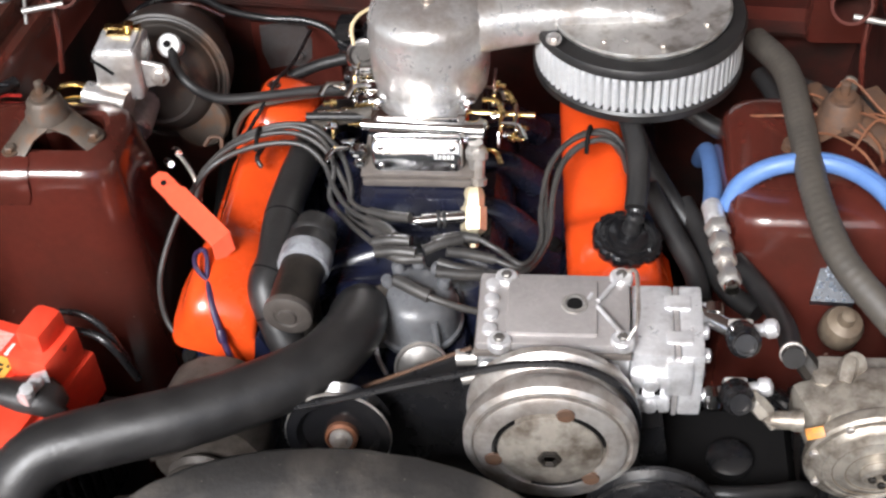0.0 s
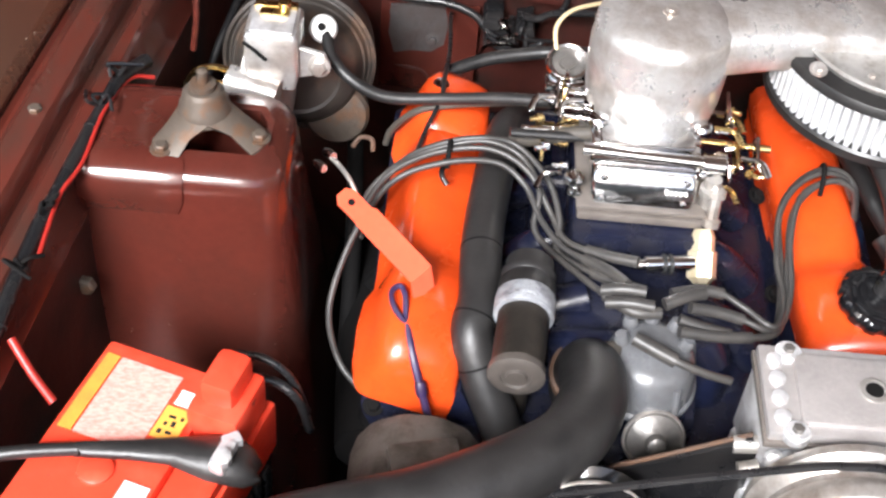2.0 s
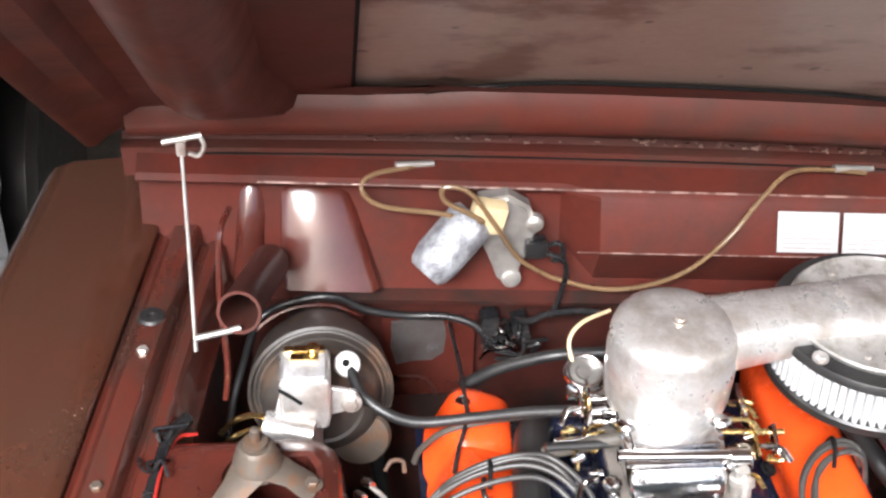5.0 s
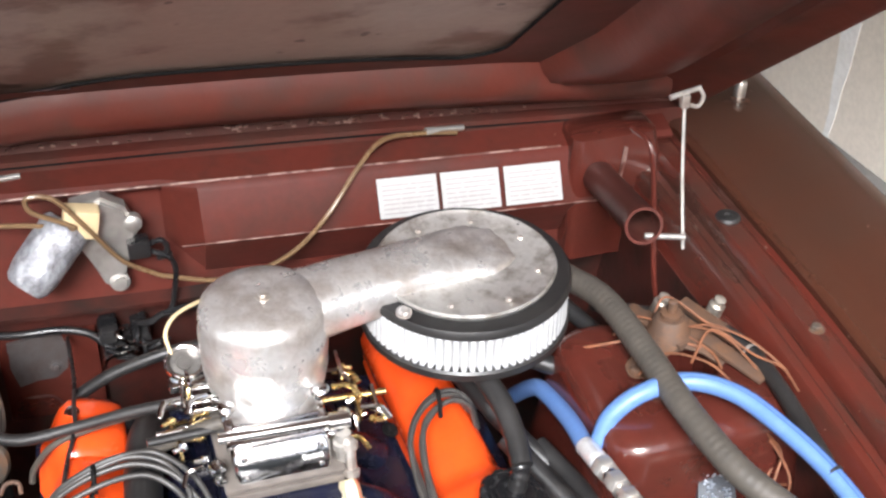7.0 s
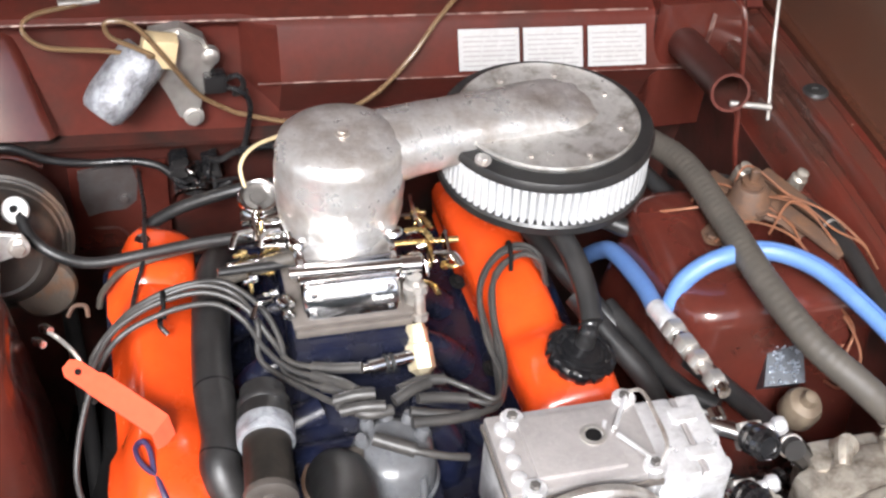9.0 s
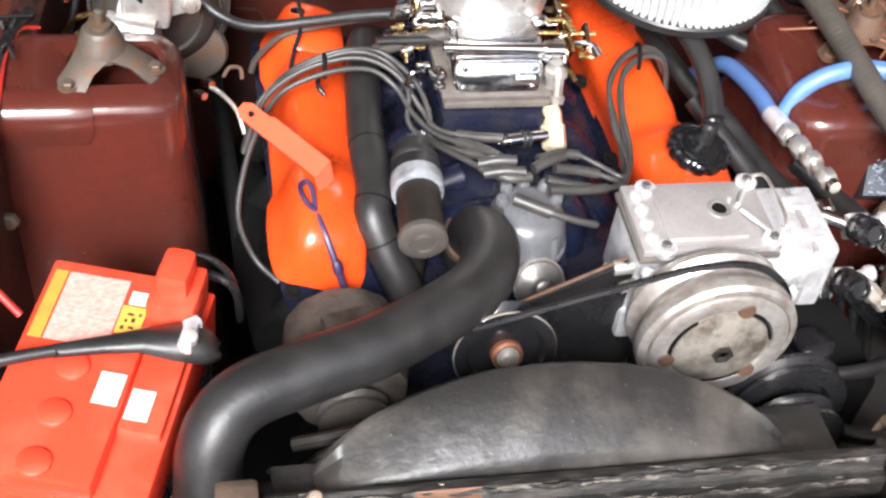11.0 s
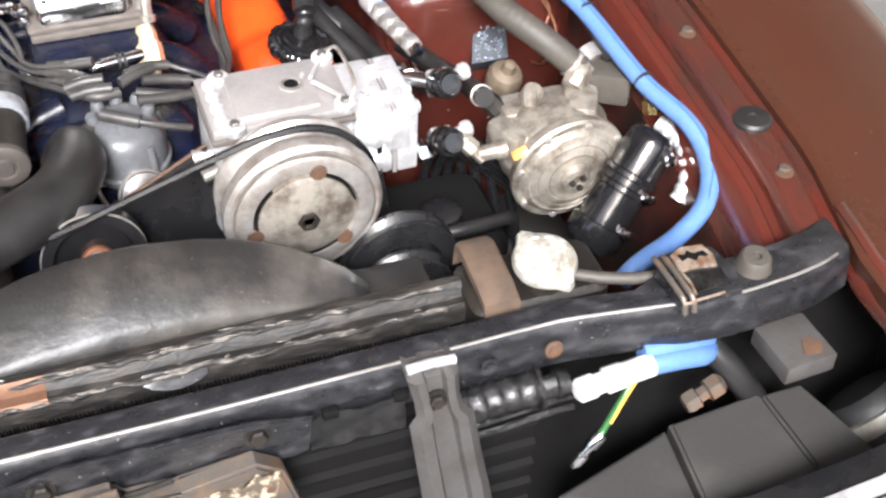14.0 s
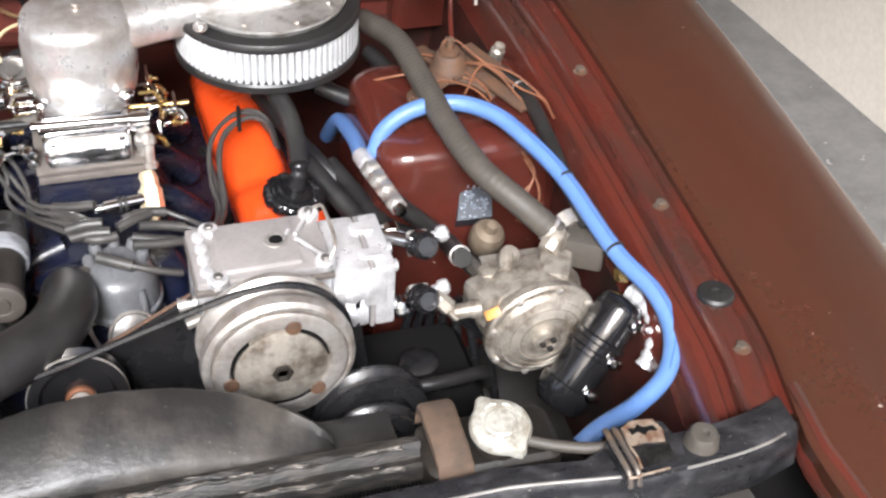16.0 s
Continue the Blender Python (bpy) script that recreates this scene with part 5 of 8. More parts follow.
# service valves and hoses on the head
valve = thing("service_valve", (0.345, 0.85, 0.74), "black capped service valves with chrome fittings on the compressor", "valve")
for y, z, lead_in in ((0.862, 0.822, 0.893), (0.844, 0.750, 0.835)):
    v = Vector((0.350, y, z))
    bm = bmesh.new()
    rod(bm, (0.310, lead_in, z - 0.004), v, 0.0095)
    lathe(bm, (0.316, lead_in, z - 0.004), (1, 0, 0), [(0.012, 0), (0.0145, 0.004), (0.0145, 0.014), (0.012, 0.018)], 6)
    part("union", bm, CHROME, valve)
    bm = bmesh.new()
    box(bm, v - Vector((0.013, 0.014, 0.013)), v + Vector((0.013, 0.014, 0.013)), 0.004, Matrix.Rotation(radians(35), 4, "X"))
    part("body", bm, ALLOY_DULL, valve)
    bm = bmesh.new()
    lathe(bm, v + Vector((0, -0.006, 0.004)), (0.02, -0.83, 0.53), [(0.013, 0), (0.0175, 0.003), (0.0175, 0.013), (0.0145, 0.015), (0.0145, 0.018), (0.0175, 0.020), (0.0175, 0.030), (0.0135, 0.034), (0.0135, 0.040), (0.0115, 0.043), (0.009, 0.043), (0.0085, 0.039), (0.001, 0.039)], 22)
    part("cap", bm, GLOSS, valve, "black ringed cap")
    bm = bmesh.new()
    rod(bm, v, v + Vector((0.030, -0.004, 0.012)), 0.007)
    lathe(bm, v + Vector((0.024, -0.003, 0.010)), (1, -0.1, 0.35), [(0.008, 0), (0.0105, 0.003), (0.0105, 0.010), (0.008, 0.014), (0.001, 0.016)], 16)
    part("stem", bm, ALLOY, valve)
bm = bmesh.new()
lathe(bm, (0.362, 0.823, 0.77), (0.55, -0.35, -0.55), [(0.008, 0), (0.009, 0.010), (0.011, 0.012), (0.011, 0.028), (0.008, 0.030), (0.008, 0.045)], 6)
lathe(bm, (0.385, 0.808, 0.747), (1, -0.05, 0.05), [(0.008, 0), (0.010, 0.006), (0.010, 0.02), (0.012, 0.024), (0.012, 0.034)], 12)
part("elbow_fitting", bm, GRIMY, valve)

# ---------------------------------------------------------------- gas converter and its valve
conv = thing("gas_converter", (0.48, 0.81, 0.60), "round dull alloy gas converter with bolted rim and hose fittings", "gas converter")
cax = Vector((0.04, -0.99, -0.05)).normalized()
c0 = Vector((0.496, 0.790, 0.714))
bm = bmesh.new()
lathe(bm, c0, cax, [(0.052, -0.080), (0.066, -0.068), (0.072, -0.040), (0.068, -0.014), (0.072, -0.009)], 40, lambda t, i: 1 + 0.06 * math.sin(3 * t + 0.6) * (i < 3))
part("body", bm, GRIMY, conv)
for lo, hi, bevel, turn in (((0.43, 0.84, 0.70), (0.53, 0.885, 0.770), 0.012, 0), ((0.415, 0.80, 0.715), (0.455, 0.855, 0.765), 0.010, 20), ((0.505, 0.805, 0.745), (0.548, 0.865, 0.785), 0.010, -25)):
    bm = bmesh.new()
    box(bm, lo, hi, bevel, Matrix.Rotation(radians(turn), 4, "Z"))
    part("boss", bm, GRIMY, conv)
bm = bmesh.new()
rod(bm, (0.47, 0.87, 0.76), (0.474, 0.858, 0.784), 0.013)
part("port", bm, GRIMY, conv)
bm = bmesh.new()
lathe(bm, c0, cax, [(0.07303, -0.009), (0.07521, -0.004), (0.07521, 0.004), (0.07194, 0.007), (0.0654, 0.007), (0.06213, 0.013), (0.05777, 0.015), (0.05614, 0.0135), (0.05232, 0.0155), (0.04796, 0.018), (0.04633, 0.0165), (0.04142, 0.0185), (0.03597, 0.021), (0.0327, 0.0195), (0.02616, 0.020), (0.01962, 0.020), (0.01744, 0.028), (0.0109, 0.030), (0.00981, 0.024), (0.00109, 0.024)], 48)
part("diaphragm_cover", bm, GRIMY, conv, "round domed cover with worn lettering")
for r, h in ((0.0470, 0.0168), (0.0335, 0.0196), (0.0188, 0.0210)):
    bm = bmesh.new()
    lathe(bm, c0, cax, [(r - 0.0007, h), (r - 0.0004, h + 0.0007), (r + 0.0004, h + 0.0007), (r + 0.0007, h)], 48, ends=False)
    part("grimy_groove", bm, TAN_METAL, conv, "groove filled with dirt")
s_, u_, a_ = basis(cax)
for k in range(3):
    t = 2 * math.pi * (k + 0.1) / 3
    bolt(conv, c0 + cax * 0.029 + s_ * 0.0085 * math.cos(t) + u_ * 0.0085 * math.sin(t), cax, 0.0045, GREASE, "centre_screw", False)
for k in range(8):
    t = 2 * math.pi * (k + 0.3) / 8
    bolt(conv, c0 + cax * 0.006 + s_ * 0.069 * math.cos(t) + u_ * 0.069 * math.sin(t), cax, 0.0048, STEEL, "rim_screw", False)
bm = bmesh.new()
box(bm, (-0.010, -0.006, -0.001), (0.010, 0.006, 0.001), 0.0006)
bmesh.ops.transform(bm, matrix=Matrix.Translation((0.428, 0.784, 0.757)) @ Vector((-0.45, -0.62, 0.64)).to_track_quat("Z", "Y").to_matrix().to_4x4() @ Matrix.Rotation(radians(40), 4, "Z"), verts=bm.verts)
part("sticker", bm, STICKER, conv, "small orange yellow sticker")
for p, q, r in (((0.44, 0.86, 0.752), (0.418, 0.885, 0.772), 0.011), ((0.462, 0.84, 0.772), (0.470, 0.865, 0.785), 0.009), ((0.52, 0.85, 0.785), (0.545, 0.87, 0.80), 0.014)):
    bm = bmesh.new()
    d = Vector(q) - Vector(p)
    lathe(bm, p, d, [(r, 0), (r * 1.15, d.length * 0.3), (r * 1.15, d.length * 0.7), (r * 0.9, d.length)], 8)
    part("fitting", bm, GREASE if r == 0.011 else GRIMY, conv)
bm = bmesh.new()
box(bm, (0.548, 0.835, 0.757), (0.60, 0.872, 0.800), 0.006, Matrix.Rotation(radians(-30), 4, "Z"))
part("outlet_elbow", bm, HOSE_GREY, conv, "dark grey outlet elbow")
bm = bmesh.new()
rod(bm, (0.5575, 0.899, 0.798), (0.563, 0.881, 0.791), 0.0185)
part("hose_clamp", bm, STEEL, conv, "bright worm clamp")

lock = thing("gas_filter_lock", (0.56, 0.74, 0.55), "black cylindrical lock-off filter with brass and chrome fittings", "filter")
ta, tb = Vector((0.592, 0.764, 0.752)), Vector((0.500, 0.722, 0.640))
axis_l = (tb - ta)
LL = axis_l.length
bm = bmesh.new()
lathe(bm, ta, axis_l, [(0.016, -0.014), (0.026, -0.010), (0.031, -0.002), (0.032, 0.004), (0.032, 0.044), (0.036, 0.046), (0.036, 0.052), (0.033, 0.054), (0.033, 0.062), (0.036, 0.064), (0.036, 0.070), (0.032, 0.072), (0.032, LL - 0.035), (0.037, LL - 0.033), (0.037, LL - 0.012), (0.028, LL)], 32)
part("canister", bm, GLOSS, lock, "glossy black canister")
for k, (off, w) in enumerate(((0.02, 0.006), (0.075, 0.012), (0.125, 0.008))):
    bm = bmesh.new()
    p = ta + axis_l.normalized() * off + Vector((0.017, -0.028, 0.010))
    lathe(bm, p, (0.35, -0.8, 0.35), [(0.008, -0.006), (0.009, 0.004), (0.006, 0.006), (0.006, 0.016), (0.001, 0.017)], 8)
    part("terminal", bm, CHROME, lock)
bm = bmesh.new()
lathe(bm, (0.605, 0.800, 0.775), (0.1, 0.4, 0.8), [(0.010, -0.01), (0.012, 0.006), (0.009, 0.008), (0.009, 0.018)], 6)
part("brass_union", bm, BRASS, lock)
bm = bmesh.new()
tube(bm, [(0.608, 0.780, 0.762), (0.622, 0.752, 0.757), (0.624, 0.725, 0.745), (0.614, 0.704, 0.728), (0.600, 0.695, 0.71)], 0.0115, 12, 5, ribs=0.0015, rib_step=3)
part("fitting_string", bm, ALLOY, lock, "chain of chrome fittings")

# ---------------------------------------------------------------- battery
bat = thing("battery", (-0.51, 0.76, 0.48), "red topped car battery with a black case and a strapped cable", "battery")
BM_ = Matrix.Translation((-0.512, 0.760, 0)) @ Matrix.Rotation(radians(-17), 4, "Z")
def bat_box(bm, lo, hi, bevel=0.0):
    n = len(bm.verts)
    b2 = bmesh.new()
    box(b2, lo, hi, bevel)
    bmesh.ops.transform(b2, matrix=BM_, verts=b2.verts)
    me = bpy.data.meshes.new("scratch")
    b2.to_mesh(me)
    b2.free()
    bm.from_mesh(me)
    bpy.data.meshes.remove(me)
bm = bmesh.new()
bat_box(bm, (-0.087, -0.13, 0.50), (0.087, 0.155, 0.665), 0.006)
case = part("case", bm, PLASTIC, bat, "ribbed black case")
for k in range(14):
    bm = bmesh.new()
    bat_box(bm, (0.085, -0.12 + 0.019 * k, 0.52), (0.091, -0.108 + 0.019 * k, 0.655), 0.001)
    part("rib", bm, PLASTIC, case)
bm = bmesh.new()
bat_box(bm, (-0.091, -0.135, 0.665), (0.091, 0.16, 0.735), 0.005)
bat_box(bm, (-0.085, -0.128, 0.733), (0.040, 0.152, 0.757), 0.006)
bat_box(bm, (0.040, -0.05, 0.733), (0.086, 0.09, 0.748), 0.005)
part("lid", bm, RED, bat, "moulded red lid")
bm = bmesh.new()
bat_box(bm, (0.032, 0.085, 0.735), (0.086, 0.152, 0.785), 0.008)
bat_box(bm, (0.040, 0.10, 0.775), (0.075, 0.15, 0.812), 0.010)
part("terminal_cover", bm, RED, bat, "red terminal cover")
bm = bmesh.new()
bat_box(bm, (-0.062, 0.040, 0.7575), (0.004, 0.135, 0.7585))
part("worn_label", bm, material("worn_pink_label", (0.72, 0.36, 0.31), 0.5, 0.0, (0.72, 0.21, 0.17), 0.8, 330, 420, 0.1, lo=0.44, hi=0.60, stretch=(0.4, 1, 1)), bat, "worn pink label with faded print")
bm = bmesh.new()
bat_box(bm, (-0.078, 0.040, 0.7575), (-0.064, 0.135, 0.7587))
part("yellow_band", bm, material("amber_print", (0.78, 0.27, 0.045), 0.45, 0.0, (0.78, 0.16, 0.04), 0.7, 40, 130), bat, "faded amber printed band")
bm = bmesh.new()
bat_box(bm, (0.006, 0.062, 0.7585), (0.032, 0.10, 0.7595))
lbl = part("warning_label", bm, YELLOW, bat, "small yellow warning label")
bm = bmesh.new()
for u, v, w, h in ((0.0105, 0.067, 0.004, 0.005), (0.0185, 0.069, 0.006, 0.003), (0.0125, 0.0775, 0.003, 0.004), (0.0195, 0.078, 0.004, 0.006), (0.0135, 0.087, 0.007, 0.003), (0.0255, 0.087, 0.003, 0.004)):
    bat_box(bm, (u, v, 0.7595), (u + w, v + h, 0.7602))
part("mark", bm, BLACK, lbl)
for lo, hi in (((0.010, 0.104, 0.7575), (0.028, 0.122, 0.7585)), ((0.010, -0.030, 0.7575), (0.036, 0.010, 0.7585)), ((0.044, -0.036, 0.7480), (0.068, 0.002, 0.7492))):
    bm = bmesh.new()
    bat_box(bm, lo, hi)
    part("white_label", bm, WHITE, bat, "small white label")
for k in range(3):
    bm = bmesh.new()
    p = BM_ @ Vector((-0.02 + 0.0 * k, -0.09 + 0.06 * k - 0.02, 0))
    lathe(bm, (p.x, p.y, 0.756), (0, 0, 1), [(0.017, 0), (0.017, 0.004), (0.014, 0.006), (0.001, 0.006)], 18)
    part("vent_plug", bm, RED, bat)
strap_b = thing("battery_cable", (-0.45, 0.76, 0.76), "black battery cable with a bright clamp laid over the lid", "cable")
bm = bmesh.new()
tube(bm, [(-0.66, 0.768, 0.760), (-0.60, 0.780, 0.768), (-0.53, 0.791, 0.768), (-0.47, 0.794, 0.767)], 0.0068, 12, 8)
part("sleeve", bm, RUBBER, strap_b)
bm = bmesh.new()
loops = []
for x, y, z, w, h in ((-0.545, 0.789, 0.768, 0.008, 0.007), (-0.50, 0.793, 0.768, 0.010, 0.008), (-0.46, 0.796, 0.768, 0.015, 0.009), (-0.425, 0.794, 0.766, 0.025, 0.014), (-0.403, 0.793, 0.762, 0.025, 0.018), (-0.390, 0.791, 0.756, 0.019, 0.016), (-0.382, 0.790, 0.750, 0.009, 0.010)):
    loops.append([(x + 0.004 * math.sin(3 * a), y + w * math.cos(a), z + h * math.sin(a) * (1 + 0.15 * math.cos(2 * a + 40 * x))) for a in (radians(24 * k) for k in range(15))])
rings(bm, loops)
part("boot", bm, RUBBER, strap_b, "black taped boot")
bm = bmesh.new()
box(bm, (-0.420, 0.770, 0.770), (-0.404, 0.803, 0.788), 0.005, Matrix.Rotation(radians(-18), 4, "Z"))
lathe(bm, (-0.411, 0.778, 0.786), (0.1, -0.2, 1), [(0.009, 0), (0.008, 0.009), (0.004, 0.010)], 8)
box(bm, (-0.416, 0.798, 0.770), (-0.398, 0.811, 0.785), 0.003, Matrix.Rotation(radians(30), 4, "Z"))
part("clamp", bm, ALLOY, strap_b, "bright lead clamp")

# ---------------------------------------------------------------- radiator support, radiator, shroud
bar = thing("radiator_support", (0, 0.47, 0.45), "black painted steel cross bar with rust spots above the radiator", "cross bar")
BAR_LINE = [(-0.75, 0.515, 0.725), (-0.60, 0.497, 0.747), (-0.50, 0.482, 0.775), (-0.44, 0.470, 0.800), (-0.40, 0.466, 0.808), (-0.2, 0.465, 0.810), (0.0, 0.465, 0.810), (0.2, 0.468, 0.810), (0.31, 0.470, 0.810), (0.36, 0.466, 0.813), (0.50, 0.447, 0.815), (0.58, 0.452, 0.812), (0.63, 0.462, 0.809), (0.658, 0.472, 0.807), (0.679, 0.481, 0.804)]
bm = bmesh.new()
rows = []
for x, y, z in spline(BAR_LINE, 4):
    deep = 0.030 + (0.022 if x > 0.45 else 0)
    rows.append([(x, y + deep, z - 0.042), (x, y + deep, z - 0.003), (x, y + deep - 0.003, z), (x, y + 0.004, z), (x, y, z - 0.003), (x, y - 0.006, z - 0.018), (x, y - 0.010, z - 0.048), (x, y - 0.008, z - 0.052), (x, y + 0.012, z - 0.054)])
sheet(bm, rows, 0.002)
part("top_bar", bm, BLACK_PAINT, bar)
bm = bmesh.new()
tube(bm, [(x, y + 0.0015, z - 0.0005) for x, y, z in BAR_LINE[2:-1]], 0.0017, 6, 6)
part("bare_edge", bm, ALLOY_DULL, bar, "paint worn off along the edge")
for x, z, m in ((0.330, 0.787, RUST), (0.262, 0.785, BLACK_PAINT), (-0.355, 0.778, RUST), (-0.417, 0.770, RUST), (0.560, 0.782, BLACK_PAINT)):
    bm = bmesh.new()
    lathe(bm, (x, 0.4575, z), (0, -1, 0.22), [(0.0100, 0), (0.0098, 0.002), (0.006, 0.003), (0.0055, 0.0045), (0.001, 0.005)], 14)
    part("bolt", bm, m, bar, "rusted bolt" if m is RUST else "")
for x in (0.10, 0.17, -0.26):
    bm = bmesh.new()
    box(bm, (x - 0.008, 0.449, 0.775), (x + 0.008, 0.4585, 0.785), 0.002)
    part("slot", bm, DARK, bar)
# back wall behind the bar
bm = bmesh.new()
sheet(bm, [[(x, 0.505, 0.765), (x, 0.505, 0.755)] for x in (-0.5, 0.5)], 0.004)
part("flange", bm, BLACK_PAINT, bar)
# bonnet hook bracket and rubber stop
hb = thing("hook_bracket", (0.49, 0.47, 0.815), "rusty black striker bracket with a slotted hole on the bar", "bracket")
bm = bmesh.new()
slab(bm, [(0.455, 0.440), (0.525, 0.442), (0.530, 0.470), (0.523, 0.505), (0.500, 0.512), (0.462, 0.508), (0.452, 0.49)], 2, 0.816, 0.830, 0.003)
part("plate", bm, BLACK_PAINT, hb)
bm = bmesh.new()
slab(bm, [(0.472, 0.476), (0.492, 0.479), (0.512, 0.474), (0.516, 0.490), (0.511, 0.507), (0.486, 0.510), (0.473, 0.502)], 2, 0.830, 0.8335, 0.001)
part("worn_patch", bm, BARE, hb, "bare rusted patch")
bm = bmesh.new()
slab(bm, [(0.480, 0.489), (0.488, 0.492), (0.494, 0.486), (0.500, 0.491), (0.509, 0.489), (0.507, 0.497), (0.496, 0.496), (0.491, 0.502), (0.486, 0.497), (0.479, 0.498)], 2, 0.8335, 0.8345)
part("slot", bm, DARK, hb)
bm = bmesh.new()
slab(bm, [(0.476, 0.446), (0.514, 0.447), (0.515, 0.471), (0.476, 0.473)], 2, 0.830, 0.8325, 0.001)
part("pad", bm, OILY, hb, "black pad")
for x in (0.457, 0.467):
    bm = bmesh.new()
    tube(bm, [(x, 0.506, 0.829), (x - 0.001, 0.49, 0.833), (x, 0.460, 0.833), (x + 0.002, 0.443, 0.829), (x + 0.003, 0.437, 0.815)], 0.0032, 8, 5)
    part("pressed_rib", bm, LATCH, hb)
for pts in ([(0.456, 0.4385, 0.829), (0.468, 0.437, 0.8295), (0.474, 0.4395, 0.829)], [(0.470, 0.4385, 0.8295), (0.49, 0.4392, 0.8297), (0.503, 0.4408, 0.8293)], [(0.472, 0.475, 0.8335), (0.474, 0.46, 0.8335), (0.473, 0.445, 0.832)]):
    bm = bmesh.new()
    tube(bm, pts, 0.0016, 6, 5)
    part("worn_edge", bm, BARE, hb)
bump = thing("rubber_stop", (0.558, 0.478, 0.808), "dusty rubber stop with a screw on the bar", "rubber stop")
bm = bmesh.new()
lathe(bm, (0.558, 0.478, 0.806), (0, -0.1, 1), [(0.021, 0), (0.022, 0.004), (0.018, 0.010), (0.017, 0.022), (0.014, 0.026), (0.006, 0.026), (0.005, 0.022), (0.001, 0.022)], 24)
part("stop", bm, HOSE_GREY, bump)
bm = bmesh.new()
box(bm, (0.533, 0.464, 0.800), (0.588, 0.500, 0.809), 0.003)
part("foot", bm, BLACK_PAINT, bump)

rad = thing("radiator", (-0.04, 0.56, 0.40), "black radiator with flaking top tank and brown rubber pads", "radiator")
bm = bmesh.new()
rows = []
for k in range(13):
    x = -0.352 + 0.052 * k
    w = 0.0022 * math.sin(k * 2.1) + 0.0012 * math.sin(k * 5.3)
    rows.append([(x, 0.545, 0.72), (x, 0.5445, 0.776 + w), (x, 0.548, 0.784), (x, 0.556, 0.784 + w), (x, 0.560, 0.792), (x, 0.565, 0.798 + w), (x, 0.572, 0.799), (x, 0.578, 0.795), (x, 0.580, 0.78), (x, 0.580, 0.72)])
sheet(bm, rows, 0.002)
part("top_tank", bm, TANK, rad, "flaked black and bare metal tank")
for y, z, r in ((0.546, 0.783, 0.0038), (0.562, 0.798, 0.0035)):
    bm = bmesh.new()
    rnd = random.Random(int(y * 1000))
    tube(bm, [(-0.35 + 0.015 * k, y + rnd.uniform(-0.0020, 0.0016), z + rnd.uniform(-0.0018, 0.0012)) for k in range(41)], r * 0.85, 8, 3)
    part("seam", bm, FLAKED, rad, "rolled seam")
bm = bmesh.new()
box(bm, (-0.35, 0.514, 0.35), (0.27, 0.542, 0.755), 0.002)
core = part("core", bm, DARK, rad, "dark radiator core")
bm = bmesh.new()
for k in range(150):
    x = -0.345 + 0.0041 * k
    box(bm, (x, 0.512, 0.70), (x + 0.0012, 0.544, 0.760))
tagged(part("fin_pack", bm, DARK, core), kind="stuff")
bm = bmesh.new()
sheet(bm, [[(x, 0.5425, 0.784), (x, 0.546, 0.788), (x, 0.557, 0.7885), (x, 0.5605, 0.800), (x, 0.563, 0.8025)] for x in (-0.212, -0.18, -0.148)], 0.001)
part("copper_patch", bm, COPPER_PLATE, rad, "rectangular bare copper patch")
bm = bmesh.new()
lathe(bm, (-0.306, 0.567, 0.797), (0, -0.3, 1), [(0.0085, 0), (0.0085, 0.006), (0.006, 0.010), (0.001, 0.011)], 10)
part("stub", bm, BARE, rad, "rusty soldered stub")
bm = bmesh.new()
lathe(bm, (-0.283, 0.553, 0.7835), (0, -0.2, 1), [(0.0075, -0.002), (0.0075, 0.003), (0.0045, 0.0035), (0.0040, 0.001), (0.0001, 0.001)], 14)
part("drain_hole", bm, DARK, rad)
bm = bmesh.new()
sheet(bm, [[(-0.060 + 0.009 * k, 0.541 - 0.009 * math.sin(math.pi * k / 7) ** 0.6, 0.778 - 0.004 * math.sin(math.pi * k / 7)), (-0.060 + 0.009 * k, 0.549, 0.7855)] for k in range(8)], 0.0015)
part("tab", bm, BLACK_PAINT, rad)
rnd = random.Random(31)
bm = bmesh.new()
for k in range(60):
    x = rnd.uniform(-0.345, 0.235)
    y, z = ((0.5450, 0.7866), (0.5612, 0.8012), (0.5530, 0.7842), (0.5700, 0.7988))[(0, 1, 0, 1, 2, 0, 3)[k % 7]]
    y += rnd.gauss(0, 0.0012)
    w = rnd.uniform(0.002, 0.010)
    tube(bm, [(x - w, y + rnd.uniform(-0.0008, 0.0008), z - 0.0006), (x - w * 0.3, y + rnd.uniform(-0.001, 0.001), z), (x + w * 0.4, y + rnd.uniform(-0.001, 0.001), z), (x + w, y + rnd.uniform(-0.0008, 0.0008), z - 0.0006)], rnd.uniform(0.0005, 0.0012), 5, 2)
tagged(part("worn_streak", bm, FLAKE, rad), kind="stuff")
for x, yb, yt in ((-0.378, 0.505, 0.580), (0.296, 0.512, 0.60)):
    bm = bmesh.new()
    loops = [[(x + u, y, z + v) for u, v in ((-0.019, -0.006), (-0.019, 0.004), (-0.015, 0.007), (0.015, 0.007), (0.019, 0.004), (0.019, -0.006))] for y, z in ((yb - 0.004, 0.79), (yb, 0.805), (yb + 0.02, 0.812), (yt - 0.012, 0.818), (yt, 0.812), (yt + 0.004, 0.79))]
    rings(bm, loops)
    part("rubber_pad", bm, PAD, rad, "brown perished rubber pad")
bm = bmesh.new()
rings(bm, [rounded(0.345, 0.553, 0.075, 0.04, 0.015, 0.70), rounded(0.345, 0.553, 0.075, 0.04, 0.015, 0.792), rounded(0.345, 0.553, 0.068, 0.034, 0.012, 0.798)])
part("side_tank", bm, GREASE, rad)
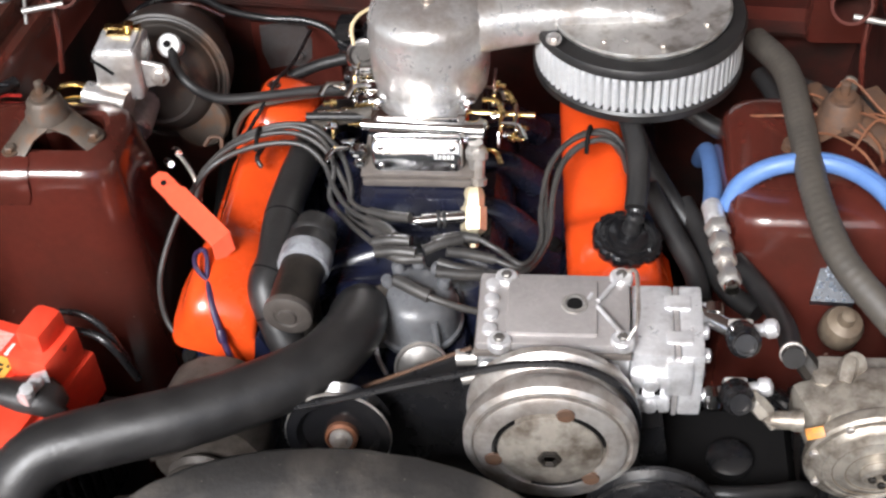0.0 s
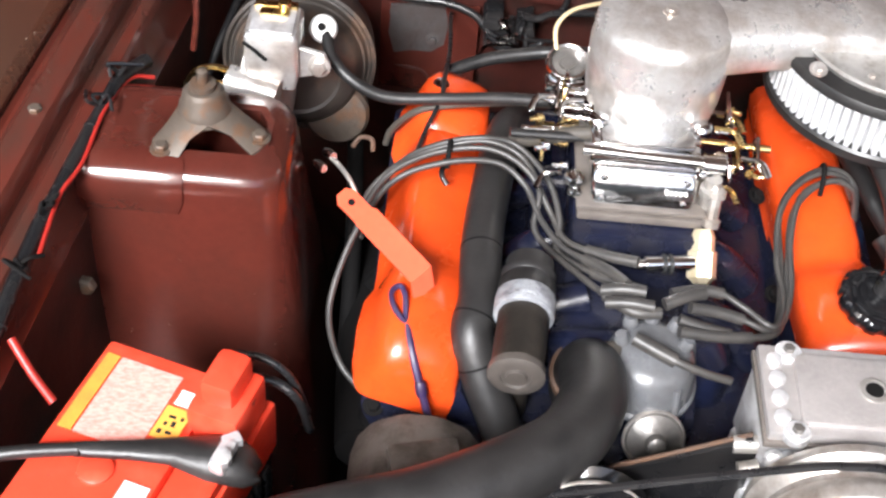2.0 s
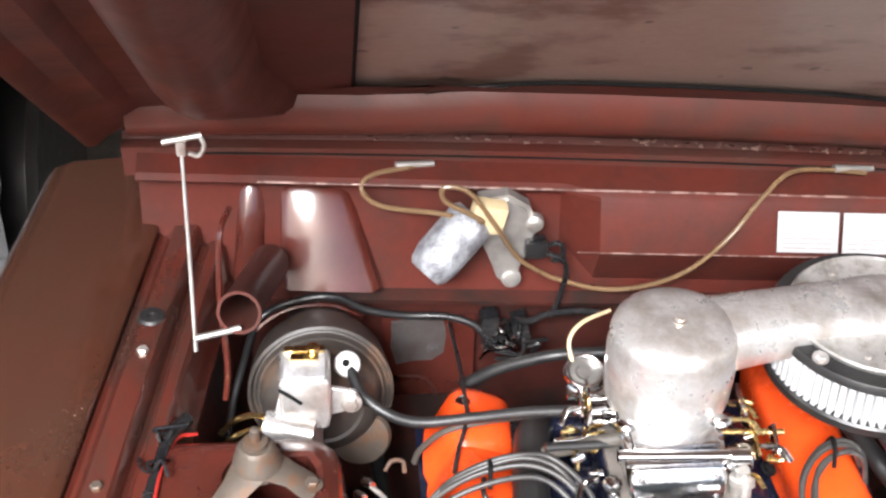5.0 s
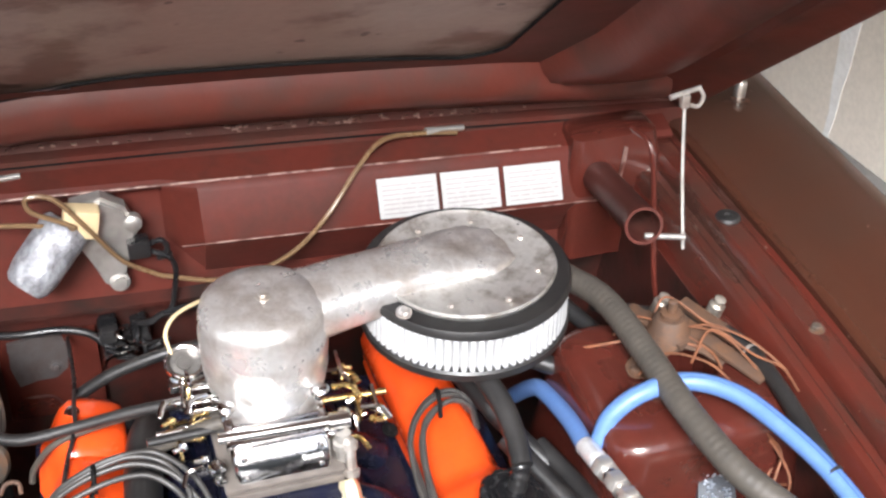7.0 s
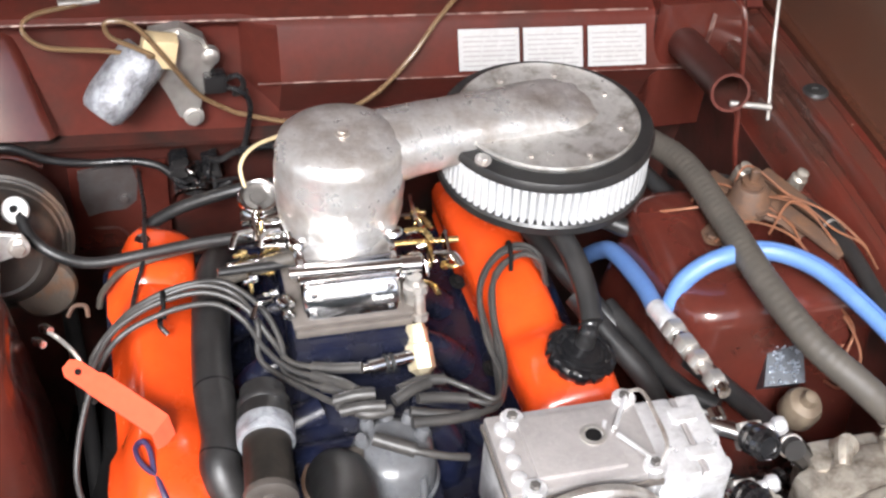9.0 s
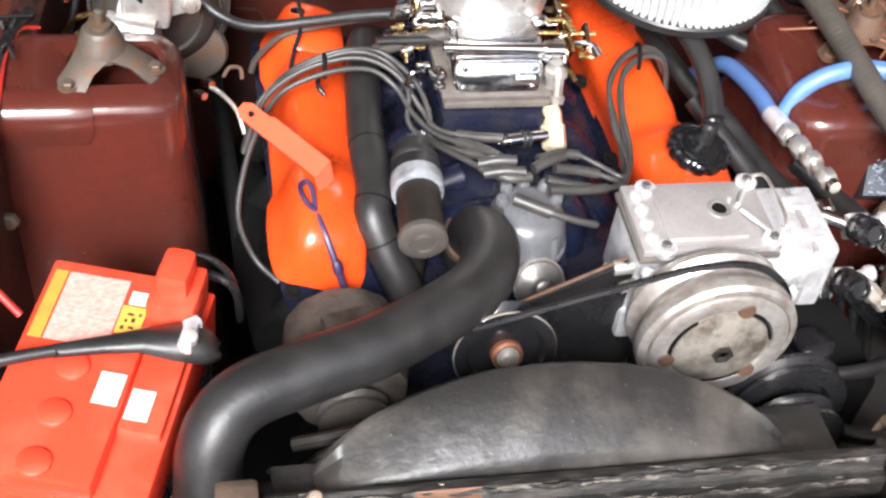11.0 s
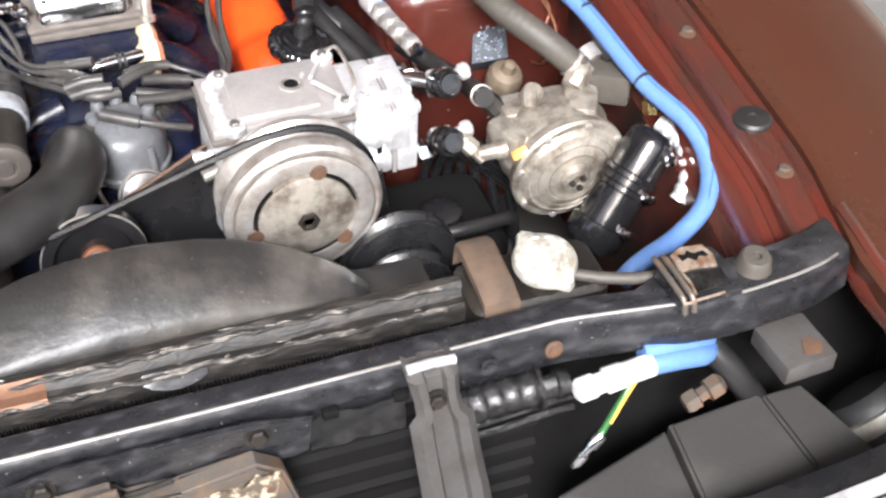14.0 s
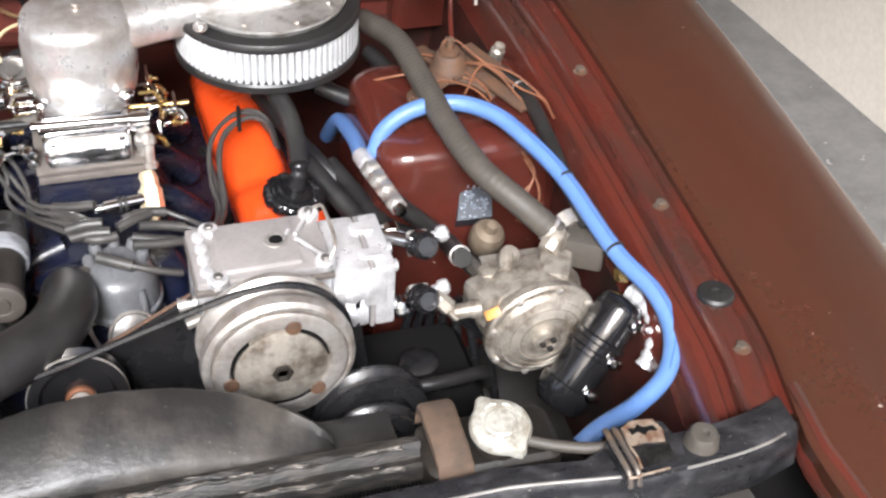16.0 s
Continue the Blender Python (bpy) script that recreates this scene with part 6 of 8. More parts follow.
bm = bmesh.new()
rod(bm, (0.352, 0.542, 0.79), (0.352, 0.542, 0.822), 0.024, seg=24)
neck = part("filler_neck", bm, GREASE, rad)
bm = bmesh.new()
def ears(t, i):
    return 1 + (0.30 * max(0.0, math.cos(2 * (t - 1.27))) ** 9 if 1 <= i <= 3 else 0)
lathe(bm, (0.353, 0.543, 0.818), (-0.02, -0.12, 1), [(0.028, -0.004), (0.033, 0.0), (0.034, 0.006), (0.032, 0.011), (0.026, 0.014), (0.018, 0.0135), (0.016, 0.0155), (0.006, 0.0155), (0.001, 0.0155)], 48, ears)
rcap = part("radiator_cap", bm, material("dull_white_metal", (0.50, 0.49, 0.44), 0.45, 0.35, (0.25, 0.22, 0.17), 0.9, 60, 170, 0.4, lo=0.44, hi=0.66, dents=0.5), rad, "dull pale eared radiator cap")
for k in range(7):
    t = 2 * math.pi * k / 7
    bm = bmesh.new()
    tube(bm, [(0.353 + r * math.cos(t + w), 0.543 + r * math.sin(t + w), 0.832 + 0.12 * r * math.sin(t + w)) for r, w in ((0.0225, -0.3), (0.0235, 0.0), (0.0225, 0.3))], 0.0014, 6, 4)
    part("stamped_mark", bm, rcap.data.materials[0], rcap)
bm = bmesh.new()
tube(bm, [(0.378, 0.535, 0.805), (0.41, 0.520, 0.803), (0.44, 0.508, 0.804), (0.470, 0.505, 0.800), (0.49, 0.512, 0.77)], 0.0065, 10, 6)
part("overflow_tube", bm, HOSE_GREY, rad)

shroud = thing("fan_shroud", (-0.05, 0.64, 0.50), "dusty black plastic fan shroud arched behind the radiator", "fan shroud")
bm = bmesh.new()
rows = []
rnd = random.Random(41)
for k in range(49):
    t = k / 48
    x = -0.30 + 0.49 * t
    h = math.sin(math.pi * min(1, max(0, (t + 0.02) / 1.04))) ** 0.55
    back = 0.612 + 0.075 * h
    zt = 0.745 + 0.088 * h
    rows.append([(x, 0.584, 0.72), (x, 0.585, 0.744 + 0.05 * h), (x, 0.594, 0.752 + 0.056 * h), (x, 0.615 + 0.03 * h, zt - 0.009), (x, back - 0.008, zt), (x, back, zt - 0.004), (x, back + 0.002, zt - 0.03), (x, back, 0.66)])
    rows[-1] = [(px, py + rnd.uniform(-0.0008, 0.0008), pz + (0.0022 * math.sin(9.0 * t + 1.3 * i) + rnd.uniform(-0.0007, 0.0007) if 1 < i < 6 else 0.0)) for i, (px, py, pz) in enumerate(rows[-1])]
sheet(bm, rows, 0.003)
part("arch", bm, SHROUD, shroud, smooth=60)
bm = bmesh.new()
sheet(bm, [[(0.17 + 0.02 * k, 0.60, 0.755 - 0.006 * k), (0.17 + 0.02 * k, 0.66, 0.758 - 0.008 * k), (0.17 + 0.02 * k, 0.69, 0.72)] for k in range(6)], 0.003)
part("side_flange", bm, SHROUD, shroud)
bm = bmesh.new()
sheet(bm, [[(-0.34 + 0.015 * k, 0.60, 0.755), (-0.34 + 0.015 * k, 0.64, 0.75), (-0.34 + 0.015 * k, 0.67, 0.70)] for k in range(4)], 0.003)
part("side_flange", bm, SHROUD, shroud)

# hoses and pulleys low in the bay
def hose(name, points, r, mat, label, category="hose", seg=12, steps=10, ribs=0.0, rib_step=2, bands=(), group="", band_mat=None, bulge=1.12, broad=0.15):
    th = thing(name, points[0], label, category, group)
    bm = bmesh.new()
    tube(bm, points, r, seg, steps, ribs, rib_step)
    body = part("tube", bm, mat, th)
    line = spline(points, 20)
    for f in bands:
        i = min(len(line) - 2, int(f * (len(line) - 1)))
        bm = bmesh.new()
        lathe(bm, line[i], line[i + 1] - line[i], [(r * 0.99, -r * broad * 1.2), (r * bulge, -r * broad), (r * bulge, r * broad), (r * 0.99, r * broad * 1.2)], 20)
        part("band", bm, band_mat or PLASTIC, th)
    return th


hose("radiator_hose", [(-0.405, 0.615, 0.60), (-0.402, 0.632, 0.69), (-0.396, 0.662, 0.762), (-0.365, 0.692, 0.792), (-0.30, 0.716, 0.799), (-0.226, 0.742, 0.800), (-0.15, 0.785, 0.797), (-0.098, 0.828, 0.791), (-0.073, 0.884, 0.780), (-0.070, 0.928, 0.764), (-0.071, 0.957, 0.735), (-0.071, 0.968, 0.69)], 0.0335, RUBBER, "thick black ribbed top radiator hose", seg=28, ribs=0.0004, rib_step=1, bands=(0.10, 0.93), band_mat=RUST)
bm = bmesh.new()
lathe(bm, (-0.074, 0.790, 0.740), (0, -1, 0.15), [(0.02, -0.02), (0.054, -0.004), (0.057, 0.0), (0.048, 0.008), (0.057, 0.016), (0.057, 0.022), (0.045, 0.024), (0.040, 0.014), (0.022, 0.012)], 40)
pump = thing("idler_pulley", (-0.074, 0.79, 0.68), "dark steel idler pulley with a coppery hub behind the shroud", "pulley")
part("pulley", bm, GLOSS, pump)
bm = bmesh.new()
lathe(bm, (-0.071, 0.768, 0.739), (0, -1, 0.35), [(0.018, -0.016), (0.018, 0.000), (0.015, 0.003), (0.0125, 0.000)], 22, ends=False)
part("hub", bm, COPPER, pump, "worn coppery hub ring")
bm = bmesh.new()
lathe(bm, (-0.071, 0.768, 0.739), (0, -1, 0.35), [(0.0125, -0.012), (0.013, 0.003), (0.008, 0.004), (0.007, 0.010), (0.001, 0.011)], 14)
part("hub_nut", bm, STEEL, pump)
bm = bmesh.new()
lathe(bm, (-0.074, 0.790, 0.740), (0, -1, 0.15), [(0.0572, 0.017), (0.0582, 0.0185), (0.0582, 0.0205), (0.0572, 0.022)], 44, ends=False)
part("bright_rim", bm, STEEL, pump)
belt = thing("drive_belt", (0.0, 0.775, 0.75), "thin black drive belt run to the compressor pulley", "belt")
bm = bmesh.new()
loop = []
for k in range(13):
    a = radians(100 - 190 * k / 12)
    loop.append((PC[0] + 0.090 * math.cos(a), 0.772, PC[2] + 0.090 * math.sin(a)))
loop = [(-0.14, 0.772, 0.775), (-0.128, 0.772, 0.783), (-0.10, 0.772, 0.790), (0.0, 0.772, 0.825), (0.10, 0.772, 0.858)] + loop + [(0.1, 0.772, 0.60), (-0.05, 0.772, 0.56)]
tube(bm, loop, 0.0042, 6, 4)
part("belt_loop", bm, PLASTIC, belt)
alt = thing("alternator", (-0.26, 0.80, 0.55), "dull alloy alternator low beside the engine", "alternator")
bm = bmesh.new()
lathe(bm, (-0.235, 0.905, 0.660), (0, -1, 0), [(0.040, 0), (0.066, 0.012), (0.070, 0.03), (0.070, 0.09), (0.064, 0.115), (0.03, 0.124)], 36, lambda t, i: 1 - 0.02 * (math.cos(t * 24) > 0.5))
part("case", bm, ALT_CASE, alt, "dirty ribbed alloy case")
bm = bmesh.new()
box(bm, (-0.262, 0.800, 0.716), (-0.190, 0.858, 0.734), 0.006, Matrix.Rotation(radians(14), 4, "Z"))
box(bm, (-0.300, 0.770, 0.690), (-0.255, 0.805, 0.712), 0.005, Matrix.Rotation(radians(25), 4, "Z"))
part("lug", bm, ALT_CASE, alt)
bm = bmesh.new()
lathe(bm, (-0.235, 0.770, 0.660), (0, -1, 0), [(0.02, -0.01), (0.040, 0), (0.042, 0.004), (0.034, 0.010), (0.042, 0.016), (0.042, 0.020), (0.02, 0.022)], 28)
part("pulley", bm, PUMP, alt)
bm = bmesh.new()
tube(bm, [(-0.31, 0.70, 0.70), (-0.27, 0.695, 0.715), (-0.22, 0.70, 0.725), (-0.17, 0.72, 0.72)], 0.008, 8, 5)
part("bracket", bm, GREASE, alt)
brk = thing("compressor_bracket", (0.02, 0.83, 0.6), "rusty dark steel compressor mounting bracket", "bracket")
bm = bmesh.new()
slab(bm, [(-0.10, 0.728), (-0.078, 0.738), (0.066, 0.818), (0.10, 0.80), (0.27, 0.745), (0.29, 0.60), (0.1, 0.55), (-0.06, 0.60)], 1, 0.825, 0.835, 0.002)
part("plate", bm, PLASTIC, brk)
bm = bmesh.new()
tube(bm, [(-0.085, 0.828, 0.737), (-0.005, 0.830, 0.780), (0.068, 0.832, 0.820)], 0.0024, 8, 4)
part("edge", bm, RUST, brk)
pas = thing("lower_pulleys", (0.24, 0.70, 0.55), "black grooved pulleys low behind the radiator", "pulley")
for x, y, z, r in ((0.262, 0.745, 0.672, 0.070), (0.258, 0.705, 0.660, 0.060)):
    bm = bmesh.new()
    lathe(bm, (x, y, z), (0, -1, 0), [(0.02, -0.01), (r, 0), (r, 0.005), (r * 0.88, 0.012), (r, 0.020), (r, 0.025), (r * 0.7, 0.027), (r * 0.6, 0.018), (0.02, 0.018)], 40)
    part("pulley", bm, PLASTIC, pas)
# chassis legs along both sides of the bay
for x0, x1 in ((0.40, 0.57), (-0.62, -0.42)):
    bm = bmesh.new()
    box(bm, (x0, 0.53, 0.30), (x1, 1.02, 0.50), 0.015)
    part("chassis_leg", bm, FLAT_BLACK, car, "black chassis leg low in the bay")
# added undershield that closes the bay below, near black for the deep shade
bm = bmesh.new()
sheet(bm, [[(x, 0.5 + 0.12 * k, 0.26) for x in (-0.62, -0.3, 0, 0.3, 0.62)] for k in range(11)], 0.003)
part("undertray", bm, DARK, car, "added near-black sheet that closes the bay below")
# added sheet under the grille, its colour standing in for shade
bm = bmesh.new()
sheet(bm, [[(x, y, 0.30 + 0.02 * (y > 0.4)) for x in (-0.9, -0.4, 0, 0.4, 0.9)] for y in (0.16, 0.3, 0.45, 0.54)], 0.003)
part("valance", bm, DARK, car, "added near-black sheet under the grille opening")
for sgn in (-1, 1):
    bm = bmesh.new()
    side = edge_r if sgn > 0 else edge_l
    sheet(bm, [[(side(y) + sgn * out, y, z) for z, out in ((0.30, 0.12), (0.50, 0.12), (0.64, 0.11), (0.74, 0.06), (top_z(y) - 0.034, 0.005))] for y in (0.27, 0.31, 0.35, 0.40, 0.46, 0.52, 0.58, 0.64)], 0.003)
    part("inner_liner", bm, PLASTIC, car, "black liner inside the fender tip")

# ---------------------------------------------------------------- in front of the bar
for x0 in (-0.292, 0.199):
    th = thing("grille_strap", (x0, 0.44, 0.55), "grey pressed channel strap that hangs from the cross bar", "strap", "grille straps")
    bm = bmesh.new()
    rows = []
    mid = x0
    for y, z, w in ((0.470, 0.8125, 0.024), (0.452, 0.8135, 0.026), (0.440, 0.808, 0.026), (0.434, 0.785, 0.023), (0.430, 0.768, 0.024), (0.428, 0.758, 0.033), (0.426, 0.70, 0.034), (0.420, 0.64, 0.036), (0.412, 0.55, 0.038)):
        x0 = mid + (0.14 * max(0.0, 0.80 - z) if mid > 0 else 0.0)
        rows.append([(x0 - w, y + 0.004, z), (x0 - w * 0.72, y - 0.004, z + 0.002), (x0 - w * 0.4, y - 0.004, z + 0.002), (x0 - w * 0.3, y + 0.003, z), (x0 + w * 0.3, y + 0.003, z), (x0 + w * 0.4, y - 0.004, z + 0.002), (x0 + w * 0.72, y - 0.004, z + 0.002), (x0 + w, y + 0.004, z)])
    sheet(bm, rows, 0.002)
    x0 = mid
    part("channel", bm, GREY_STEEL, th)
    bolt(th, (x0, 0.434, 0.785), (0, -1, 0.2), 0.008, GREASE)
    bm = bmesh.new()
    tube(bm, [(x0 - 0.024, 0.451, 0.8165), (x0, 0.4515, 0.8175), (x0 + 0.024, 0.451, 0.8165)], 0.0052, 10, 4)
    # left lip takes duller metal, standing in for shade at that end
    part("bright_lip", bm, ALLOY if x0 > 0 else ALLOY_DULL, th)
latch = thing("hood_latch", (-0.06, 0.43, 0.72), "dirty hood latch plate with yellowed grease on the cross bar", "latch")
bm = bmesh.new()
slab(bm, [(-0.205, 0.800), (-0.19, 0.770), (-0.13, 0.757), (0.06, 0.745), (0.075, 0.75), (0.080, 0.795), (0.02, 0.808), (-0.15, 0.808)], 1, 0.440, 0.446, 0.002)
part("back_plate", bm, BLACK_PAINT, latch)
bm = bmesh.new()
slab(bm, [(-0.175, 0.782), (-0.11, 0.785), (-0.10, 0.762), (-0.05, 0.764), (0.02, 0.778), (0.045, 0.758), (0.06, 0.70), (-0.165, 0.70)], 1, 0.415, 0.438, 0.004)
part("latch_plate", bm, LATCH, latch)
bm = bmesh.new()
rnd = random.Random(3)
slab(bm, [(-0.06 + 0.10 * k / 9, 0.746 + 0.022 * (k / 9) + rnd.uniform(-0.006, 0.008)) for k in range(10)] + [(0.035 - 0.10 * k / 7, 0.715 + rnd.uniform(-0.008, 0.008)) for k in range(8)], 1, 0.410, 0.416, 0.002)
part("old_grease", bm, GREASED, latch, "yellow and white dried grease")
for pts in ([(-0.275, 0.432, 0.790), (-0.22, 0.430, 0.782), (-0.165, 0.428, 0.776)], [(-0.102, 0.430, 0.764), (-0.08, 0.428, 0.768), (-0.055, 0.430, 0.770)]):
    bm = bmesh.new()
    tube(bm, pts, 0.003, 8, 5)
    part("release_rod", bm, GREASE, latch)
bm = bmesh.new()
slab(bm, [(-0.140, 0.796), (-0.105, 0.798), (-0.102, 0.765), (-0.138, 0.760)], 1, 0.410, 0.4165, 0.002)
part("riser", bm, LATCH, latch)
for x, z in ((-0.168, 0.788), (0.027, 0.790)):
    bolt(latch, (x, 0.441, z), (0, -1, 0.2), 0.009, GREASE)
for x, z in ((-0.15, 0.76), (-0.15, 0.735), (0.03, 0.745)):
    bolt(latch, (x, 0.416, z), (0, -1, 0), 0.006, RUST)
cond = thing("condenser", (0.0, 0.48, 0.45), "black finned condenser hung below the cross bar", "condenser")
bm = bmesh.new()
box(bm, (-0.42, 0.478, 0.42), (0.33, 0.497, 0.735), 0.002)
part("core", bm, DARK, cond)
rnd = random.Random(9)
for k in range(9):
    bm = bmesh.new()
    z = 0.722 - 0.034 * k
    sheet(bm, [[(x, 0.476 + rnd.uniform(-0.0015, 0.0015), z - 0.007), (x, 0.470 + rnd.uniform(-0.0015, 0.0015), z - 0.003), (x, 0.470, z + 0.004), (x, 0.477, z + 0.008)] for x in [-0.42 + 0.05 * i for i in range(16)]], 0.002)
    part("flat_tube", bm, DARK, cond, "oily black tube row")
bm = bmesh.new()
rnd = random.Random(14)
tube(bm, [(0.222, 0.452, 0.742), (0.25, 0.450, 0.743), (0.28, 0.450, 0.744), (0.312, 0.449, 0.744)], 0.0185, 18, 14, ribs=0.0016, rib_step=4)
htube = part("header_tube", bm, OILY, cond, "wrinkled glossy black wrapped tube")
bm = bmesh.new()
lathe(bm, (0.308, 0.449, 0.744), (1, -0.02, 0), [(0.014, 0), (0.024, 0.002), (0.024, 0.006), (0.012, 0.010), (0.013, 0.022), (0.016, 0.024), (0.015, 0.036), (0.008, 0.040)], 18, lambda t, i: 1 + 0.06 * math.sin(3 * t + i))
part("flange", bm, OILY, htube)
for z, y in ((0.716, 0.446), (0.690, 0.452)):
    bm = bmesh.new()
    tube(bm, [(0.215, y, z - 0.004), (0.27, y, z), (0.33, y + 0.002, z + 0.003), (0.36, y + 0.004, z + 0.001)], 0.0045, 8, 5)
    part("edge_rail", bm, OILY, cond)
bm = bmesh.new()
sheet(bm, [[(x, 0.452 + rnd.uniform(-0.003, 0.003), z) for x in [0.078 + 0.012 * i for i in range(9)]] for z in (0.780, 0.768, 0.756, 0.744, 0.735)], 0.002)
part("crinkled_wrap", bm, OILY, cond, "crinkled black wrap behind the strap")
lamp = thing("headlamp_box", (0.55, 0.40, 0.40), "black plastic headlamp housing below the bar", "headlamp housing")
for outline, top in (([(0.33, 0.405), (0.475, 0.449), (0.463, 0.337), (0.33, 0.330)], 0.616), ([(0.480, 0.451), (0.596, 0.461), (0.604, 0.335), (0.468, 0.337)], 0.622), ([(0.601, 0.461), (0.652, 0.461), (0.684, 0.350), (0.609, 0.335)], 0.617)):
    bm = bmesh.new()
    slab(bm, outline, 2, 0.40, top, 0.004)
    part("panel", bm, FLAT_BLACK, lamp, "flat black plastic panel")
trim = thing("chrome_trim", (0.64, 0.27, 0.70), "bright chrome headlamp trim strip at the fender tip", "trim")
bm = bmesh.new()
rows = [[(x, y + 0.02, z + 0.004), (x, y, z + 0.008), (x, y - 0.018, z), (x, y - 0.03, z - 0.04), (x, y - 0.034, z - 0.12)] for x, y, z in ((0.36, 0.262, 0.655), (0.5, 0.256, 0.668), (0.62, 0.258, 0.684), (0.70, 0.266, 0.702), (0.745, 0.274, 0.730), (0.785, 0.276, 0.756), (0.85, 0.276, 0.764), (0.97, 0.270, 0.760))]
sheet(bm, rows, 0.002)
part("strip", bm, ALLOY, trim)
for dy, dz in ((-0.004, 0.0095), (-0.024, -0.018)):
    bm = bmesh.new()
    tube(bm, [(x, y + dy, z + dz) for x, y, z in ((0.36, 0.262, 0.655), (0.5, 0.256, 0.668), (0.62, 0.258, 0.684), (0.70, 0.262, 0.702))], 0.0018, 6, 4)
    part("line", bm, PLASTIC, trim)
bm = bmesh.new()
sheet(bm, [[(x, 0.315, z - 0.01), (x, 0.272, z)] for x, z in ((0.36, 0.656), (0.5, 0.668), (0.62, 0.686), (0.73, 0.710))], 0.004)
part("black_edge", bm, PLASTIC, trim)
endb = thing("corner_bracket", (0.59, 0.42, 0.72), "scuffed grey metal corner bracket under the bar end", "bracket")
bm = bmesh.new()
box(bm, (0.554, 0.381, 0.736), (0.614, 0.446, 0.760), 0.003, Matrix.Rotation(radians(4), 4, "Z"))
part("block", bm, GREY_STEEL, endb)
bm = bmesh.new()
slab(bm, [(0.582, 0.392), (0.600, 0.390), (0.608, 0.400), (0.600, 0.414), (0.588, 0.410)], 2, 0.760, 0.7612)
part("rust_patch", bm, RUST, endb, "rust patch")
duct = thing("air_duct", (0.69, 0.40, 0.60), "black rubber air duct bent inside the fender tip", "duct")
DUCT_AXIS = Vector((-0.345, 0.736, 0.582)).normalized()
DUCT_AT = Vector((0.752, 0.352, 0.548))
bm = bmesh.new()
lathe(bm, DUCT_AT, DUCT_AXIS, [(0.050, -0.03), (0.058, 0.0), (0.059, 0.07), (0.056, 0.10), (0.045, 0.112), (0.02, 0.116)], 36)
body = part("elbow", bm, RUBBER, duct)
bm = bmesh.new()
lathe(bm, DUCT_AT, DUCT_AXIS, [(0.058, 0.070), (0.0615, 0.072), (0.0620, 0.090), (0.058, 0.092)], 40)
part("collar", bm, material("dusty_green_band", (0.20, 0.19, 0.165), 0.5, 0.3, (0.10, 0.085, 0.065), 0.8, 40, 150, 0.3), body, "dusty pale band")

# ---------------------------------------------------------------- hoses and leads
def lead(points, boots=(), r=0.0036, group="ignition leads"):
    th = thing("ignition_lead", points[0], "grey rubber ignition lead looped across the engine", "ignition lead", group)
    bm = bmesh.new()
    tube(bm, points, r, 10, 8)
    part("wire", bm, LEAD, th)
    line = spline(points, 12)
    for f0, f1 in boots:
        i, j = int(f0 * (len(line) - 1)), int(f1 * (len(line) - 1))
        bm = bmesh.new()
        tube(bm, [line[i], line[(i + j) // 2], line[j]], r * 1.75, 12, 4)
        part("boot", bm, LEAD, th, "grey rubber boot")
    return th


lead([(-0.300, 0.966, 0.660), (-0.327, 0.988, 0.680), (-0.343, 1.032, 0.700), (-0.337, 1.072, 0.730), (-0.317, 1.117, 0.765), (-0.285, 1.159, 0.790), (-0.231, 1.170, 0.812), (-0.176, 1.173, 0.815), (-0.143, 1.156, 0.800), (-0.124, 1.121, 0.785), (-0.098, 1.086, 0.780), (-0.058, 1.053, 0.790), (-0.037, 1.022, 0.800)], ((0.88, 1.0),))
lead([(-0.329, 1.153, 0.700), (-0.312, 1.169, 0.750), (-0.286, 1.181, 0.785), (-0.238, 1.187, 0.812), (-0.183, 1.186, 0.822), (-0.141, 1.168, 0.810), (-0.113, 1.131, 0.785), (-0.097, 1.101, 0.778), (-0.063, 1.078, 0.785), (-0.023, 1.061, 0.795)], ((0.86, 1.0),))
lead([(-0.327, 1.172, 0.690), (-0.311, 1.183, 0.750), (-0.275, 1.191, 0.790), (-0.227, 1.196, 0.815), (-0.184, 1.196, 0.824), (-0.148, 1.184, 0.815), (-0.128, 1.149, 0.800), (-0.131, 1.118, 0.778), (-0.115, 1.092, 0.772), (-0.075, 1.036, 0.785), (-0.036, 0.998, 0.790), (-0.002, 0.997, 0.790)], ((0.86, 1.0),))
lead([(-0.321, 1.174, 0.680), (-0.316, 1.173, 0.750), (-0.275, 1.195, 0.790), (-0.233, 1.199, 0.815), (-0.193, 1.200, 0.825), (-0.155, 1.198, 0.820), (-0.119, 1.163, 0.805), (-0.104, 1.123, 0.785), (-0.106, 1.095, 0.770), (-0.085, 1.068, 0.775), (-0.046, 1.036, 0.788), (-0.019, 1.021, 0.795)], ((0.86, 1.0),))
lead([(0.008, 1.015, 0.800), (0.050, 1.026, 0.800), (0.084, 1.015, 0.790), (0.115, 0.996, 0.785), (0.134, 1.049, 0.770), (0.132, 1.104, 0.775), (0.142, 1.172, 0.790), (0.173, 1.213, 0.800), (0.208, 1.226, 0.800), (0.231, 1.216, 0.785), (0.243, 1.211, 0.740)], ((0.0, 0.14),))
lead([(0.015, 0.975, 0.790), (0.079, 0.981, 0.780), (0.121, 1.003, 0.775), (0.143, 1.059, 0.770), (0.147, 1.124, 0.785), (0.163, 1.181, 0.797), (0.198, 1.205, 0.802), (0.226, 1.205, 0.790), (0.240, 1.206, 0.745)], ((0.0, 0.16),))
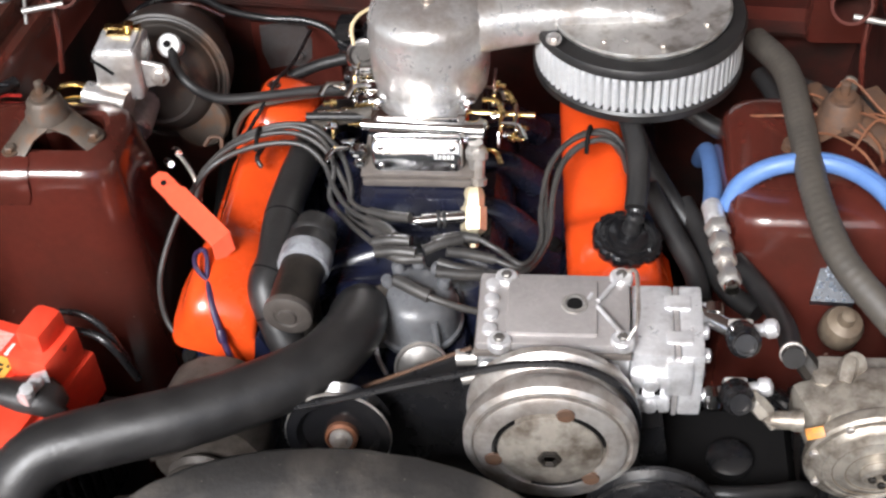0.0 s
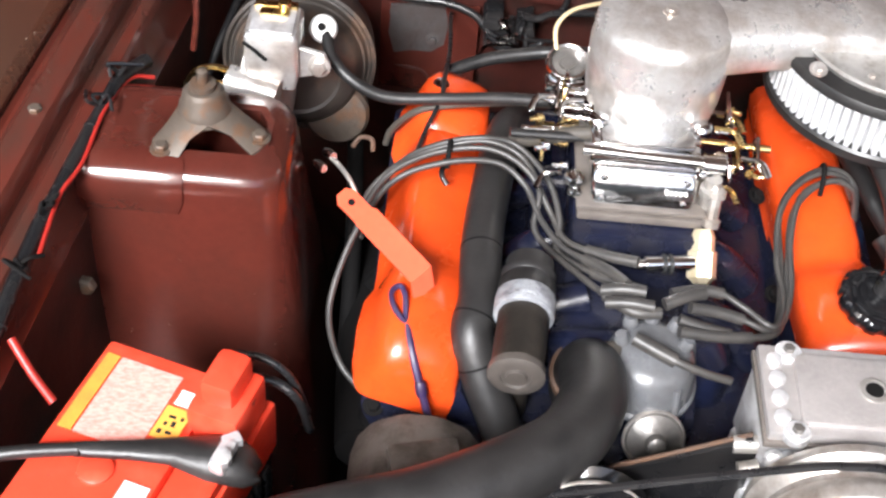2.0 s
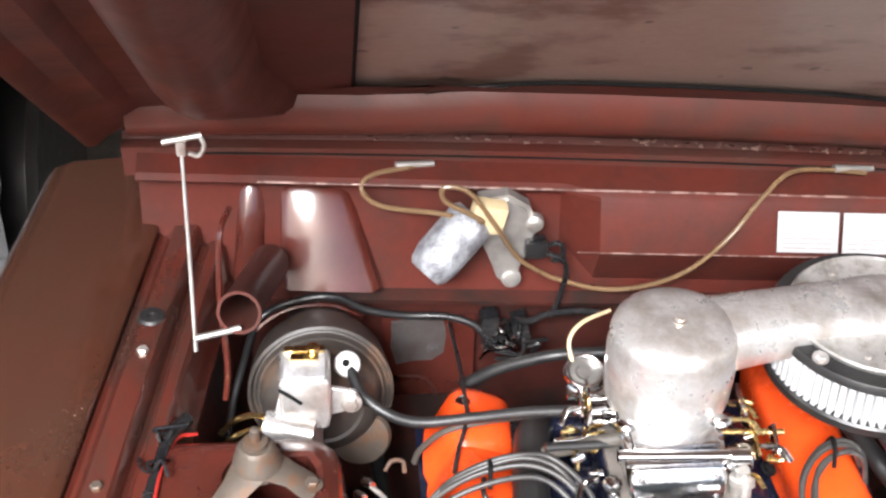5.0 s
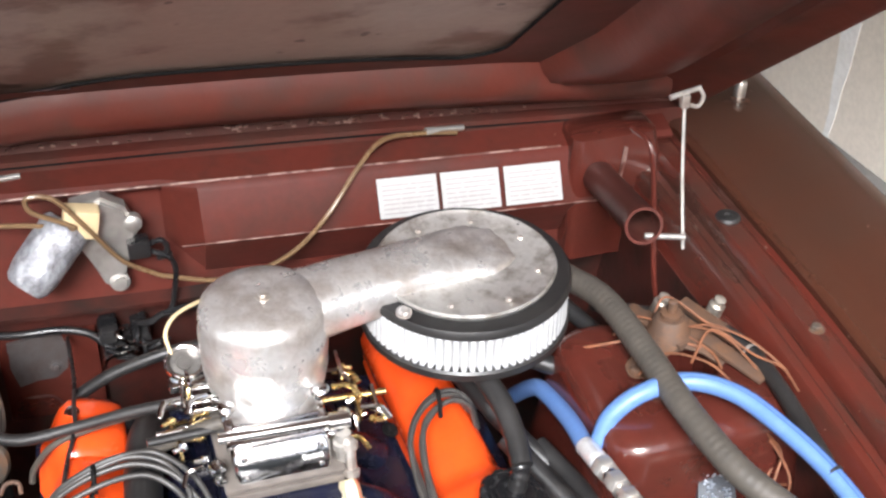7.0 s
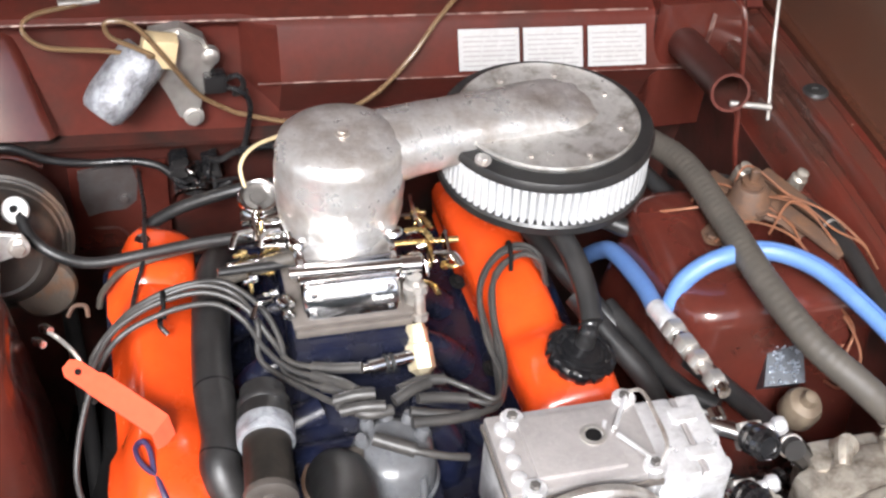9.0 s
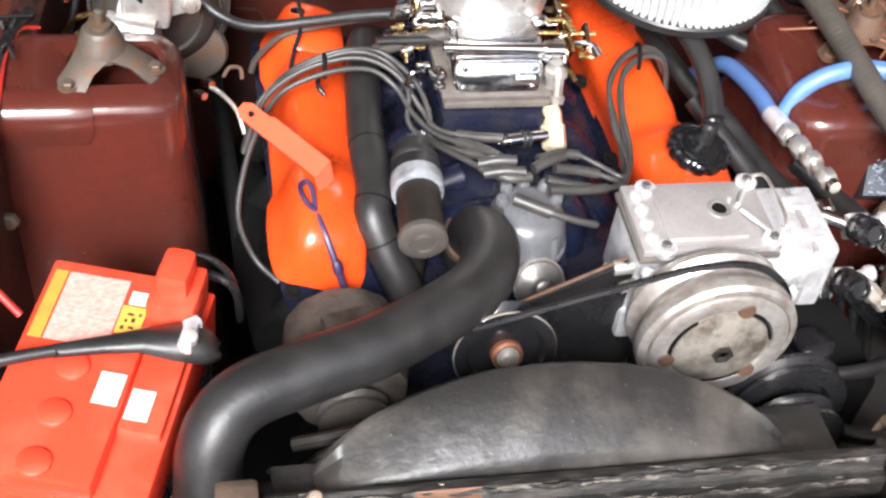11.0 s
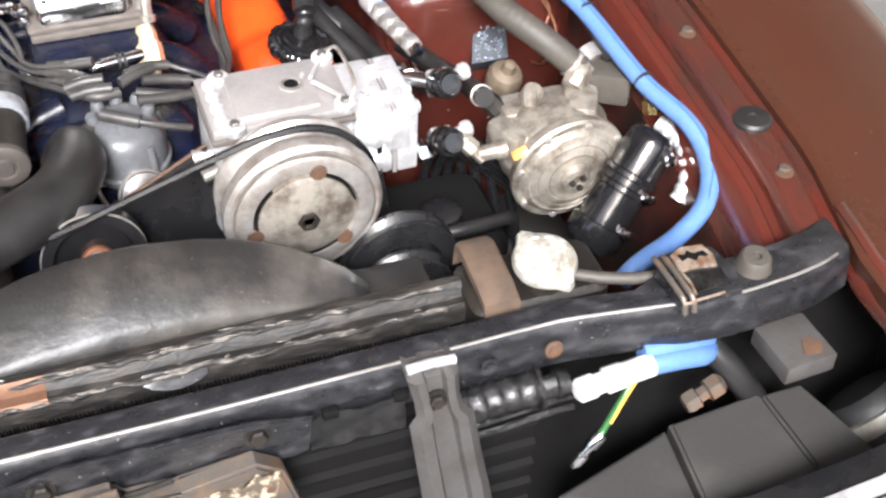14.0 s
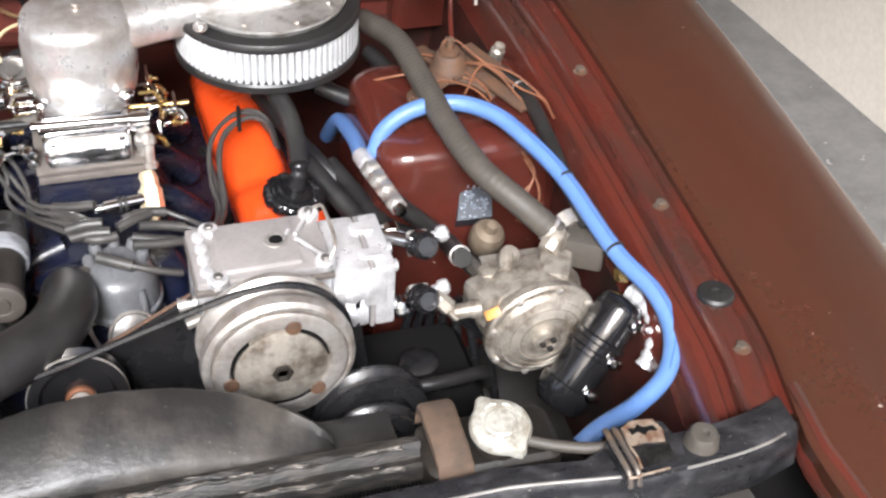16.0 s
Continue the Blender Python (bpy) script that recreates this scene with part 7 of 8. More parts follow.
lead([(0.026, 0.999, 0.800), (0.072, 1.002, 0.790), (0.111, 0.995, 0.780), (0.129, 1.035, 0.765), (0.137, 1.099, 0.770), (0.138, 1.156, 0.785), (0.156, 1.191, 0.800), (0.187, 1.213, 0.805), (0.219, 1.218, 0.795), (0.237, 1.221, 0.760)], ((0.0, 0.14),))
lead([(0.016, 0.991, 0.790), (0.066, 0.985, 0.780), (0.115, 0.993, 0.775), (0.137, 1.045, 0.765), (0.144, 1.104, 0.775), (0.153, 1.161, 0.790), (0.180, 1.196, 0.800), (0.212, 1.208, 0.800), (0.231, 1.215, 0.770)], ((0.0, 0.14),))
lead([(-0.030, 0.961, 0.790), (0.011, 0.940, 0.785), (0.043, 0.935, 0.775), (0.069, 0.937, 0.765)], ((0.0, 0.35),), 0.0045)
for p, q in (((-0.062, 1.02, 0.792), (-0.018, 1.015, 0.800)), ((-0.058, 1.005, 0.79), (-0.010, 0.998, 0.797)), ((0.0, 1.0, 0.80), (0.042, 1.02, 0.80))):
    th = thing("lead_boot", p, "short grey rubber boot on the distributor cap", "boot", "lead boots")
    bm = bmesh.new()
    tube(bm, [p, Vector(p).lerp(Vector(q), 0.5) + Vector((0, 0, 0.003)), q], 0.0068, 12, 5)
    part("sleeve", bm, LEAD, th)
for pts in ([(-0.230, 1.168, 0.805), (-0.229, 1.182, 0.822), (-0.228, 1.20, 0.818), (-0.228, 1.208, 0.80)], [(0.186, 1.19, 0.792), (0.187, 1.20, 0.810), (0.190, 1.22, 0.812), (0.192, 1.235, 0.79)]):
    th = thing("lead_clip", pts[0], "dark wire clip that gathers the leads", "clip", "lead clips")
    bm = bmesh.new()
    tube(bm, pts, 0.0028, 6, 5)
    part("clip_wire", bm, DARK, th)

hose("vacuum_hose", [(-0.385, 1.370, 0.815), (-0.372, 1.341, 0.800), (-0.341, 1.320, 0.785), (-0.301, 1.302, 0.785), (-0.236, 1.291, 0.800), (-0.173, 1.276, 0.820), (-0.118, 1.260, 0.835)], 0.0072, RUBBER, "black vacuum hose from the brake booster")
hose("vacuum_hose", [(-0.306, 1.328, 0.690), (-0.299, 1.320, 0.720), (-0.272, 1.304, 0.765), (-0.228, 1.293, 0.790), (-0.166, 1.276, 0.815), (-0.117, 1.261, 0.830)], 0.0042, HOSE_GREY, "thin grey vacuum hose over the valve cover")
hose("vacuum_hose", [(-0.161, 1.216, 0.810), (-0.128, 1.205, 0.830), (-0.099, 1.202, 0.840), (-0.069, 1.197, 0.850)], 0.0085, HOSE_GREY, "short grey vacuum hose into the carburettor")
hose("wire", [(-0.239, 1.591, 0.700), (-0.237, 1.453, 0.740), (-0.241, 1.358, 0.775), (-0.243, 1.306, 0.785), (-0.256, 1.267, 0.775), (-0.265, 1.230, 0.770)], 0.0028, PLASTIC, "thin black wire down to the valve cover", "wire")
hose("wire", [(-0.232, 1.208, 0.780), (-0.235, 1.183, 0.782), (-0.228, 1.173, 0.775)], 0.0032, PLASTIC, "short black wire end on the cover", "wire")
hose("vacuum_hose", [(-0.239, 1.414, 0.740), (-0.185, 1.436, 0.750), (-0.112, 1.446, 0.760), (-0.059, 1.431, 0.775), (-0.025, 1.422, 0.780)], 0.0085, RUBBER, "black hose along the firewall")
hose("heater_hose", [*[(-0.113, 1.407, 0.655), (-0.147, 1.343, 0.728), (-0.166, 1.271, 0.765), (-0.179, 1.174, 0.772), (-0.186, 1.089, 0.772), (-0.185, 1.020, 0.762)], *[(-0.194, 1.040, 0.765), (-0.191, 0.983, 0.750), (-0.178, 0.957, 0.720), (-0.156, 0.931, 0.680), (-0.144, 0.918, 0.650)][1:]], 0.0225, RUBBER, "thick black taped heater hose beside the valve cover", seg=24, bands=(0.30, 0.46, 0.62, 0.76), band_mat=DARK, bulge=1.012, broad=0.05)
hose("gas_hose", [(0.401, 1.357, 0.850), (0.431, 1.275, 0.860), (0.438, 1.162, 0.862), (0.442, 1.050, 0.860), (0.460, 0.955, 0.850), (0.497, 0.900, 0.830), (0.539, 0.870, 0.795)], 0.0168, HOSE_GREY, "grey corrugated gas hose from the air cleaner to the converter", seg=20, ribs=0.00045, rib_step=2, bands=(0.97,), band_mat=STEEL)
blue = hose("blue_hose", [(0.352, 1.090, 0.795), (0.369, 1.097, 0.830), (0.408, 1.099, 0.855), (0.464, 1.098, 0.860), (0.509, 1.063, 0.860), (0.539, 1.007, 0.852), (0.568, 0.929, 0.836), (0.593, 0.809, 0.808), (0.618, 0.733, 0.795), (0.621, 0.681, 0.775), (0.598, 0.638, 0.755), (0.553, 0.612, 0.740), (0.495, 0.589, 0.735), (0.468, 0.578, 0.725)], 0.0115, BLUE, "bright blue rubber hose with black ties", seg=18)
for p in ((0.569, 0.931, 0.836), (0.594, 0.810, 0.808)):
    bm = bmesh.new()
    lathe(bm, p, (0.2, -0.95, -0.22), [(0.0116, -0.0022), (0.0128, -0.002), (0.0128, 0.002), (0.0116, 0.0022)], 18)
    part("tie", bm, BLACK, blue)
STRIPE = material("blue_stripe", (0.045, 0.105, 0.30), 0.5)
for off in ((0.0005, -0.0045, 0.0098), (0.0055, 0.0008, 0.0092)):
    bm = bmesh.new()
    tube(bm, [Vector(p) + Vector(off) for p in [(0.352, 1.090, 0.795), (0.369, 1.097, 0.830), (0.408, 1.099, 0.855), (0.464, 1.098, 0.860), (0.509, 1.063, 0.860), (0.539, 1.007, 0.852), (0.568, 0.929, 0.836), (0.593, 0.809, 0.808), (0.618, 0.733, 0.795), (0.621, 0.681, 0.775), (0.598, 0.638, 0.755), (0.553, 0.612, 0.740), (0.495, 0.589, 0.735), (0.468, 0.578, 0.725)][2:11]], 0.0013, 6, 8)
    part("stripe", bm, STRIPE, blue, "darker blue line")
hose("blue_hose", [(0.343, 1.34, 0.66), (0.343, 1.29, 0.715), (0.343, 1.245, 0.750), (0.341, 1.15, 0.782), (0.335, 1.085, 0.797)], 0.0115, BLUE, "short blue hose with a crimped end", seg=18)
fit = thing("hose_fitting", (0.34, 0.98, 0.80), "string of bright crimped hose fittings", "hose fitting")
A, B = Vector((0.335, 1.090, 0.797)), Vector((0.345, 0.922, 0.828))
n = (B - A)
for name, f0, f1, r, seg, metal in (("crimped_collar", 0.0, 0.24, 0.0128, 20, ALLOY), ("hex_nut", 0.25, 0.35, 0.0150, 6, ALLOY_DULL), ("neck", 0.35, 0.42, 0.0090, 16, CHROME), ("hex_nut", 0.42, 0.55, 0.0138, 6, ALLOY_DULL), ("neck", 0.55, 0.62, 0.0085, 16, STEEL), ("hex_nut", 0.62, 0.72, 0.0135, 6, STEEL), ("neck", 0.72, 0.84, 0.0080, 16, STEEL), ("hex_nut", 0.84, 0.94, 0.0130, 6, ALLOY_DULL), ("neck", 0.94, 1.02, 0.0085, 16, CHROME)):
    bm = bmesh.new()
    h0, h1 = f0 * n.length, f1 * n.length
    if name == "crimped_collar":
        lathe(bm, A, n, [(r * 0.96, h0), (r, h0 + 0.003), (r * 0.93, h0 + 0.010), (r, h0 + 0.016), (r * 0.93, h0 + 0.022), (r, h0 + 0.028), (r, h1 - 0.002), (r * 0.9, h1)], seg)
    else:
        lathe(bm, A, n, [(r * 0.88, h0), (r, h0 + 0.002), (r, h1 - 0.002), (r * 0.88, h1)], seg)
    part(name, bm, metal, fit)
hose("breather_hose", [*[(0.244, 1.063, 0.815), (0.247, 1.096, 0.830), (0.245, 1.141, 0.845), (0.235, 1.188, 0.855)], (0.225, 1.23, 0.862)], 0.0135, RUBBER, "dark rubber breather hose from the oil cap to the air cleaner", seg=14)
hose("heater_hose", [(0.235, 1.32, 0.765), *[(0.257, 1.245, 0.760), (0.271, 1.212, 0.750), (0.302, 1.159, 0.730), (0.338, 1.119, 0.700), (0.365, 1.080, 0.680)]], 0.0125, RUBBER, "black heater hose under the gas hose", seg=14)
hose("heater_hose", [(0.263, 1.165, 0.760), (0.290, 1.114, 0.740), (0.319, 1.054, 0.720), (0.325, 1.013, 0.710)], 0.014, RUBBER, "black heater hose beside the valve cover", seg=14)
hose("heater_hose", [(0.310, 1.171, 0.730), (0.333, 1.110, 0.720), (0.354, 1.031, 0.720), (0.388, 0.990, 0.720)], 0.013, RUBBER, "black heater hose with worn printing", seg=14)
hose("heater_hose", [(0.362, 1.038, 0.760), (0.392, 0.993, 0.750), (0.410, 0.931, 0.760), (0.409, 0.857, 0.790)], 0.0125, RUBBER, "black coolant hose into the converter", seg=14, bands=(0.95,), band_mat=STEEL)
hose("heater_hose", [(0.314, 1.270, 0.800), (0.352, 1.246, 0.790), (0.401, 1.211, 0.790)], 0.012, RUBBER, "black hose behind the air cleaner", seg=14)
hose("heater_hose", [(0.412, 1.365, 0.790), (0.435, 1.317, 0.780), (0.443, 1.276, 0.780)], 0.012, RUBBER, "black hose near the firewall", seg=14)
hose("heater_hose", [(0.450, 1.337, 0.800), (0.484, 1.282, 0.820), (0.538, 1.240, 0.830), (0.571, 1.190, 0.835), (0.584, 1.120, 0.835), (0.579, 1.021, 0.835), (0.572, 0.932, 0.830), (0.582, 0.869, 0.800)], 0.0105, RUBBER, "black hose clipped along the inner rail", seg=14, bands=(0.52,), band_mat=STEEL)
hose("vent_wire", [(-0.118, 1.309, 0.870), (-0.120, 1.326, 0.890), (-0.102, 1.346, 0.900), (-0.062, 1.374, 0.895)], 0.0026, CREAM, "thin cream tube above the choke", "tube")
for pts in ([(0.536, 1.066, 0.810), (0.557, 1.027, 0.790), (0.564, 0.995, 0.760), (0.548, 0.992, 0.720), (0.544, 1.025, 0.700)], [(0.546, 1.040, 0.810), (0.565, 1.025, 0.780), (0.547, 1.002, 0.750), (0.566, 0.996, 0.720)], [(0.561, 1.057, 0.800), (0.576, 1.042, 0.770), (0.550, 1.022, 0.740), (0.584, 1.027, 0.720)], [(0.378, 1.234, 0.820), (0.422, 1.211, 0.840), (0.471, 1.199, 0.850), (0.515, 1.160, 0.850)]):
    hose("copper_wire", pts, 0.0018, COPPER, "thin coppery wire loose by the tower", "wire", seg=6, group="copper wires")

rnd = random.Random(77)
for k in range(6):
    x, y = rnd.uniform(0.47, 0.57), rnd.uniform(1.10, 1.24)
    a = rnd.uniform(-0.5, 0.5)
    hose("copper_wire", [(x - 0.05, y + 0.05 * a + 0.02, 0.834), (x - 0.02, y + 0.02, 0.855 + rnd.uniform(0, 0.02)), (x + 0.02, y - 0.02, 0.86 + rnd.uniform(-0.01, 0.02)), (x + 0.05, y - 0.05 - 0.04 * a, 0.842), (x + 0.055, y - 0.075, 0.832)], 0.0017, COPPER, "thin coppery wire loose by the tower", "wire", seg=6, steps=6, group="copper wires")
# dusty fabric and clutter behind the right tower
th = thing("coil_bracket", (0.53, 1.20, 0.82), "dusty tan bracket with rusty strips on the tower", "bracket")
for k, (p, q) in enumerate((((0.50, 1.235, 0.856), (0.575, 1.10, 0.833)), ((0.53, 1.25, 0.852), (0.592, 1.14, 0.833)), ((0.46, 1.26, 0.850), (0.50, 1.17, 0.85)))):
    bm = bmesh.new()
    d = Vector(q) - Vector(p)
    box(bm, (-0.011, -d.length / 2, -0.003), (0.011, d.length / 2, 0.003), 0.0015)
    bmesh.ops.transform(bm, matrix=Matrix.Translation((Vector(p) + Vector(q)) / 2) @ d.to_track_quat("Y", "Z").to_matrix().to_4x4(), verts=bm.verts)
    part("strip", bm, RUST, th)
for p in ((0.505, 1.255, 0.85), (0.575, 1.235, 0.845)):
    bm = bmesh.new()
    lathe(bm, p, (0.2, -0.2, 1), [(0.011, -0.02), (0.011, 0.004), (0.008, 0.007), (0.008, 0.014), (0.004, 0.016)], 12)
    part("stud", bm, GRIMY, th)
th = thing("wiring_connector", (0.48, 1.03, 0.70), "dark connector block with pale pins on the tower face", "connector")
bm = bmesh.new()
Q = [Vector(p) for p in [(0.466, 1.045, 0.765), (0.507, 1.036, 0.765), (0.497, 0.995, 0.735), (0.449, 1.002, 0.730)]]
nq = (Q[1] - Q[0]).cross(Q[3] - Q[0]).normalized()
if nq.y > 0:
    nq = -nq
rings(bm, [[p - nq * 0.03 for p in Q], [p + nq * 0.004 for p in Q]])
part("block", bm, material("slate_plastic", (0.045, 0.052, 0.064), 0.4, 0.0, (0.02, 0.022, 0.026), 0.7, 60, 150, 0.2), th)
rnd = random.Random(8)
bm = bmesh.new()
for k in range(60):
    p = Q[0] + (Q[1] - Q[0]) * rnd.uniform(0.05, 0.95) + (Q[3] - Q[0]) * rnd.uniform(0.05, 0.95) + nq * 0.005
    lathe(bm, p, nq + Vector((rnd.uniform(-.5, .5), 0, rnd.uniform(-.5, .5))), [(rnd.uniform(0.001, 0.0022), 0), (0.001, rnd.uniform(0.003, 0.008))], 6)
part("pins", bm, material("pale_blue_pins", (0.34, 0.38, 0.44), 0.4, 0.3), th, "pale frayed pins")
th = thing("brass_regulator", (0.475, 0.94, 0.72), "dusty tan round sender with a brass stem", "sender")
bm = bmesh.new()
lathe(bm, (0.478, 0.972, 0.705), (0.1, -0.3, 0.9), [(0.018, 0), (0.024, 0.01), (0.024, 0.03), (0.020, 0.038), (0.010, 0.042), (0.008, 0.054), (0.002, 0.056)], 22)
part("body", bm, TAN_METAL, th)

# ---------------------------------------------------------------- brake booster and master cylinder
boost = thing("brake_booster", (-0.425, 1.50, 0.60), "dusty dark round brake booster on the firewall", "brake booster")
bax = Vector((0.02, -0.97, 0.24)).normalized()
b0 = Vector((-0.424, 1.425, 0.733))
bm = bmesh.new()
lathe(bm, b0, bax, [(0.050, -0.18), (0.056, -0.10), (0.078, -0.085), (0.090, -0.055), (0.094, -0.02), (0.096, 0.0), (0.096, 0.006), (0.092, 0.008), (0.0885, 0.003), (0.086, 0.004), (0.083, 0.012), (0.080, 0.012), (0.078, 0.024), (0.070, 0.036), (0.056, 0.043), (0.052, 0.041), (0.030, 0.046), (0.001, 0.046)], 64)
part("shell", bm, BOOSTER, boost)
s_, u_, a_ = basis(bax)
bm = bmesh.new()
lathe(bm, b0 + s_ * 0.0 + Vector((0.050, -0.030, -0.060)), bax, [(0.040, -0.02), (0.042, 0.0), (0.038, 0.006), (0.001, 0.008)], 30)
part("boss", bm, BRACKET, boost, "rusty pressed boss")
mc = thing("master_cylinder", (-0.44, 1.37, 0.70), "bright alloy master cylinder with a pale reservoir and gilt cap", "master cylinder")
bm = bmesh.new()
rings(bm, [rounded(-0.441, 1.332, 0.028, 0.032, 0.006, 0.785), rounded(-0.441, 1.332, 0.031, 0.034, 0.006, 0.800), rounded(-0.441, 1.332, 0.031, 0.032, 0.006, 0.855), rounded(-0.441, 1.332, 0.028, 0.029, 0.006, 0.860)])
part("reservoir", bm, SILVER, mc, "silvery reservoir block")
bm = bmesh.new()
box(bm, (-0.466, 1.306, 0.860), (-0.416, 1.350, 0.8635), 0.002)
part("reservoir_lid", bm, ALLOY, mc)
bm = bmesh.new()
box(bm, (-0.466, 1.351, 0.855), (-0.416, 1.362, 0.866), 0.002)
box(bm, (-0.458, 1.334, 0.863), (-0.424, 1.346, 0.867), 0.002)
lathe(bm, (-0.430, 1.350, 0.866), (0, 0, 1), [(0.008, 0), (0.008, 0.008), (0.004, 0.010)], 10)
part("gilt_cap", bm, BRASS, mc, "gilt pressed cap")
bm = bmesh.new()
tube(bm, [(-0.472, 1.299, 0.850), (-0.460, 1.297, 0.842), (-0.446, 1.2975, 0.828)], 0.0022, 6, 5)
part("bail", bm, DARK, mc)
bm = bmesh.new()
rod(bm, (-0.492, 1.303, 0.790), (-0.432, 1.290, 0.783), 0.019, seg=24)
rod(bm, (-0.445, 1.44, 0.728), (-0.443, 1.320, 0.716), 0.023, 0.021, 24)
lathe(bm, (-0.443, 1.320, 0.716), (0, -1, -0.1), [(0.021, 0), (0.019, 0.006), (0.010, 0.008), (0.001, 0.008)], 24)
part("cylinder", bm, SILVER, mc, "cast alloy cylinder")
bm = bmesh.new()
slab(bm, [(-0.480, 0.795), (-0.47, 0.840), (-0.41, 0.840), (-0.380, 0.832), (-0.374, 0.818), (-0.382, 0.804), (-0.42, 0.792)], 1, 1.310, 1.318, 0.002)
part("flange", bm, SILVER, mc)
bolt(mc, (-0.386, 1.308, 0.818), (0, -1, 0.2), 0.009, STEEL)
for p, q in (((-0.490, 1.302, 0.806), (-0.530, 1.300, 0.800)), ((-0.490, 1.300, 0.786), (-0.535, 1.29, 0.780))):
    bm = bmesh.new()
    tube(bm, [p, Vector(p).lerp(Vector(q), 0.5) + Vector((0, 0, 0.006)), q, (q[0] - 0.02, q[1] + 0.03, q[2] - 0.05)], 0.0035, 8, 6)
    part("brake_pipe", bm, BRASS, mc)
valve_ = thing("booster_check_valve", (-0.389, 1.372, 0.80), "round white check valve on the brake booster", "check valve")
bm = bmesh.new()
vx = Vector((0.05, -0.75, 0.65))
lathe(bm, (-0.389, 1.376, 0.820), vx, [(0.012, -0.07), (0.013, -0.012), (0.0168, -0.006), (0.0168, 0.003), (0.0145, 0.006), (0.006, 0.007), (0.005, 0.003), (0.001, 0.003)], 26)
part("body", bm, WHITE, valve_)
bm = bmesh.new()
lathe(bm, Vector((-0.391, 1.376, 0.822)) + vx.normalized() * 0.0065, vx, [(0.005, 0), (0.004, 0.0015), (0.0005, 0.0015)], 10)
part("hole", bm, DARK, valve_)
bm = bmesh.new()
lathe(bm, Vector((-0.384, 1.372, 0.816)) + vx.normalized() * 0.0065, vx, [(0.003, 0), (0.0025, 0.0015), (0.0005, 0.0015)], 8)
part("hole", bm, DARK, valve_)
dip = thing("dipstick", (-0.35, 1.23, 0.70), "thin bright rod with clips in the dark gap beside the engine", "rod")
bm = bmesh.new()
tube(bm, [(-0.372, 1.262, 0.725), (-0.352, 1.235, 0.73), (-0.334, 1.21, 0.722), (-0.325, 1.19, 0.70)], 0.003, 8, 6)
part("rod", bm, STEEL, dip)
for p in ((-0.368, 1.256, 0.73), (-0.378, 1.245, 0.72)):
    bm = bmesh.new()
    lathe(bm, p, (0.5, -0.7, 0.3), [(0.006, -0.008), (0.0065, 0), (0.005, 0.01)], 10)
    part("clip", bm, CHROME, dip)
th = thing("choke_cable_end", (-0.335, 1.31, 0.70), "small rusty clip in the dark gap", "clip")
bm = bmesh.new()
tube(bm, [(-0.345, 1.305, 0.70), (-0.336, 1.312, 0.71), (-0.322, 1.312, 0.708), (-0.320, 1.302, 0.698)], 0.003, 8, 6)
part("clip_band", bm, RUST, th)
# shaft colour is near black to hold the shade of the gap
hose("steering_shaft", [(-0.36, 1.52, 0.62), (-0.34, 1.30, 0.58), (-0.33, 1.10, 0.52)], 0.011, DARK, "steering shaft deep beside the engine, near black for shade", "shaft")

# ---------------------------------------------------------------- wiper motor, washer tube, looms
wip = thing("wiper_motor", (-0.21, 1.59, 0.80), "dull silver wiper motor with a cream plastic connector", "wiper motor")
wa, wb = Vector((-0.214, 1.572, 0.898)), Vector((-0.285, 1.532, 0.832))
wn_ = wb - wa
bm = bmesh.new()
lathe(bm, wa, wn_, [(0.028, -0.006), (0.033, 0.0), (0.034, 0.006), (0.034, wn_.length * 0.62), (0.0335, wn_.length * 0.70), (0.030, wn_.length * 0.86), (0.024, wn_.length * 0.93), (0.001, wn_.length * 0.94)], 32, lambda t, i: 1 - 0.03 * (math.cos(t * 5) > 0.6))
part("motor_can", bm, CRUMPLED, wip, "silver painted can")
bm = bmesh.new()
slab(bm, [(-0.205, 0.925), (-0.165, 0.930), (-0.135, 0.91), (-0.122, 0.87), (-0.140, 0.845), (-0.146, 0.79), (-0.160, 0.778), (-0.175, 0.79), (-0.195, 0.845), (-0.215, 0.88)], 1, 1.575, 1.605, 0.006)
part("gear_case", bm, ALLOY_DULL, wip, "cast gear case")
bm = bmesh.new()
lathe(bm, (-0.156, 1.576, 0.793), (0, -1, 0.2), [(0.014, -0.004), (0.014, 0.003), (0.009, 0.004), (0.009, 0.009), (0.004, 0.009)], 20)
part("foot_bolt", bm, ALLOY_DULL, wip)
bm = bmesh.new()
lathe(bm, (-0.128, 1.580, 0.885), (0, -1, 0.1), [(0.013, -0.004), (0.012, 0.008), (0.008, 0.011), (0.001, 0.011)], 16)
part("gear_stud", bm, ALLOY_DULL, wip)
bm = bmesh.new()
box(bm, (-0.218, 1.548, 0.890), (-0.172, 1.575, 0.932), 0.004, Matrix.Rotation(radians(12), 4, "Y"))
for z in (0.915, 0.900):
    box(bm, (-0.232, 1.556, z - 0.004), (-0.215, 1.566, z + 0.003), 0.001)
part("connector", bm, CREAM, wip, "cream plastic connector")
bm = bmesh.new()
box(bm, (-0.140, 1.560, 0.835), (-0.110, 1.585, 0.862), 0.004)
part("plug", bm, PLASTIC, wip)
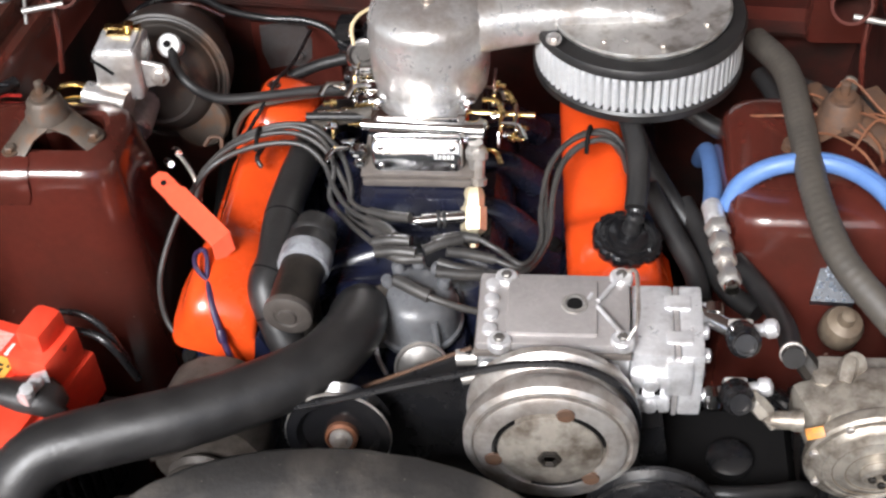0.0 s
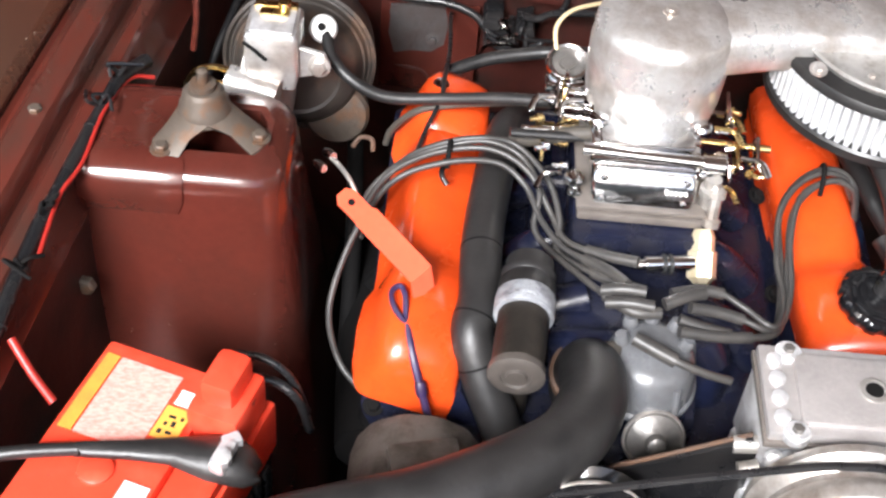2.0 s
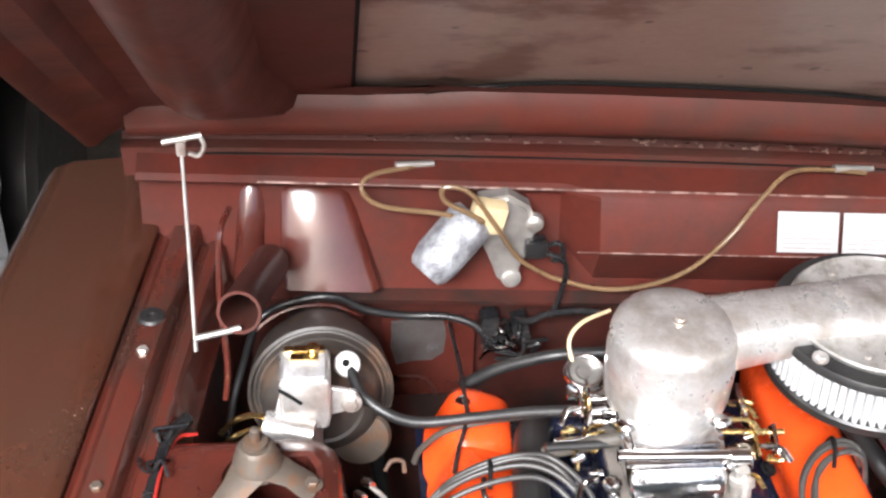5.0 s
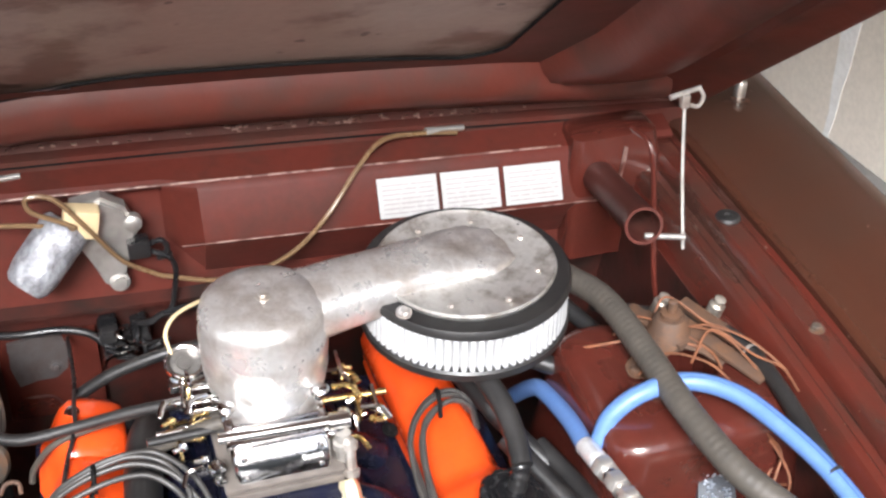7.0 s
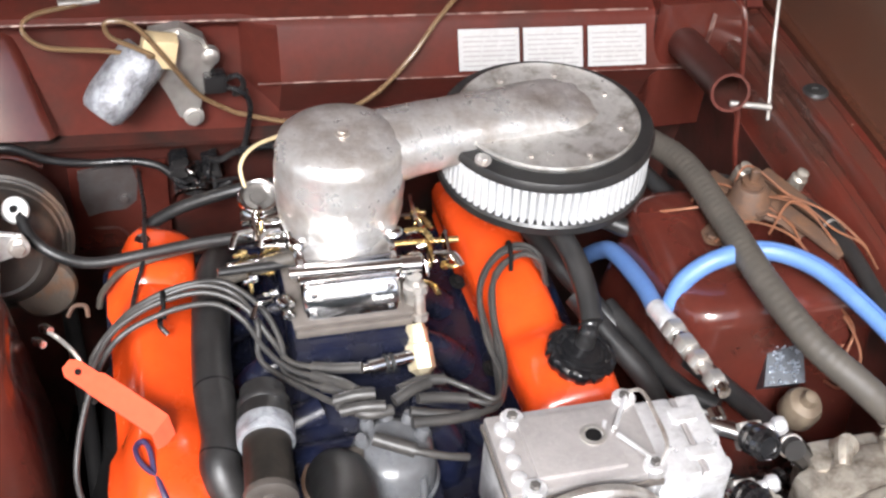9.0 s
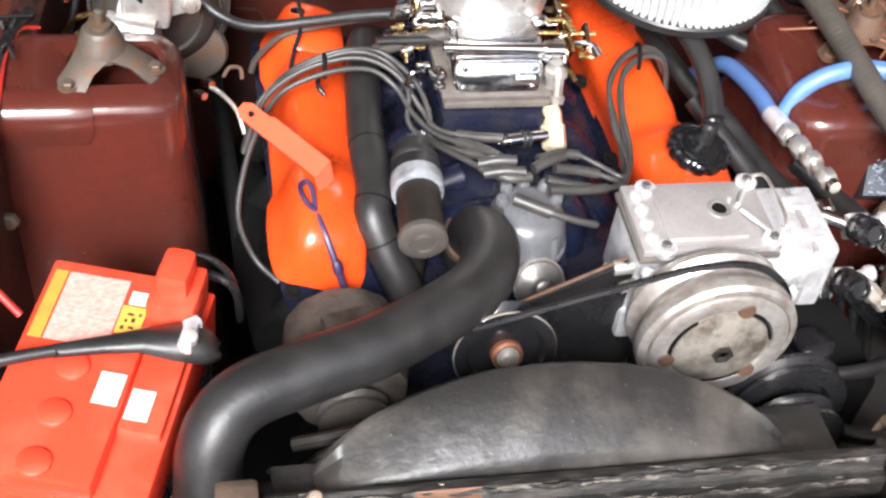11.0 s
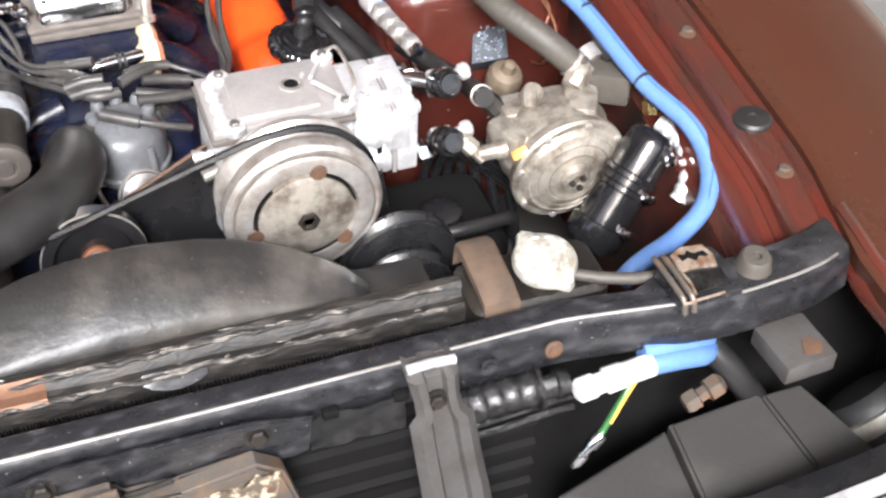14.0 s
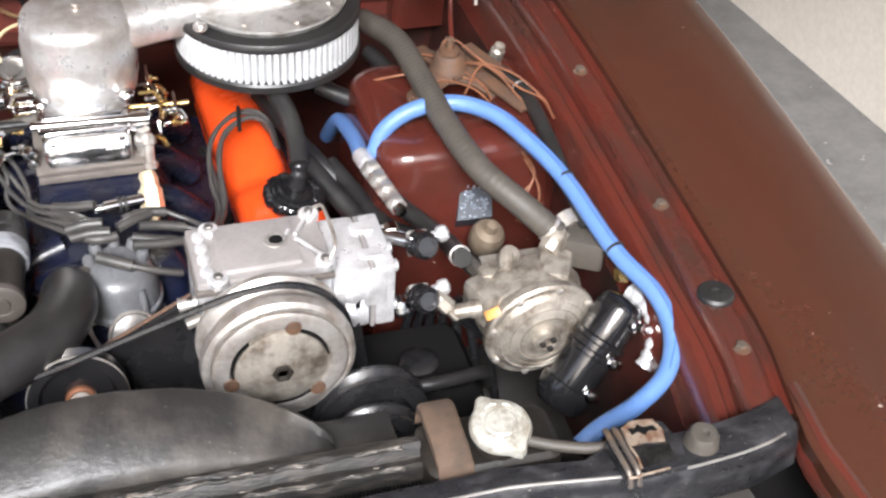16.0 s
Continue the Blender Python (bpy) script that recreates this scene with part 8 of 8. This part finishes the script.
for pts in ([(-0.115, 1.57, 0.85), (-0.095, 1.56, 0.862), (-0.088, 1.56, 0.845), (-0.10, 1.565, 0.83), (-0.082, 1.57, 0.83)], [(-0.112, 1.57, 0.84), (-0.09, 1.56, 0.835), (-0.08, 1.565, 0.81), (-0.084, 1.57, 0.77), (-0.09, 1.572, 0.74), (-0.10, 1.565, 0.728)]):
    bm = bmesh.new()
    tube(bm, pts, 0.004, 8, 6)
    part("tail_wire", bm, PLASTIC, wip)
hose("washer_tube", [(-0.286, 1.635, 0.945), (-0.347, 1.615, 0.945), (-0.362, 1.60, 0.932), (-0.336, 1.59, 0.911), (-0.261, 1.565, 0.914), (-0.205, 1.545, 0.912), (-0.222, 1.545, 0.926), (-0.254, 1.55, 0.944), (-0.256, 1.55, 0.965), (-0.223, 1.548, 0.958), (-0.187, 1.545, 0.907), (-0.149, 1.56, 0.838), (-0.100, 1.572, 0.794)], 0.0035, TAN, "tan washer tube looped round the wiper motor", "tube", seg=8)
hose("washer_tube", [(-0.100, 1.572, 0.794), (-0.027, 1.57, 0.772), (0.037, 1.56, 0.784), (0.091, 1.548, 0.821), (0.139, 1.552, 0.871), (0.185, 1.582, 0.912), (0.231, 1.612, 0.934), (0.295, 1.63, 0.924), (0.347, 1.63, 0.917)], 0.0035, TAN, "tan washer tube hung across the cowl", "tube", seg=8)
for p, q in (((-0.315, 1.632, 0.948), (-0.262, 1.64, 0.945)), ((0.30, 1.632, 0.925), (0.36, 1.64, 0.918))):
    th = thing("washer_jet", p, "small bare metal washer jet on the cowl", "washer jet", "washer jets")
    bm = bmesh.new()
    rod(bm, p, q, 0.006, 0.004, 10)
    part("jet", bm, ALLOY_DULL, th)
loom = hose("wiring_loom", [(-0.560, 1.36, 0.62), (-0.546, 1.45, 0.675), (-0.531, 1.50, 0.711), (-0.509, 1.565, 0.738), (-0.465, 1.572, 0.764), (-0.405, 1.572, 0.772), (-0.358, 1.575, 0.744), (-0.303, 1.578, 0.729), (-0.249, 1.575, 0.728), (-0.209, 1.567, 0.719), (-0.184, 1.556, 0.698), (-0.165, 1.555, 0.69)], 0.0055, PLASTIC, "black taped wiring loom along the firewall seam", "wiring loom", seg=10)
bm = bmesh.new()
tube(bm, [(-0.555, 1.43, 0.66), (-0.538, 1.49, 0.700), (-0.516, 1.55, 0.728), (-0.470, 1.566, 0.755), (-0.41, 1.566, 0.762), (-0.365, 1.570, 0.737)], 0.003, 8, 6)
part("red_wire", bm, MAROON, loom, "dull red wire")
th = thing("firewall_connectors", (-0.165, 1.57, 0.70), "cluster of black wiring plugs and loops on the firewall", "connectors")
rnd = random.Random(21)
for k in range(6):
    bm = bmesh.new()
    x, z = -0.165 + rnd.uniform(-0.03, 0.035), 0.70 + rnd.uniform(-0.02, 0.025)
    box(bm, (x - 0.012, 1.548 + rnd.uniform(0, .01), z - 0.008), (x + 0.012, 1.60, z + 0.008), 0.003, Matrix.Rotation(rnd.uniform(-0.8, 0.8), 4, "Y"))
    part("plug", bm, PLASTIC, th)
for k in range(7):
    bm = bmesh.new()
    x, z = -0.165 + rnd.uniform(-0.03, 0.03), 0.705 + rnd.uniform(-0.02, 0.02)
    tube(bm, [(x, 1.57, z), (x + rnd.uniform(-.02, .02), 1.545, z + rnd.uniform(-.01, .025)), (x + rnd.uniform(-.03, .03), 1.54, z + rnd.uniform(-.03, .01)), (x + rnd.uniform(-.04, .04), 1.56, z - 0.03)], 0.0032, 7, 6)
    part("wire_loop", bm, PLASTIC if k % 3 else CHROME, th)
hose("wiring_loom", [(-0.15, 1.56, 0.73), (-0.125, 1.565, 0.722), (-0.103, 1.565, 0.733), (-0.06, 1.56, 0.742), (-0.03, 1.55, 0.745)], 0.005, PLASTIC, "short black loom on the firewall", "wiring loom", seg=8)

# fender loom
loom2 = hose("fender_loom", [*[(-0.581, 1.289, 0.820), (-0.602, 1.248, 0.825), (-0.610, 1.192, 0.825), (-0.617, 1.131, 0.825), (-0.625, 1.058, 0.825), (-0.631, 1.012, 0.825), (-0.636, 0.958, 0.820), (-0.640, 0.901, 0.815)], (-0.645, 0.84, 0.80)], 0.0085, PLASTIC, "black taped loom with clips along the inner fender", "wiring loom", seg=12, bands=(0.32, 0.55, 0.75, 0.9))
bm = bmesh.new()
tube(bm, [(-0.570, 1.272, 0.810), (-0.593, 1.254, 0.820), (-0.605, 1.187, 0.830), (-0.609, 1.102, 0.830), (-0.620, 1.053, 0.830), (-0.621, 1.002, 0.828), (-0.621, 0.969, 0.825)], 0.0024, 8, 6)
part("red_wire", bm, WIRE_RED, loom2, "red wire beside the loom")
rnd = random.Random(4)
for x, y, z in ((-0.602, 1.248, 0.833), (-0.612, 1.19, 0.833), (-0.629, 1.03, 0.834), (-0.636, 0.95, 0.83)):
    bm = bmesh.new()
    for k in range(3):
        tube(bm, [(x, y, z), (x + rnd.uniform(-.015, .015), y + rnd.uniform(-.01, .01), z + 0.012), (x + rnd.uniform(-.03, .03), y + rnd.uniform(-.02, .02), z + 0.004)], 0.0022, 6, 4)
    part("tie", bm, PLASTIC if y > 1.1 else DARK, loom2)
hose("wire", [(-0.625, 0.877, 0.810), (-0.603, 0.855, 0.790), (-0.581, 0.838, 0.770)], 0.0045, WIRE_RED, "red wire to the battery", "wire")
hose("wire", [(-0.420, 0.915, 0.770), (-0.392, 0.911, 0.770), (-0.366, 0.905, 0.750), (-0.350, 0.903, 0.700)], 0.004, PLASTIC, "black wire behind the battery", "wire")
hose("wire", [(-0.412, 0.896, 0.760), (-0.379, 0.898, 0.750), (-0.357, 0.893, 0.730), (-0.349, 0.911, 0.660)], 0.005, PLASTIC, "black wire from the battery into the bay", "wire")

# ---------------------------------------------------------------- below the bar
wf = thing("gas_hose_fitting", (0.38, 0.43, 0.74), "white crimped fitting with a blue hose below the bar", "hose fitting")
bm = bmesh.new()
A, B = Vector((0.346, 0.430, 0.747)), Vector((0.432, 0.436, 0.752))
lathe(bm, A, B - A, [(0.009, 0), (0.013, 0.004), (0.013, 0.020), (0.011, 0.022), (0.011, 0.032), (0.014, 0.034), (0.014, 0.052), (0.0125, 0.054), (0.0125, 0.086)], 16)
part("crimp", bm, WHITE, wf)
for dz, dy in ((0, 0), (0.008, 0.012)):
    bm = bmesh.new()
    tube(bm, [(0.425, 0.436 + dy, 0.752 + dz), (0.465, 0.437 + dy, 0.748 + dz), (0.500, 0.445 + dy, 0.735 + dz), (0.512, 0.47, 0.722 + dz), (0.49, 0.50, 0.72), (0.45, 0.53, 0.72)], 0.0115, 14, 8)
    part("hose", bm, BLUE, wf, "blue hose")
gw = hose("earth_wire", [(0.430, 0.445, 0.742), (0.405, 0.432, 0.72), (0.385, 0.424, 0.69), (0.372, 0.42, 0.668)], 0.0038, GREEN, "green and yellow wire with bright terminals below the bar", "wire", seg=8)
bm = bmesh.new()
tube(bm, [(0.430, 0.4415, 0.7435), (0.405, 0.4285, 0.7215), (0.387, 0.4208, 0.693)], 0.0018, 6, 6)
part("yellow_line", bm, YELLOW, gw)
bm = bmesh.new()
A, B = Vector((0.378, 0.420, 0.682)), Vector((0.348, 0.418, 0.640))
lathe(bm, A, B - A, [(0.006, 0), (0.008, 0.004), (0.008, 0.018), (0.005, 0.020), (0.005, 0.030), (0.007, 0.032), (0.007, 0.044), (0.003, 0.052)], 12)
part("terminal", bm, CHROME, gw)
bf = thing("brass_fitting", (0.52, 0.45, 0.66), "dirty brass pipe union below the bar", "fitting")
bm = bmesh.new()
lathe(bm, (0.492, 0.448, 0.652), (0.9, 0.1, 0.35), [(0.010, 0), (0.013, 0.004), (0.013, 0.016), (0.009, 0.018), (0.009, 0.028), (0.014, 0.030), (0.014, 0.044), (0.008, 0.050)], 6)
part("union", bm, BRACKET, bf)
hose("dark_hose", [(0.52, 0.52, 0.70), (0.56, 0.48, 0.66), (0.60, 0.47, 0.60)], 0.016, RUBBER, "black hose behind the headlamp box")
# added sheets that block the bright floor; shade is in their near-black colour
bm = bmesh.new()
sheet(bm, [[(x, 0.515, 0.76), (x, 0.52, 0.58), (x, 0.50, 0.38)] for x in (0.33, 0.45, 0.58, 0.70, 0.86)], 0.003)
part("front_panel", bm, DARK, car, "added near-black sheet closing the bay behind the headlamp")
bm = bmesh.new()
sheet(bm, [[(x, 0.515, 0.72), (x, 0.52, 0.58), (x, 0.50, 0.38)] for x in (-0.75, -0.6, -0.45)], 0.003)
part("front_panel", bm, DARK, car, "added near-black sheet closing the bay behind the headlamp")

# ---------------------------------------------------------------- another car beside this one
other = thing("parked_car", (-1.6, 2.5, 0), "dark grey car parked beside, with a bright bumper strip", "car")
bm = bmesh.new()
rows = []
for x in (-3.0, -2.2, -1.6, -1.2, -1.06, -1.02):
    c = 0.05 if x > -1.1 else 0.0
    rows.append([(x, 2.23 + c, 0.12), (x, 2.19 + c, 0.26), (x, 2.18 + c, 0.33), (x, 2.20 + c, 0.345), (x, 2.20 + c, 0.36), (x, 2.17 + c, 0.375), (x, 2.17 + c, 0.50), (x, 2.21 + c, 0.515), (x, 2.22 + c, 0.60), (x, 2.4, 0.72), (x, 3.2, 0.80)])
sheet(bm, rows, 0.004)
part("body", bm, material("dark_grey_paint", (0.075, 0.075, 0.078), 0.4, 0.0, (0.05, 0.05, 0.052), 0.6, 6, 90, 0.05, 0.2), other)
bm = bmesh.new()
box(bm, (-1.45, 2.150, 0.425), (-1.085, 2.172, 0.478), 0.008)
part("bumper_strip", bm, CHROME, other, "bright bumper strip")
bm = bmesh.new()
lathe(bm, (-0.98, 2.62, 0.30), (1, 0, 0), [(0.16, -0.2), (0.29, -0.19), (0.30, -0.16), (0.30, -0.02), (0.28, 0.0), (0.18, 0.0)], 40)
part("tyre", bm, RUBBER, other)

# ---------------------------------------------------------------- black parts deep beside the compressor, which also keep the gap dark
psp = thing("steering_pump", (0.33, 0.82, 0.50), "black power steering pump low beside the compressor", "pump")
bm = bmesh.new()
rings(bm, [rounded(0.345, 0.860, 0.085, 0.070, 0.02, 0.45), rounded(0.345, 0.860, 0.087, 0.072, 0.02, 0.605), rounded(0.345, 0.860, 0.076, 0.062, 0.02, 0.622)])
part("reservoir", bm, DARK, psp)
bm = bmesh.new()
lathe(bm, (0.355, 0.845, 0.620), (0, 0, 1), [(0.024, 0), (0.026, 0.006), (0.026, 0.014), (0.020, 0.018), (0.001, 0.019)], 24)
part("filler_cap", bm, PLASTIC, psp)
for pts, r in (([(0.28, 0.79, 0.655), (0.33, 0.765, 0.672), (0.38, 0.77, 0.668), (0.43, 0.80, 0.64), (0.45, 0.84, 0.58)], 0.009), ([(0.30, 0.75, 0.60), (0.37, 0.70, 0.63), (0.44, 0.69, 0.62), (0.50, 0.72, 0.56)], 0.011), ([(0.36, 0.66, 0.56), (0.44, 0.64, 0.60), (0.52, 0.66, 0.58), (0.57, 0.72, 0.52)], 0.010), ([(-0.36, 0.70, 0.62), (-0.30, 0.665, 0.672), (-0.24, 0.66, 0.662), (-0.20, 0.70, 0.60)], 0.008), ([(-0.34, 0.68, 0.60), (-0.28, 0.69, 0.690), (-0.22, 0.70, 0.670), (-0.17, 0.68, 0.60)], 0.006)):
    hose("dark_hose", pts, r, RUBBER, "black hose in the dark gap behind the radiator", seg=12)
# added strands whose black stands in for deep shade beside the tower
lm = thing("gap_fill_loom", (0.44, 0.90, 0.55), "added black strands that darken the gap beside the tower", "wiring loom")
for k in range(7):
    bm = bmesh.new()
    tube(bm, [(0.36 + 0.02 * k, 0.93 - 0.01 * k, 0.50), (0.36 + 0.018 * k, 0.935, 0.60 + 0.01 * k), (0.385 + 0.014 * k, 0.925 - 0.012 * k, 0.67), (0.47, 0.90 - 0.015 * k, 0.60 + 0.012 * k)], 0.0065, 8, 8)
    part("strand", bm, PLASTIC, lm)
